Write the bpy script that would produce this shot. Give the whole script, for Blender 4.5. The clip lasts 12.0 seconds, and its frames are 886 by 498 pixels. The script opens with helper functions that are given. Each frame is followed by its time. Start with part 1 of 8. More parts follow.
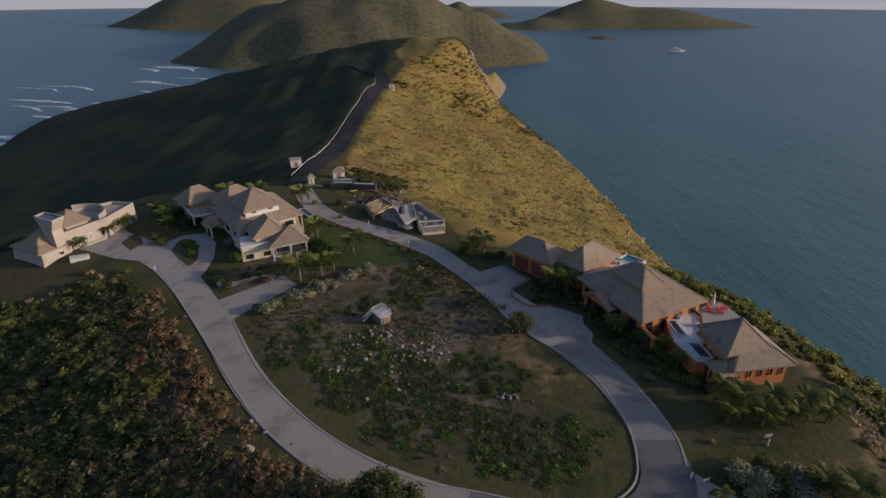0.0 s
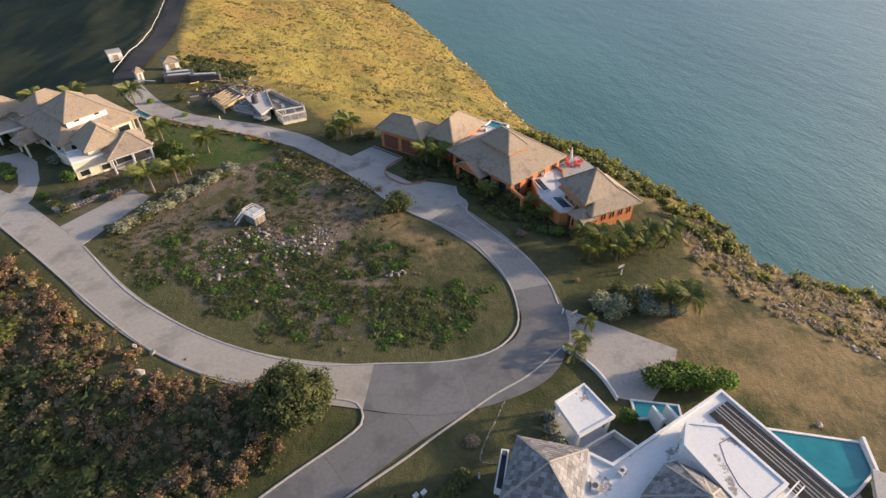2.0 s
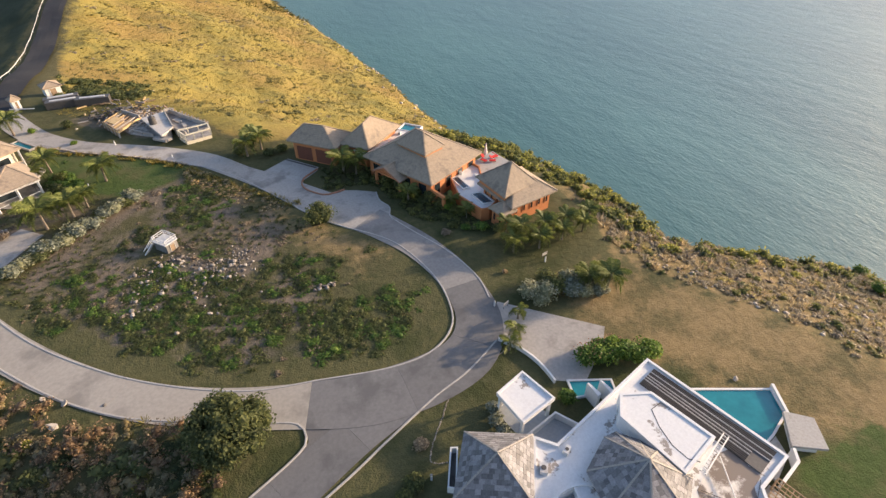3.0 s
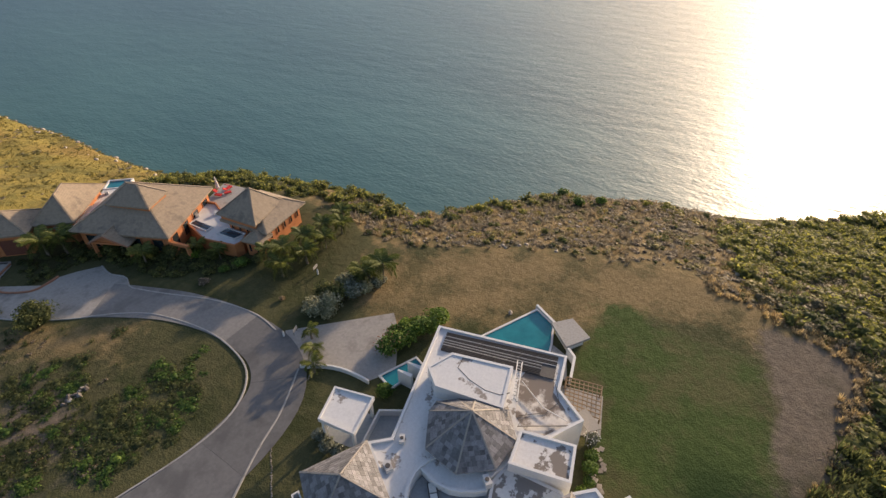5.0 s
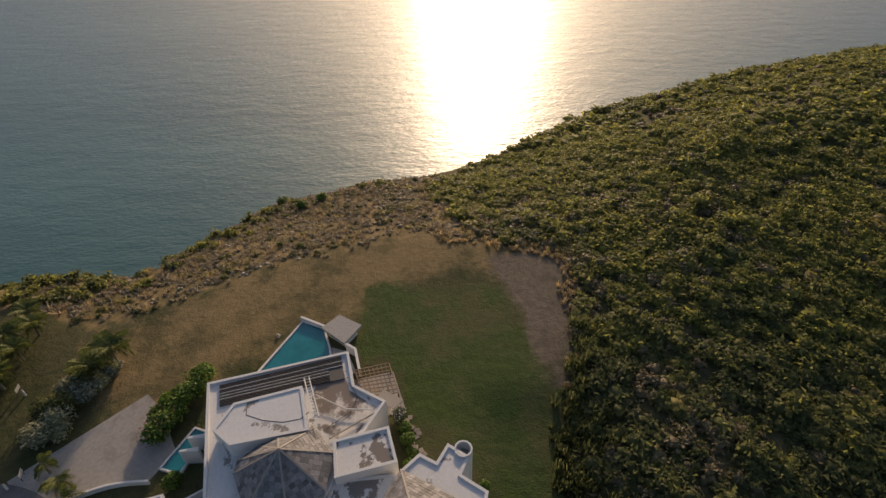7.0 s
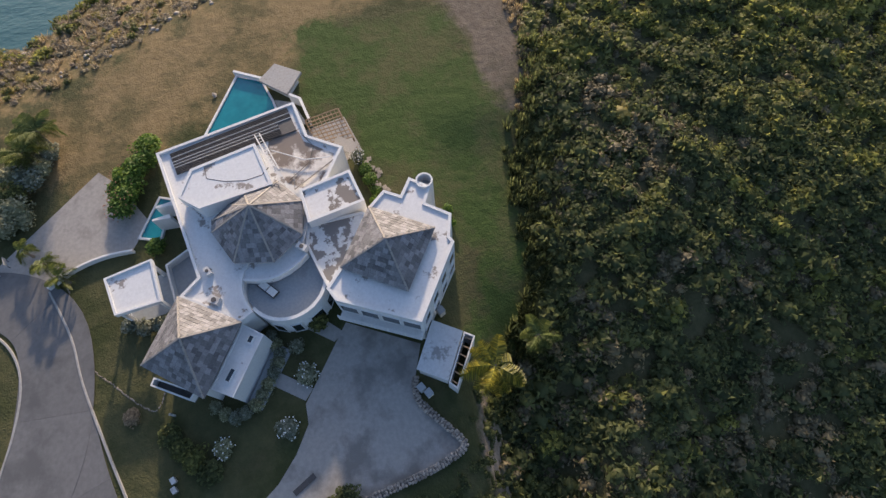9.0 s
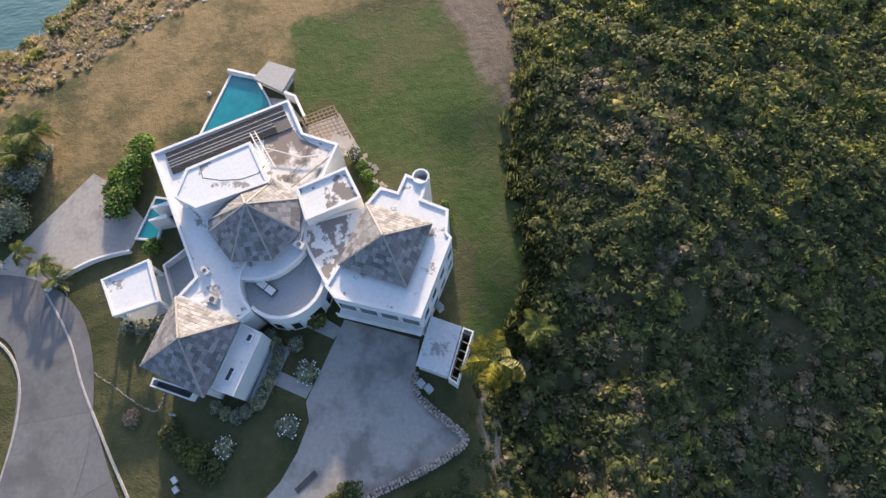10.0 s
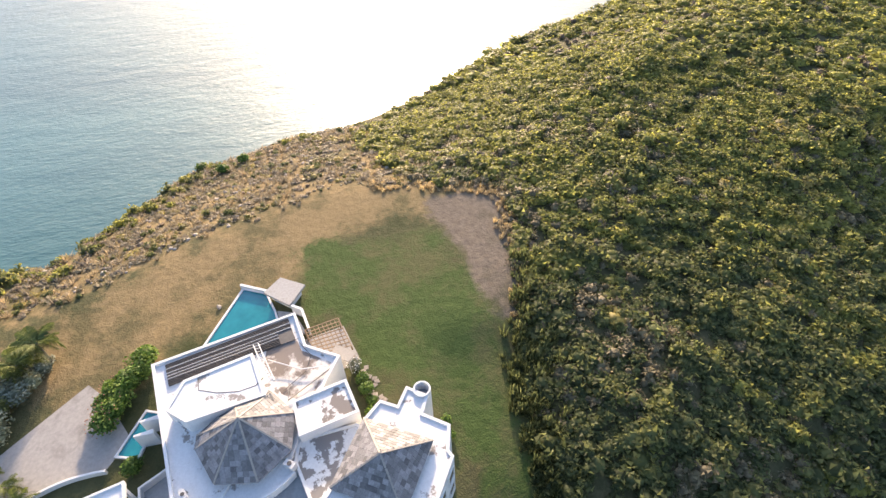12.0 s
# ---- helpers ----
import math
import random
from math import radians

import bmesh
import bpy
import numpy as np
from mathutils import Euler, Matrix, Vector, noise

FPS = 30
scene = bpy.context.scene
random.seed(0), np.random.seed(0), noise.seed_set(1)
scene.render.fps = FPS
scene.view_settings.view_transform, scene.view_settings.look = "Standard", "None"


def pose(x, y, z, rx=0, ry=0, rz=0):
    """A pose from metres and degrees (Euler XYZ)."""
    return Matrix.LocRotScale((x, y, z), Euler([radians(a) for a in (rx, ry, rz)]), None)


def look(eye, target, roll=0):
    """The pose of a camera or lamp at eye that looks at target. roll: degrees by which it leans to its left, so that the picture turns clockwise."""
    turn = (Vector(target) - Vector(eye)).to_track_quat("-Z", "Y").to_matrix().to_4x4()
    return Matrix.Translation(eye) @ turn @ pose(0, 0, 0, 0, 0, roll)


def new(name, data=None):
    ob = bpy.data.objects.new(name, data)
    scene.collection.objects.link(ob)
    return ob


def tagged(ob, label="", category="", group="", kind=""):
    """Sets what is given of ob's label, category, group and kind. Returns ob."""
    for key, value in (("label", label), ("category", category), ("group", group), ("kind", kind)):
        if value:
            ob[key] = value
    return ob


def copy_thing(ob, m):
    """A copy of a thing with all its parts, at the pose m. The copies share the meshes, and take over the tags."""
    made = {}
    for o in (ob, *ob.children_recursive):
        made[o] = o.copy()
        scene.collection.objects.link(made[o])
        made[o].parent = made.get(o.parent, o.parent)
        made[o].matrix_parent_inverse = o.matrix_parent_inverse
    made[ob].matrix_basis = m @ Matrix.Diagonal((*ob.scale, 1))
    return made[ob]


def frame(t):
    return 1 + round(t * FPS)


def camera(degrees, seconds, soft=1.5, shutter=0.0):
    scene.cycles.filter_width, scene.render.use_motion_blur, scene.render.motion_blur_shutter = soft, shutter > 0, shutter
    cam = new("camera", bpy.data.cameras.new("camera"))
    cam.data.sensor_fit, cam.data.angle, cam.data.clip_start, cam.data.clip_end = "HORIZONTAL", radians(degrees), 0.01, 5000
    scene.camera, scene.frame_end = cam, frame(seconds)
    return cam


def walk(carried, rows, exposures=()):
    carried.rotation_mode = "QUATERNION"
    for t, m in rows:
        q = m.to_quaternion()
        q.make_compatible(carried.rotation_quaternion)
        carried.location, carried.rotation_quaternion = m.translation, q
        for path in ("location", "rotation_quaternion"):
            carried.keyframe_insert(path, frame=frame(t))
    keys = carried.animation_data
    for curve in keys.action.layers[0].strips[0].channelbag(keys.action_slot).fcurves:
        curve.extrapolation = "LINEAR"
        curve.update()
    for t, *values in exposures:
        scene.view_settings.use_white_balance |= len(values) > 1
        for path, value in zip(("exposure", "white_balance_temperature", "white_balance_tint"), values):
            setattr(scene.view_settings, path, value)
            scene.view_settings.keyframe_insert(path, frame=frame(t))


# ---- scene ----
FOV = 79.66
HEIGHT = 120.0  # camera above the sea
PATH = [  # seconds, pitch, roll, yaw
    (0.0, -26.00, -0.00, -0.00),
    (0.1, -31.0, -0.1, -0.15),
    (0.2, -36.3, -0.3, -0.35),
    (0.3, -38.7, -0.45, -0.5),
    (0.5, -39.09, -0.49, -0.74),
    (1.0, -39.02, -0.52, -1.65),
    (1.5, -38.91, -0.22, -7.53),
    (2.0, -38.71, -0.11, -15.53),
    (2.5, -38.52, -0.10, -20.43),
    (3.0, -38.35, -0.08, -25.57),
    (3.5, -38.13, 0.11, -34.63),
    (3.7, -38.03, 0.23, -37.78),
    (5.3, -37.55, 0.41, -62.18),
    (5.5, -37.57, 0.31, -65.78),
    (6.0, -37.63, 0.61, -75.37),
    (6.5, -37.90, 1.10, -84.40),
    (7.0, -37.85, 1.10, -91.90),
    (7.2, -38.95, 1.25, -93.30),
    (7.3, -40.75, 1.40, -93.95),
    (7.4, -43.90, 1.55, -94.65),
    (7.5, -47.72, 1.73, -95.48),
    (7.6, -52.60, 1.65, -95.95),
    (7.7, -57.90, 1.60, -96.50),
    (7.8, -61.90, 1.60, -96.95),
    (7.9, -64.40, 1.62, -97.40),
    (8.1, -65.90, 1.66, -98.20),
    (9.3, -66.04, 1.82, -101.29),
    (9.5, -66.06, 1.85, -101.50),
    (10.0, -66.52, 1.85, -101.63),
    (10.5, -67.13, 1.91, -101.68),
    (10.6, -67.1, 2.02, -101.8),
    (10.7, -63.3, 2.03, -101.8),
    (10.8, -58.2, 2.03, -101.8),
    (11.0, -57.30, 1.93, -101.70),
    (11.5, -50.54, 2.02, -101.72),
    (12.0, -43.97, 1.96, -101.48),
]

cam = camera(FOV, 12.0, soft=1.4, shutter=0.0)
walk(cam, [(t, pose(0, 0, HEIGHT, 90 + p, r, y)) for t, p, r, y in PATH],
     exposures=[(0.0, -0.46, 6150, 22), (0.3, -0.48, 6500, 23), (0.5, -0.26, 6650, 23), (1.0, 0.08, 6700, 22), (1.5, 0.60, 6600, 18), (2.5, 1.12, 6800, 18), (3.7, 1.20, 6900, 18), (5.3, 0.25, 6900, 18), (6.4, -0.20, 7250, 19), (7.0, -0.20, 7250, 20), (7.7, -0.40, 6600, 18),
                (9.3, 0.98, 6150, 18), (10.5, 1.52, 6200, 17), (11.0, 1.86, 6300, 18), (12.0, 1.68, 6600, 19)])

# ---- light ----
SUN_AZIMUTH, SUN_HEIGHT = 95.5, 14.5  # degrees clockwise from +y, and above the horizon
to_sun = Vector((math.sin(radians(SUN_AZIMUTH)) * math.cos(radians(SUN_HEIGHT)),
                 math.cos(radians(SUN_AZIMUTH)) * math.cos(radians(SUN_HEIGHT)),
                 math.sin(radians(SUN_HEIGHT))))
world = bpy.data.worlds.new("world")
scene.world = world
world.use_nodes = True
sky = world.node_tree.nodes.new("ShaderNodeTexSky")
sky.sky_type, sky.sun_disc = "NISHITA", False
sky.sun_elevation, sky.sun_rotation = radians(SUN_HEIGHT), radians(SUN_AZIMUTH)
sky.air_density, sky.dust_density, sky.ozone_density = 1.0, 2.2, 2.0
back = world.node_tree.nodes["Background"]
back.inputs[1].default_value = 0.15
world.node_tree.links.new(sky.outputs[0], back.inputs[0])
sun = new("sun", bpy.data.lights.new("sun", "SUN"))
sun.data.energy, sun.data.angle, sun.data.color = 3.7, radians(2.0), (1.0, 0.80, 0.55)
sun.matrix_world = look(to_sun * 400, (0, 0, 0))

# ---- materials ----


def nodes_of(name):
    m = bpy.data.materials.new(name)
    m.use_nodes = True
    t = m.node_tree
    return m, t, t.nodes["Principled BSDF"]


def put(t, kind, **values):
    n = t.nodes.new("ShaderNode" + kind)
    for key, value in values.items():
        n.inputs[key.replace("_", " ")].default_value = value
    return n


def ramp(t, source, stops):
    r = t.nodes.new("ShaderNodeValToRGB")
    while len(r.color_ramp.elements) < len(stops):
        r.color_ramp.elements.new(0.5)
    for e, (at, c) in zip(r.color_ramp.elements, stops):
        e.position, e.color = at, (*c, 1) if len(c) == 3 else c
    t.links.new(source, r.inputs[0])
    return r.outputs[0]


def blend(t, factor, a, b, mode="MIX"):
    n = t.nodes.new("ShaderNodeMix")
    n.data_type, n.blend_type = "RGBA", mode
    for socket, value in ((n.inputs[0], factor), (n.inputs[6], a), (n.inputs[7], b)):
        if isinstance(value, bpy.types.NodeSocket):
            t.links.new(value, socket)
        elif isinstance(value, (int, float)):
            socket.default_value = value
        else:
            socket.default_value = (*value, 1)
    return n.outputs[2]


def grain(t, where, scale, detail=4.0, rough=0.6):
    n = put(t, "TexNoise", Scale=scale, Detail=detail, Roughness=rough)
    t.links.new(where, n.inputs["Vector"])
    return n.outputs["Fac"]


def relief(t, bsdf, height, strength, distance):
    b = put(t, "Bump", Strength=strength, Distance=distance)
    t.links.new(height, b.inputs["Height"])
    t.links.new(b.outputs[0], bsdf.inputs["Normal"])


def surface(name, a, b, stain, size=0.6, fine=9.0, rough=0.85, bump=0.3, stained=0.55, each=0.0, metal=0.0, edge=0.13):
    """Two tones mottled at one size, stained at a larger one, with fine relief; each: tone that differs from piece to piece."""
    m, t, p = nodes_of(name)
    where = put(t, "NewGeometry").outputs["Position"]
    c = blend(t, ramp(t, grain(t, where, fine), [(0.35, (0, 0, 0)), (0.65, (1, 1, 1))]), a, b)
    c = blend(t, ramp(t, grain(t, where, size, 6.0, 0.65), [(stained, (0, 0, 0)), (stained + edge, (1, 1, 1))]), c, stain)
    if each:
        r = put(t, "ObjectInfo").outputs["Random"]
        c = blend(t, 1.0, c, ramp(t, r, [(0, (1 - each,) * 3), (1, (1 + each,) * 3)]), "MULTIPLY")
    t.links.new(c, p.inputs["Base Color"])
    p.inputs["Roughness"].default_value, p.inputs["Metallic"].default_value = rough, metal
    relief(t, p, grain(t, where, fine * 2), bump, 0.05)
    return m


def leafage(name, dark, mid, light, through_leaf=0.35, rough=0.6):
    """Leaves: tone by leaf and by plant, some light passing through."""
    m, t, p = nodes_of(name)
    geo = put(t, "NewGeometry")
    c = ramp(t, geo.outputs["Random Per Island"], [(0.0, dark), (0.55, mid), (1.0, light)])
    tone = t.nodes.new("ShaderNodeAttribute")
    tone.attribute_name = "tone"
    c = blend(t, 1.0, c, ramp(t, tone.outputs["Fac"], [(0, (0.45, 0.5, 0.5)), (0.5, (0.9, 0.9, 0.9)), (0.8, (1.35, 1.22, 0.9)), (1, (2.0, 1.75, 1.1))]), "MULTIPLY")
    t.links.new(c, p.inputs["Base Color"])
    p.inputs["Roughness"].default_value = rough
    p.inputs["Specular IOR Level"].default_value = 0.25
    thin = put(t, "BsdfTranslucent")
    t.links.new(c, thin.inputs["Color"])
    mix = put(t, "MixShader", Fac=through_leaf)
    t.links.new(p.outputs[0], mix.inputs[1])
    t.links.new(thin.outputs[0], mix.inputs[2])
    t.links.new(mix.outputs[0], t.nodes["Material Output"].inputs["Surface"])
    return m


white_paint = surface("white_paint", (0.66, 0.66, 0.65), (0.60, 0.60, 0.59), (0.53, 0.53, 0.52), 0.35, 5.0, 0.6, 0.1, 0.6)
roof_coating = surface("roof_coating", (0.66, 0.66, 0.65), (0.59, 0.59, 0.58), (0.25, 0.225, 0.205), 0.45, 4.0, 0.7, 0.15, 0.59, edge=0.035)
stained_roof = surface("stained_roof", (0.68, 0.67, 0.65), (0.60, 0.58, 0.55), (0.19, 0.165, 0.145), 0.38, 3.0, 0.75, 0.2, 0.505, edge=0.03)
worn_coating = surface("worn_coating", (0.70, 0.66, 0.60), (0.60, 0.56, 0.50), (0.19, 0.155, 0.13), 0.36, 2.5, 0.8, 0.2, 0.44, edge=0.09)
cream_paint = surface("cream_paint", (0.66, 0.60, 0.46), (0.60, 0.54, 0.41), (0.48, 0.43, 0.33), 0.3, 5.0, 0.7, 0.1, 0.62)
orange_paint = surface("orange_paint", (0.52, 0.20, 0.075), (0.46, 0.17, 0.065), (0.36, 0.13, 0.055), 0.4, 5.0, 0.7, 0.1, 0.6)
slate = surface("slate", (0.150, 0.147, 0.152), (0.205, 0.200, 0.203), (0.112, 0.110, 0.116), 1.2, 6.0, 0.7, 0.3, 0.55, each=0.45)
ridge_tile = surface("ridge_tile", (0.33, 0.30, 0.26), (0.27, 0.25, 0.22), (0.25, 0.23, 0.2), 0.8, 6.0, 0.75, 0.2)
shingle = surface("shingle", (0.33, 0.265, 0.195), (0.26, 0.205, 0.15), (0.19, 0.155, 0.12), 0.5, 2.2, 0.85, 0.4, 0.55)
# plaster of the white house, darkened to stand for the shade on it
dimmed_plaster = surface("dimmed_plaster", (0.46, 0.42, 0.35), (0.40, 0.365, 0.305), (0.29, 0.265, 0.22), 0.3, 5.0, 0.8, 0.1, 0.56)
concrete = surface("concrete", (0.235, 0.226, 0.214), (0.195, 0.187, 0.177), (0.140, 0.134, 0.128), 0.16, 2.5, 0.85, 0.2, 0.5, each=0.08)
# road concrete toned down for shade and up for sun
shade_concrete = surface("shade_concrete", (0.150, 0.148, 0.147), (0.128, 0.127, 0.126), (0.096, 0.096, 0.096), 0.2, 2.5, 0.85, 0.2, 0.5, each=0.06)
sunlit_concrete = surface("sunlit_concrete", (0.335, 0.305, 0.262), (0.285, 0.26, 0.224), (0.21, 0.193, 0.17), 0.16, 2.5, 0.85, 0.2, 0.52, each=0.06)
drive_concrete = surface("drive_concrete", (0.36, 0.338, 0.308), (0.30, 0.282, 0.258), (0.20, 0.187, 0.17), 0.22, 2.5, 0.85, 0.2, 0.52, each=0.08)
bare_slab = surface("bare_slab", (0.50, 0.475, 0.44), (0.43, 0.405, 0.37), (0.27, 0.25, 0.225), 0.4, 3.0, 0.88, 0.2, 0.54)
shell_concrete = surface("shell_concrete", (0.40, 0.37, 0.33), (0.33, 0.305, 0.275), (0.21, 0.19, 0.17), 0.5, 4.0, 0.88, 0.2, 0.54)
peeling = surface("peeling", (0.68, 0.68, 0.66), (0.60, 0.60, 0.58), (0.21, 0.195, 0.18), 0.55, 3.0, 0.75, 0.2, 0.49, edge=0.03)
kerb_concrete = surface("kerb_concrete", (0.38, 0.365, 0.34), (0.31, 0.297, 0.278), (0.23, 0.215, 0.195), 0.5, 4.0, 0.85, 0.2, 0.58)
joint = surface("joint", (0.135, 0.13, 0.125), (0.115, 0.111, 0.107), (0.09, 0.087, 0.084), 0.8, 5.0, 0.9, 0.2)
asphalt = surface("asphalt", (0.040, 0.041, 0.045), (0.033, 0.034, 0.038), (0.055, 0.054, 0.054), 0.1, 2.0, 0.95, 0.2)
asphalt.node_tree.nodes["Principled BSDF"].inputs["Specular IOR Level"].default_value = 0.15
stone = surface("stone", (0.36, 0.31, 0.26), (0.26, 0.225, 0.19), (0.17, 0.15, 0.13), 1.2, 5.0, 0.9, 0.5, 0.5, each=0.35)
dark_metal = surface("dark_metal", (0.075, 0.07, 0.068), (0.055, 0.052, 0.05), (0.13, 0.115, 0.1), 0.5, 4.0, 0.55, 0.1, 0.58)
light_metal = surface("light_metal", (0.55, 0.55, 0.54), (0.48, 0.48, 0.47), (0.35, 0.33, 0.31), 0.6, 5.0, 0.5, 0.1)
wood = surface("wood", (0.30, 0.21, 0.13), (0.24, 0.165, 0.10), (0.16, 0.11, 0.07), 0.8, 6.0, 0.8, 0.3, 0.55, each=0.2)
fresh_wood = surface("fresh_wood", (0.55, 0.40, 0.20), (0.48, 0.34, 0.17), (0.36, 0.25, 0.13), 0.8, 6.0, 0.8, 0.2)
bark = surface("bark", (0.22, 0.18, 0.14), (0.16, 0.13, 0.10), (0.10, 0.08, 0.06), 2.0, 9.0, 0.95, 0.6)
deck_grey = surface("deck_grey", (0.33, 0.35, 0.36), (0.28, 0.30, 0.31), (0.22, 0.235, 0.24), 0.3, 4.0, 0.7, 0.1, 0.58)
# stained white roof with the blue of the skylight mixed into its colour
skylit_deck = surface("skylit_deck", (0.50, 0.52, 0.53), (0.43, 0.45, 0.46), (0.24, 0.245, 0.245), 0.5, 4.0, 0.75, 0.1, 0.57, edge=0.06)
cushion = surface("cushion", (0.72, 0.70, 0.66), (0.66, 0.64, 0.60), (0.55, 0.53, 0.50), 2.0, 12.0, 0.9, 0.2)
red_cloth = surface("red_cloth", (0.55, 0.03, 0.03), (0.48, 0.025, 0.025), (0.38, 0.02, 0.02), 2.0, 12.0, 0.9, 0.2)
terracotta = surface("terracotta", (0.36, 0.17, 0.10), (0.30, 0.14, 0.085), (0.22, 0.11, 0.07), 0.6, 5.0, 0.85, 0.2)
rock = surface("rock", (0.37, 0.33, 0.28), (0.28, 0.245, 0.205), (0.18, 0.155, 0.13), 0.9, 4.0, 0.92, 0.6, 0.5, each=0.4)
dark_rock = surface("dark_rock", (0.17, 0.145, 0.125), (0.13, 0.11, 0.095), (0.09, 0.075, 0.065), 0.9, 4.0, 0.92, 0.6, 0.5, each=0.3)

garage_timber = surface("garage_timber", (0.17, 0.055, 0.03), (0.13, 0.042, 0.024), (0.09, 0.03, 0.02), 0.8, 6.0, 0.7, 0.2)
skylight_glass, t, p = nodes_of("skylight_glass")
p.inputs["Base Color"].default_value = (0.05, 0.09, 0.12, 1)
p.inputs["Roughness"].default_value, p.inputs["Specular IOR Level"].default_value = 0.12, 0.8
glass, t, p = nodes_of("glass")
p.inputs["Base Color"].default_value = (0.02, 0.03, 0.035, 1)
p.inputs["Roughness"].default_value, p.inputs["Specular IOR Level"].default_value = 0.06, 0.8
pool_tile = surface("pool_tile", (0.055, 0.32, 0.35), (0.045, 0.27, 0.31), (0.036, 0.21, 0.25), 0.5, 3.0, 0.5, 0.1)
pool_water, t, p = nodes_of("pool_water")
where = put(t, "NewGeometry").outputs["Position"]
t.links.new(ramp(t, grain(t, where, 0.5), [(0.3, (0.007, 0.15, 0.19)), (0.7, (0.012, 0.21, 0.25))]), p.inputs["Base Color"])
p.inputs["Roughness"].default_value = 0.08
relief(t, p, grain(t, where, 2.5, 2.0), 0.15, 0.05)

leaf_brush = leafage("leaf_brush", (0.085, 0.104, 0.046), (0.150, 0.176, 0.070), (0.27, 0.29, 0.11), 0.6)
leaf_twig = leafage("leaf_twig", (0.115, 0.096, 0.054), (0.175, 0.146, 0.082), (0.25, 0.21, 0.12), 0.2)
leaf_olive = leafage("leaf_olive", (0.13, 0.125, 0.042), (0.21, 0.19, 0.058), (0.32, 0.27, 0.085), 0.4)
leaf_bright = leafage("leaf_bright", (0.060, 0.112, 0.022), (0.112, 0.203, 0.038), (0.225, 0.315, 0.060))
leaf_grey = leafage("leaf_grey", (0.127, 0.144, 0.092), (0.196, 0.213, 0.149), (0.345, 0.356, 0.276), 0.15)
leaf_dry = leafage("leaf_dry", (0.15, 0.112, 0.076), (0.25, 0.192, 0.13), (0.40, 0.315, 0.215), 0.2)
leaf_russet = leafage("leaf_russet", (0.115, 0.074, 0.046), (0.19, 0.128, 0.080), (0.30, 0.215, 0.135), 0.3)
leaf_gold = leafage("leaf_gold", (0.180, 0.156, 0.046), (0.250, 0.210, 0.060), (0.325, 0.270, 0.082), 0.25)
leaf_palm = leafage("leaf_palm", (0.095, 0.125, 0.035), (0.160, 0.198, 0.055), (0.260, 0.285, 0.085), 0.4, 0.5)
leaf_palm_yellow = leafage("leaf_palm_yellow", (0.09, 0.105, 0.022), (0.20, 0.20, 0.034), (0.46, 0.39, 0.055), 0.35, 0.45)
flower_white = surface("flower_white", (0.80, 0.80, 0.76), (0.70, 0.70, 0.66), (0.6, 0.6, 0.55), 3.0, 9.0, 0.8, 0.1)

# the ground: brush soil, with the lawns, dry grass, bare earth and golden grass by attributes of the sheet
earth, t, p = nodes_of("earth")
where = put(t, "NewGeometry").outputs["Position"]
rough_edge = grain(t, where, 0.25, 6.0, 0.7)
c = blend(t, ramp(t, grain(t, where, 0.9, 6.0, 0.7), [(0.35, (0, 0, 0)), (0.65, (1, 1, 1))]), (0.060, 0.060, 0.027), (0.100, 0.090, 0.045))
# west: dark green grass, darkened further to paint the slope's shade
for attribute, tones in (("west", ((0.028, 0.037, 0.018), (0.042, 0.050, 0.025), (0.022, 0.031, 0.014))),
                         # far: dry olive of the distant hills, lightened somewhat for haze
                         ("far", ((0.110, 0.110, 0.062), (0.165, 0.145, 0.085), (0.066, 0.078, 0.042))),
                         ("gold", ((0.248, 0.200, 0.052), (0.300, 0.236, 0.064), (0.155, 0.142, 0.044))),
                         ("verge", ((0.070, 0.072, 0.032), (0.100, 0.095, 0.044), (0.048, 0.056, 0.022))),
                         ("dry", ((0.205, 0.148, 0.070), (0.25, 0.182, 0.092), (0.115, 0.098, 0.045))),
                         ("lawn", ((0.046, 0.074, 0.020), (0.064, 0.097, 0.027), (0.090, 0.093, 0.038))),
                         ("dirt", ((0.135, 0.108, 0.080), (0.18, 0.146, 0.110), (0.095, 0.085, 0.058))),
                         ("cliff", ((0.20, 0.155, 0.115), (0.30, 0.245, 0.19), (0.11, 0.09, 0.07)))):
    tone = blend(t, ramp(t, grain(t, where, 1.1, 6.0, 0.7), [(0.35, (0, 0, 0)), (0.65, (1, 1, 1))]), tones[0], tones[1])
    tone = blend(t, ramp(t, grain(t, where, 0.12, 6.0, 0.7), [(0.48, (0, 0, 0)), (0.62, (1, 1, 1))]), tone, tones[2])
    if attribute == "gold":  # rust-coloured and grey-olive drifts of several metres
        tone = blend(t, ramp(t, grain(t, where, 0.03, 5.0, 0.65), [(0.46, (0, 0, 0)), (0.60, (1, 1, 1))]), tone, (0.245, 0.172, 0.055))
        tone = blend(t, ramp(t, grain(t, where, 0.055, 6.0, 0.7), [(0.56, (0, 0, 0)), (0.70, (1, 1, 1))]), tone, (0.115, 0.105, 0.040))
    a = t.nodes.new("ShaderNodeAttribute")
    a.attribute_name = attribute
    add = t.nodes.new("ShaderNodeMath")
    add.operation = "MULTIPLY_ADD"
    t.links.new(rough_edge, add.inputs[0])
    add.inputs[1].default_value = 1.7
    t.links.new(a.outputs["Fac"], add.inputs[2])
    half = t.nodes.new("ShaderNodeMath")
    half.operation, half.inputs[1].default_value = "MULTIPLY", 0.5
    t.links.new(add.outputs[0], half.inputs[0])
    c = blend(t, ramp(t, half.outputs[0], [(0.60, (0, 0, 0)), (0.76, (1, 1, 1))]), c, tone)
t.links.new(c, p.inputs["Base Color"])
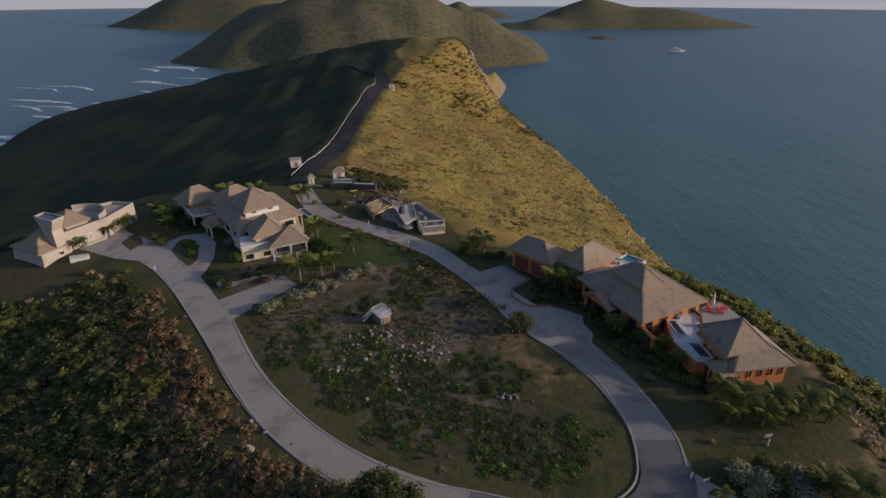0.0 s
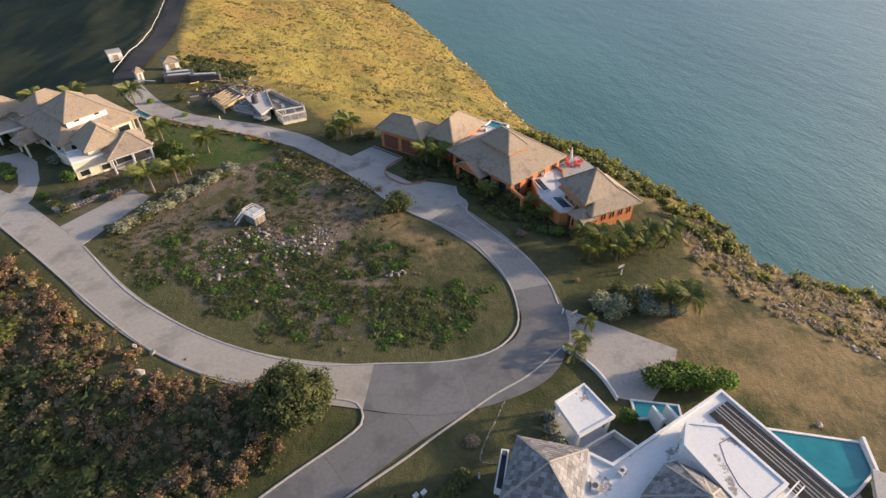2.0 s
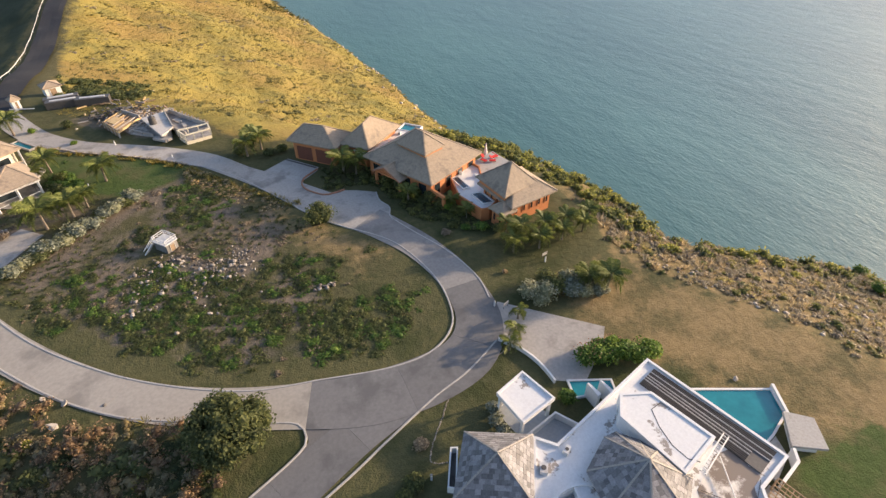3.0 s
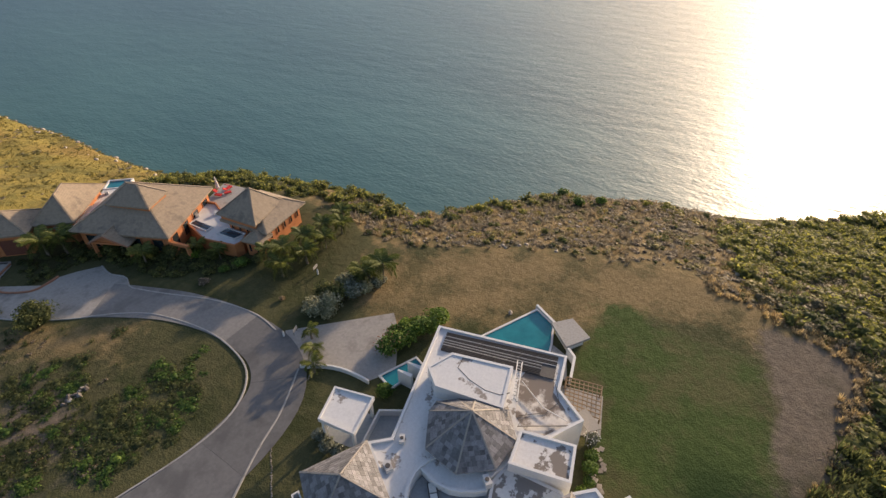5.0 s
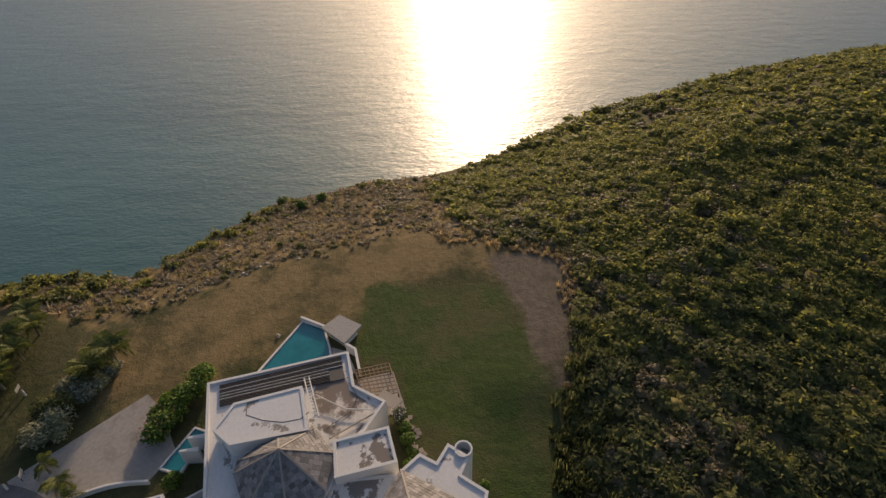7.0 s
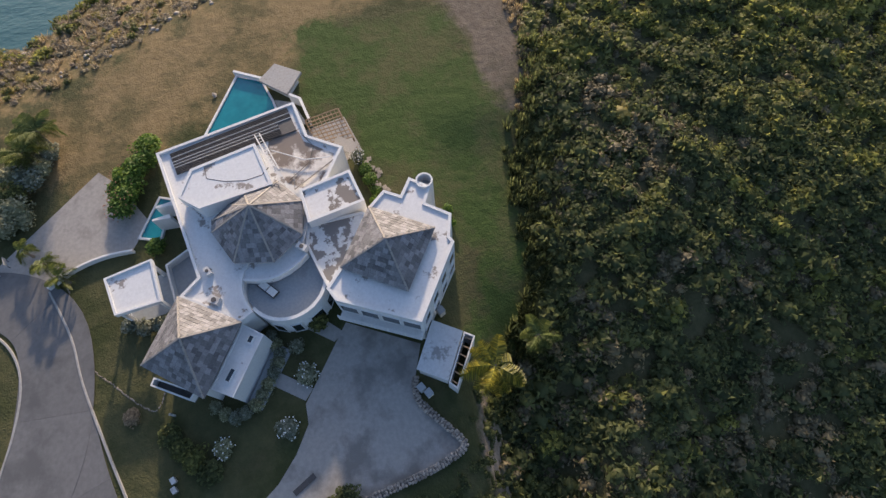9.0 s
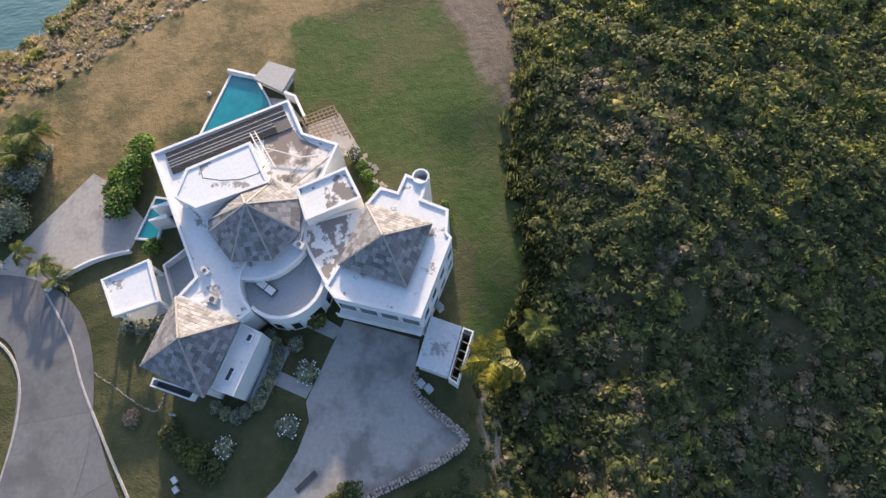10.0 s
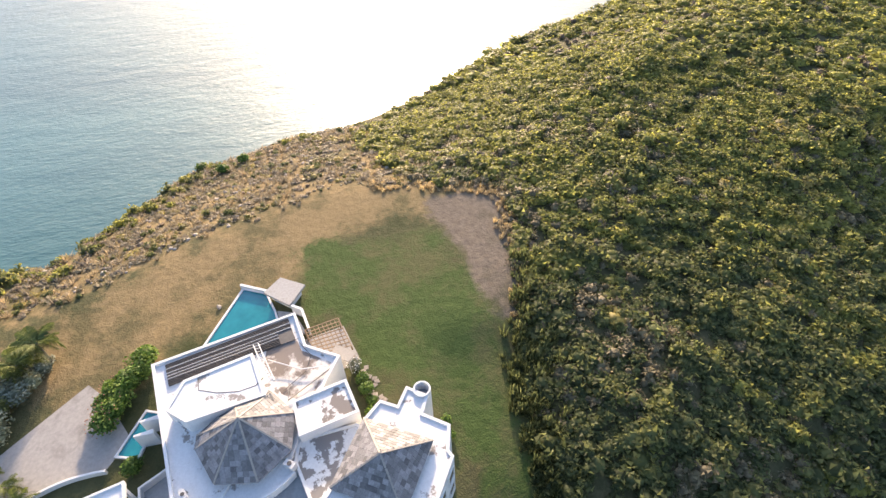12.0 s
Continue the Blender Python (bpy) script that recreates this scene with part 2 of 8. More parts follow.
p.inputs["Roughness"].default_value, p.inputs["Specular IOR Level"].default_value = 0.95, 0.15
both = t.nodes.new("ShaderNodeMath")
both.operation = "MULTIPLY_ADD"
t.links.new(grain(t, where, 0.7, 5.0, 0.7), both.inputs[0])
both.inputs[1].default_value = 3.0
t.links.new(grain(t, where, 5.0, 3.0), both.inputs[2])
relief(t, p, both.outputs[0], 0.7, 0.12)

sea_water, t, p = nodes_of("sea_water")
where = put(t, "NewGeometry").outputs["Position"]
stretch = put(t, "Mapping")
stretch.inputs["Scale"].default_value = (1.0, 0.45, 1.0)
stretch.inputs["Rotation"].default_value = (0, 0, radians(20))
t.links.new(where, stretch.inputs["Vector"])
c = ramp(t, grain(t, stretch.outputs[0], 0.006, 4.0), [(0.35, (0.030, 0.082, 0.112)), (0.65, (0.046, 0.112, 0.142))])
shoal = t.nodes.new("ShaderNodeAttribute")
shoal.attribute_name = "shoal"
c = blend(t, shoal.outputs["Fac"], c, ramp(t, grain(t, stretch.outputs[0], 0.011, 5.0), [(0.35, (0.034, 0.112, 0.108)), (0.65, (0.062, 0.165, 0.150))]))
t.links.new(c, p.inputs["Base Color"])
p.inputs["Roughness"].default_value, p.inputs["IOR"].default_value = 0.37, 1.33
p.inputs["Specular IOR Level"].default_value = 1.0
wave = t.nodes.new("ShaderNodeMath")
wave.operation = "MULTIPLY_ADD"
t.links.new(grain(t, stretch.outputs[0], 0.10, 5.0, 0.6), wave.inputs[0])
wave.inputs[1].default_value = 2.5
t.links.new(grain(t, stretch.outputs[0], 0.7, 3.0, 0.6), wave.inputs[2])
relief(t, p, wave.outputs[0], 0.45, 0.5)
leaf_straw = leafage("leaf_straw", (0.24, 0.20, 0.135), (0.36, 0.305, 0.215), (0.50, 0.43, 0.32), 0.5)
foam = surface("foam", (0.75, 0.78, 0.80), (0.6, 0.66, 0.70), (0.25, 0.36, 0.42), 0.08, 0.5, 0.7, 0.1, 0.5)

# ---- shapes ----
ORIGIN = {}


def thing(name, place, label, category, group="", kind=""):
    ob = new(name)
    ob.location = place
    ob.empty_display_size = 0.5
    ORIGIN[ob.name] = Vector(place)
    return tagged(ob, label, category, group, kind)


def part(name, bm, material, parent=None, label=""):
    """Links a bmesh in world places as one mesh object under a thing or a part."""
    mesh = bpy.data.meshes.new(name)
    at = ORIGIN[parent.name] if parent else Vector()
    bmesh.ops.recalc_face_normals(bm, faces=bm.faces)
    bm.transform(Matrix.Translation(-at))
    bm.to_mesh(mesh)
    bm.free()
    mesh.materials.append(material)
    ob = new(name, mesh)
    ob.parent = parent
    ORIGIN[ob.name] = at
    return tagged(ob, label)


def piece(name, mesh, m, parent):
    """One of many alike pieces on a shared mesh, at the world pose m."""
    ob = new(name, mesh)
    ob.parent = parent
    ob.matrix_basis = Matrix.Translation(-ORIGIN[parent.name]) @ m
    return ob


def ccw(poly):
    area = sum(a[0] * b[1] - b[0] * a[1] for a, b in zip(poly, poly[1:] + poly[:1]))
    return list(poly) if area > 0 else list(poly)[::-1]


def shrink(poly, d):
    """A polygon moved inwards by d."""
    poly, out = ccw(poly), []
    for a, b, c in zip(poly[-1:] + poly[:-1], poly, poly[1:] + poly[:1]):
        u = (Vector(b[:2]) - Vector(a[:2])).normalized()
        v = (Vector(c[:2]) - Vector(b[:2])).normalized()
        n = Vector((-u.y - v.y, u.x + v.x))
        k = max(n.length_squared / 2, 0.35)
        out.append((b[0] + n.x * d / k, b[1] + n.y * d / k))
    return out


def prism(bm, poly, z0, z1, top=None):
    """An upright block on a polygon; top: another polygon of as many corners for the upper end."""
    poly = ccw(poly)
    low = [bm.verts.new((x, y, z0)) for x, y in poly]
    high = [bm.verts.new((x, y, z1)) for x, y in (ccw(top) if top else poly)]
    n = len(low)
    for i in range(n):
        bm.faces.new((low[i], low[(i + 1) % n], high[(i + 1) % n], high[i]))
    bm.faces.new(high)
    bm.faces.new(low[::-1])
    return bm


def block(poly, z0, z1, bevel=0.0, top=None):
    bm = prism(bmesh.new(), poly, z0, z1, top)
    if bevel:
        bmesh.ops.bevel(bm, geom=bm.edges[:], offset=bevel, segments=1, affect="EDGES")
    return bm


def rim(poly, wide, z0, z1):
    """A low wall that runs round inside a polygon."""
    bm, poly = bmesh.new(), ccw(poly)
    inner = shrink(poly, wide)
    rings = [[bm.verts.new((x, y, z)) for x, y in ring] for ring, z in ((poly, z0), (poly, z1), (inner, z1), (inner, z0))]
    n = len(poly)
    for a, b in zip(rings, rings[1:] + rings[:1]):
        for i in range(n):
            bm.faces.new((a[i], a[(i + 1) % n], b[(i + 1) % n], b[i]))
    return bm


def rect(cx, cy, a, b, turn):
    """The corners of an a by b rectangle; a runs at turn degrees."""
    u = Vector((math.cos(radians(turn)), math.sin(radians(turn)))) * a / 2
    v = Vector((-math.sin(radians(turn)), math.cos(radians(turn)))) * b / 2
    return [(cx + s * u.x + r * v.x, cy + s * u.y + r * v.y) for s, r in ((-1, -1), (1, -1), (1, 1), (-1, 1))]


def box_at(m, a, b, c, bm=None):
    """A box a by b by c whose middle is at the pose m."""
    bm = bm or bmesh.new()
    bmesh.ops.create_cube(bm, size=1, matrix=m @ Matrix.Diagonal((a, b, c, 1)))
    return bm


def bar(p, q, wide, high=None, bm=None):
    p, q = Vector(p), Vector(q)
    m = Matrix.Translation((p + q) / 2) @ (q - p).to_track_quat("X", "Z").to_matrix().to_4x4()
    return box_at(m, (q - p).length, wide, high or wide, bm)


def tube(points, radii, sides=7, bm=None):
    bm = bm or bmesh.new()
    rings = []
    for i, (p, r) in enumerate(zip(points, radii)):
        a = Vector(points[max(i - 1, 0)])
        b = Vector(points[min(i + 1, len(points) - 1)])
        q = (b - a).to_track_quat("Z", "Y")
        rings.append([bm.verts.new(Vector(p) + q @ Vector((math.cos(2 * math.pi * k / sides) * r, math.sin(2 * math.pi * k / sides) * r, 0))) for k in range(sides)])
    for a, b in zip(rings, rings[1:]):
        for k in range(sides):
            bm.faces.new((a[k], a[(k + 1) % sides], b[(k + 1) % sides], b[k]))
    bm.faces.new(rings[0][::-1])
    bm.faces.new(rings[-1])
    return bm


def mesh_of(name, verts, faces, material, tone=None):
    """A mesh straight from arrays: verts n by 3, faces m by 4."""
    mesh = bpy.data.meshes.new(name)
    mesh.vertices.add(len(verts))
    mesh.vertices.foreach_set("co", np.ascontiguousarray(verts, dtype=np.float32).ravel())
    k = faces.shape[1]
    mesh.loops.add(faces.size)
    mesh.loops.foreach_set("vertex_index", np.ascontiguousarray(faces, dtype=np.int32).ravel())
    mesh.polygons.add(len(faces))
    mesh.polygons.foreach_set("loop_start", np.arange(0, faces.size, k, dtype=np.int32))
    if tone is not None:
        mesh.attributes.new("tone", "FLOAT", "POINT").data.foreach_set("value", np.ascontiguousarray(tone, dtype=np.float32))
    mesh.materials.append(material)
    mesh.update(calc_edges=True)
    mesh.validate()
    return mesh


# ---- the lie of the land ----
PLATEAU = [(69, 4), (61, 25), (50, 45), (54, 58), (48, 80), (36, 97), (16, 102), (2, 124), (-20, 143), (-38, 152), (-62, 136),
           (-82, 124), (-88, 102), (-62, 92.5), (-46.5, 74.5), (-35.5, 59.5), (-28, 50.5), (-20, 43.5), (-13, 39.5), (-10.5, 34), (-20, 26.5), (-36, 18), (-36, 8), (-14, 15), (-3, 9), (-1, -2), (6, -4.6), (13, -9.6), (20, -11.8), (28, -12.4), (37, -14.4), (43, -18), (49, -17.8), (55, -18.4), (62, -19)]
NORTH_RIDGE = [(-38, 140, 69.5), (-42, 220, 66), (-38, 345, 70), (-6, 480, 86), (26, 640, 55), (60, 780, 2)]
CLIFF_LINE = [(84, 60, 0), (86, 120, 0), (82, 178, 0), (77, 276, 0), (62, 380, 0), (46, 450, 0), (30, 520, 0), (40, 640, 0), (70, 790, 0)]
SOUTH_RIDGE = [(56, -8, 70), (78, -42, 69), (105, -80, 69), (140, -130, 67), (200, -210, 56), (280, -330, 25), (340, -430, -10)]
FAR_HILLS = [(-170, 1215, 134, 400, 325), (100, 1185, 44, 130, 130), (-790, 2200, 160, 440, 280), (60, 2950, 78, 330, 200),
             (560, 2200, 105, 260, 200), (760, 2150, 88, 260, 150), (930, 2110, 60, 230, 90), (1060, 2090, 24, 120, 50), (330, 2050, 48, 170, 120), (440, 1560, 28, 62, 45)]


def axis(low, high, far_low, far_high, step, growth):
    mid = list(np.arange(low, high + step / 2, step))
    out, d = [], step
    while mid[-1] < far_high:
        d *= growth
        mid.append(mid[-1] + d)
    d = step
    while mid[0] > far_low:
        d *= growth
        mid.insert(0, mid[0] - d)
    return np.array(mid)


GX, GY = axis(-95, 110, -2000, 2000, 1.5, 1.05), axis(-95, 165, -1200, 3200, 1.5, 1.04)
XX, YY = np.meshgrid(GX, GY)


def near_line(line, x, y):
    """Distance to a ridge line, the line's height there, and on which side (east is +1)."""
    best = np.full(x.shape, 1e9)
    height, side = np.zeros(x.shape), np.zeros(x.shape)
    for (ax, ay, az), (bx, by, bz) in zip(line, line[1:]):
        dx, dy = bx - ax, by - ay
        s = np.clip(((x - ax) * dx + (y - ay) * dy) / (dx * dx + dy * dy), 0, 1)
        d = np.hypot(x - ax - s * dx, y - ay - s * dy)
        cross = (dx * (y - ay) - dy * (x - ax)) / math.hypot(dx, dy)
        take = d < best
        best, height, side = np.where(take, d, best), np.where(take, az + s * (bz - az), height), np.where(take, cross, side)
    return best, height, side


def outside(poly, x, y):
    """Distance to a polygon: 0 within it."""
    d, inside = np.full(x.shape, 1e9), np.zeros(x.shape, bool)
    for (ax, ay), (bx, by) in zip(poly, poly[1:] + poly[:1]):
        dx, dy = bx - ax, by - ay
        s = np.clip(((x - ax) * dx + (y - ay) * dy) / (dx * dx + dy * dy), 0, 1)
        d = np.minimum(d, np.hypot(x - ax - s * dx, y - ay - s * dy))
        if dy:
            inside ^= ((ay > y) != (by > y)) & (x < (y - ay) / dy * dx + ax)
    return np.where(inside, 0, d), np.where(inside, d, 0)


def lumps(x, y, size, seed):
    """Smooth uneven ground from a few crossed waves."""
    r = np.random.RandomState(seed)
    out = np.zeros(x.shape)
    for k in range(9):
        a, w = r.uniform(0, 2 * math.pi), r.uniform(0.6, 1.8) / size
        out += np.sin((x * math.cos(a) + y * math.sin(a)) * w * 2 * math.pi + r.uniform(0, 7)) / 9
    return out


def fall(z, d, gentle, brink, steep):
    """A slope that turns into a cliff below the height called brink."""
    h = z - gentle * d
    return np.where(h < brink, brink - (brink - h) * steep, h)


def soft(v, low, high):
    s = np.clip((v - low) / (high - low), 0, 1)
    return s * s * (3 - 2 * s)


def land(x, y):
    d, _ = outside(PLATEAU, x, y)
    d_flat = d
    east = soft((x - 10) * 0.836 + (y - 65) * 0.549, -25, 25)
    brink = 61 + 6.3 * soft(y, 30, 54)
    flat = east * fall(70, d, 0.27, brink, 5.0) + (1 - east) * (70 - (0.40 - 0.17 * soft(x, 12, 48)) * d + 0.17 * (1 - soft(x, 0, 20)) * soft(y, 12, 30) * np.minimum(d, 26) - 0.12 * np.maximum(d - 70, 0))
    d, z, side = near_line(NORTH_RIDGE, x, y)
    z = z + soft(y, 240, 340) * (4 * lumps(x, y, 95, 5) + 2 * lumps(x, y, 33, 6))
    e = soft(-side, -14, 14)
    round_top = 5 + 45 * soft(y, 320, 450)
    wide = np.maximum(np.hypot(d, round_top) - round_top - 2, 0)
    to_cliff, _, beyond = near_line(CLIFF_LINE, x, y)
    to_cliff = np.maximum(to_cliff + 5 * lumps(x, y, 70, 9) * soft(y, 190, 260), 0)
    share = wide / (wide + np.maximum(to_cliff, 0.01))
    golden = np.where(beyond > 0, z - (z - 30) * share, 30 - to_cliff * 1.3)
    north = e * golden + (1 - e) * fall(z, wide, 0.225, 4, 3.0)
    d, z, side = near_line(SOUTH_RIDGE, x, y)
    e = soft(side, -14, 14)
    wide = np.maximum(d - 6, 0)
    south = e * fall(z, wide, 0.29, 56, 4.5) + (1 - e) * (z - 0.06 * wide - 0.25 * np.maximum(np.hypot(wide - 30, 8) + wide - 30 - 8, 0) / 2 - 0.15 * np.maximum(wide - 100, 0))
    flat = flat - 0.27 * np.clip(38 - x, 0, 40) * soft(-y, 2.6, 6.0) * (d_flat < 12) * (1 - soft(d_flat, 4, 12))
    h = np.maximum(np.maximum(flat, north), south)
    far = np.full(x.shape, -40.0)
    for cx, cy, top, rx, ry in FAR_HILLS:
        q = np.hypot((x - cx) / rx, (y - cy) / ry)
        q = q * (1 + 0.18 * lumps(x, y, 380, abs(int(cx))))
        far = np.maximum(far, top * (1 - q ** 1.7))
    far = far + soft(far, 4, 40) * (34 * lumps(x, y, 260, 71) + 24 * lumps(x, y, 130, 72))
    h = np.maximum(h, far)
    rough = soft(d * 0 + outside(PLATEAU, x, y)[0], 3, 25)
    h = h + rough * (2.2 * lumps(x, y, 60, 3) + 0.9 * lumps(x, y, 19, 4)) * soft(h, -2, 12) + soft(np.hypot(x, y), 500, 900) * 9 * lumps(x, y, 170, 8)
    h = h + rough * soft(y, 150, 230) * (1 - soft(y, 700, 800)) * (2.0 * lumps(x, y, 34, 14) + 0.7 * lumps(x, y, 12, 15)) * soft(h, 4, 20)
    return np.maximum(h, -12)


GZ = land(XX, YY)
for _ in range(3):  # wear the edges down
    GZ[1:-1, 1:-1] = (GZ[1:-1, 1:-1] * 4 + GZ[:-2, 1:-1] + GZ[2:, 1:-1] + GZ[1:-1, :-2] + GZ[1:-1, 2:]) / 8


def ground(x, y):
    i = int(np.clip(np.searchsorted(GX, x) - 1, 0, len(GX) - 2))
    j = int(np.clip(np.searchsorted(GY, y) - 1, 0, len(GY) - 2))
    u, v = (x - GX[i]) / (GX[i + 1] - GX[i]), (y - GY[j]) / (GY[j + 1] - GY[j])
    return float((GZ[j, i] * (1 - u) + GZ[j, i + 1] * u) * (1 - v) + (GZ[j + 1, i] * (1 - u) + GZ[j + 1, i + 1] * u) * v)


def grounds(x, y):
    i = np.clip(np.searchsorted(GX, x) - 1, 0, len(GX) - 2)
    j = np.clip(np.searchsorted(GY, y) - 1, 0, len(GY) - 2)
    u, v = (x - GX[i]) / (GX[i + 1] - GX[i]), (y - GY[j]) / (GY[j + 1] - GY[j])
    return (GZ[j, i] * (1 - u) + GZ[j, i + 1] * u) * (1 - v) + (GZ[j + 1, i] * (1 - u) + GZ[j + 1, i + 1] * u) * v


LOOP_ISLAND = [(-47.3, 89.2), (-35.3, 75), (-27.4, 62.7), (-19.7, 54.1), (-12.5, 48.1), (-4, 43.1), (4, 41), (11.9, 39.2), (17.4, 39.4), (21.4, 42),
               (23.1, 46.2), (23.5, 52.2), (21.9, 60), (19.3, 64.6), (14.8, 69.8), (11.2, 75.2), (9.2, 79.4), (7.4, 83), (4.8, 88), (2.4, 92.4), (-1.2, 97.3), (-5.4, 101.2), (-9.6, 105), (-16.4, 110.2), (-23.2, 114.6), (-30.9, 122)]
VILLA_LAWN = [(45, 10.5), (50, 11), (56, 10.5), (57.5, 6), (54.8, 1), (54.8, -4), (56, -9), (49.7, -10.8), (43, -11.8), (37, -14), (30, -13.4), (18, -11.5), (12, -9), (12, -3), (20, -5.5), (27, -4), (33, 3), (40, 5)]
DRY_LAWN = [(38, 42), (48.8, 44.5), (54, 35), (65, 19), (69, 6), (69, -8), (62, -20), (52, -18), (57, -10), (60, -4), (57, 4), (49, 9), (50, 14), (43, 25), (36, 32)]
LOOP_DRY = [(14, 56), (19, 58), (20, 63), (14, 70), (8.6, 80), (2, 91), (-4, 99), (-2.5, 88), (3, 79), (-1.5, 74), (7, 70), (9, 64)]
SITE_DIRT = [(-30, 134), (-22, 134), (-16, 128), (-12, 122), (-5, 113.5), (-8, 113), (-15, 119), (-20, 124.5)]
SITE_BANK = [(-1, 123), (2.5, 112), (8, 104.5), (30, 100), (40, 130), (-10, 142), (-17, 135), (-8, 128)]
BARE_EARTH = [(63.2, -8.2), (62.5, -20.8), (51.6, -18.6), (45.5, -19.5), (37, -15.5), (37.4, -13.6), (43, -11.6), (49.7, -10.8), (56, -9), (58, -7.6)]
CREAM_LAWN = [(-31, 114), (-27, 116), (-10, 105.5), (-4.6, 100.2), (-7.4, 96.4), (-15.4, 93), (-23, 98), (-30, 104)]


def within(poly, soft_edge):
    out, inn = outside(poly, XX, YY)
    return np.clip(0.5 + (inn - out) / (2 * soft_edge), 0, 1)


d_plateau = outside(PLATEAU, XX, YY)[0]
slope = np.hypot(np.gradient(GZ, GX, axis=1), np.gradient(GZ, GY, axis=0))
ridge_d, ridge_z, ridge_side = near_line(NORTH_RIDGE, XX, YY)
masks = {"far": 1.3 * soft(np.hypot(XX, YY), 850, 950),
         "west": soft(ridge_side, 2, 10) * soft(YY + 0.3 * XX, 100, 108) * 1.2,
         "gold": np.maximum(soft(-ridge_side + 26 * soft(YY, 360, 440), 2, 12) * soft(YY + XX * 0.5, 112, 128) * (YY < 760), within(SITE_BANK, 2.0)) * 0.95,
         "verge": (1 - soft(d_plateau, 0, 4)) * (1 - within(SITE_BANK, 2.0)) * 0.75 * (1 - 0.3 * soft(outside(LOOP_ISLAND, XX, YY)[1], 2, 5)),
         "dry": np.maximum.reduce([within(DRY_LAWN, 5), 0.68 * within(LOOP_DRY, 4), 0.62 * soft((XX - 10) * 0.836 + (YY - 65) * 0.549, -10, 10) * soft(40 - d_plateau, 0, 6) * (d_plateau > 0) * (YY > -20) * (YY < 66)]),
         "lawn": np.maximum(within(VILLA_LAWN, 3.5), within(CREAM_LAWN, 1.5)),
         "dirt": np.maximum.reduce([within(BARE_EARTH, 2.0), within(SITE_DIRT, 1.5), (0.40 + 0.45 * soft(lumps(XX, YY, 13, 61), -0.25, 0.2)) * soft(outside(LOOP_ISLAND, XX, YY)[1], 2, 5) * (1 - soft(XX, 4, 14)) * (1 - within(CREAM_LAWN, 2.0))]) * 0.9,
         "cliff": soft(slope, 0.9, 1.5) * 0.9}
j, i = np.meshgrid(np.arange(len(GY) - 1), np.arange(len(GX) - 1), indexing="ij")
n = len(GX)
faces = np.stack([j * n + i, j * n + i + 1, (j + 1) * n + i + 1, (j + 1) * n + i], -1).reshape(-1, 4)
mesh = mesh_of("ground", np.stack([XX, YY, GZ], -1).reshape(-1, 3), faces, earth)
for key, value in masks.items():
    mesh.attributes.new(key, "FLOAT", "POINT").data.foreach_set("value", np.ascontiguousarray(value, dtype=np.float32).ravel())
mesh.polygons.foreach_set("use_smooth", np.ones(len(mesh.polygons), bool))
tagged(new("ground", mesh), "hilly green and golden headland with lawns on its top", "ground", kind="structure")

# the sea
SX, SY = axis(-300, 400, -4900, 4900, 12.0, 1.07), axis(-300, 600, -4900, 4900, 12.0, 1.07)
sx, sy = np.meshgrid(SX, SY)
j, i = np.meshgrid(np.arange(len(SY) - 1), np.arange(len(SX) - 1), indexing="ij")
n = len(SX)
faces = np.stack([j * n + i, j * n + i + 1, (j + 1) * n + i + 1, (j + 1) * n + i], -1).reshape(-1, 4)
mesh = mesh_of("water", np.stack([sx, sy, 0 * sx], -1).reshape(-1, 3), faces, sea_water)
shallow = np.exp(-np.maximum(sx - 70, 0) / 520) * (sx > 0) * soft(sy, -500, -150) * (1 - soft(sy, 300, 900))
mesh.attributes.new("shoal", "FLOAT", "POINT").data.foreach_set("value", np.ascontiguousarray(shallow, dtype=np.float32).ravel())
tagged(new("water", mesh), "calm teal sea with small ripples", "sea", kind="structure")

# a glowing strip painted as haze between the edge of the sea and the sky
haze_glow, t, p = nodes_of("haze_glow")
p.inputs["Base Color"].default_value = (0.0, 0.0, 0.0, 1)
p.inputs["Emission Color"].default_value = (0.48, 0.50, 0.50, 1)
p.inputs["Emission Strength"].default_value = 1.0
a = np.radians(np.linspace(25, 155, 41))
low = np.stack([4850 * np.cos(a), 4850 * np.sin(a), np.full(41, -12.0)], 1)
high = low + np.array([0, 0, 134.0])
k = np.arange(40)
tagged(new("backdrop", mesh_of("backdrop", np.concatenate([low, high]), np.stack([k + 1, k, k + 41, k + 42], 1), haze_glow)), "pale glowing strip for the haze along the sea horizon", "haze", kind="structure")

# ---- roads, drives and kerbs ----
MAIN_ROAD = [(-60, 99, 3.2), (-52, 91.5, 3.0), (-38.4, 74.6, 2.7), (-29, 61.3, 2.5), (-21.6, 52.7, 2.5), (-14.8, 46.8, 2.5), (-7.6, 42.4, 2.6), (0.5, 38.8, 3.0), (10, 35.9, 3.6),
             (20.2, 36.6, 3.4), (25.2, 41.6, 3.0), (26.2, 50, 2.8), (24.6, 58.5, 2.8), (21.6, 65.4, 3.1), (18.3, 71.2, 3.5), (14.2, 77.0, 3.4), (9.9, 84.2, 2.8), (6.3, 89.6, 2.4), (3.2, 94, 2.2), (-1.8, 101.2, 2.4),
             (-8, 106.8, 2.4), (-14, 111.2, 2.3), (-24, 117.5, 2.4), (-31, 124.5, 2.5), (-35.5, 132, 2.6), (-40.5, 143, 2.6)]
BRANCH_ROAD = [(14, 34.8, 2.2), (6, 32.6, 2.4), (-3, 28.8, 2.6), (-11, 24.8, 2.7), (-20, 20, 2.7), (-32, 12, 2.7)]
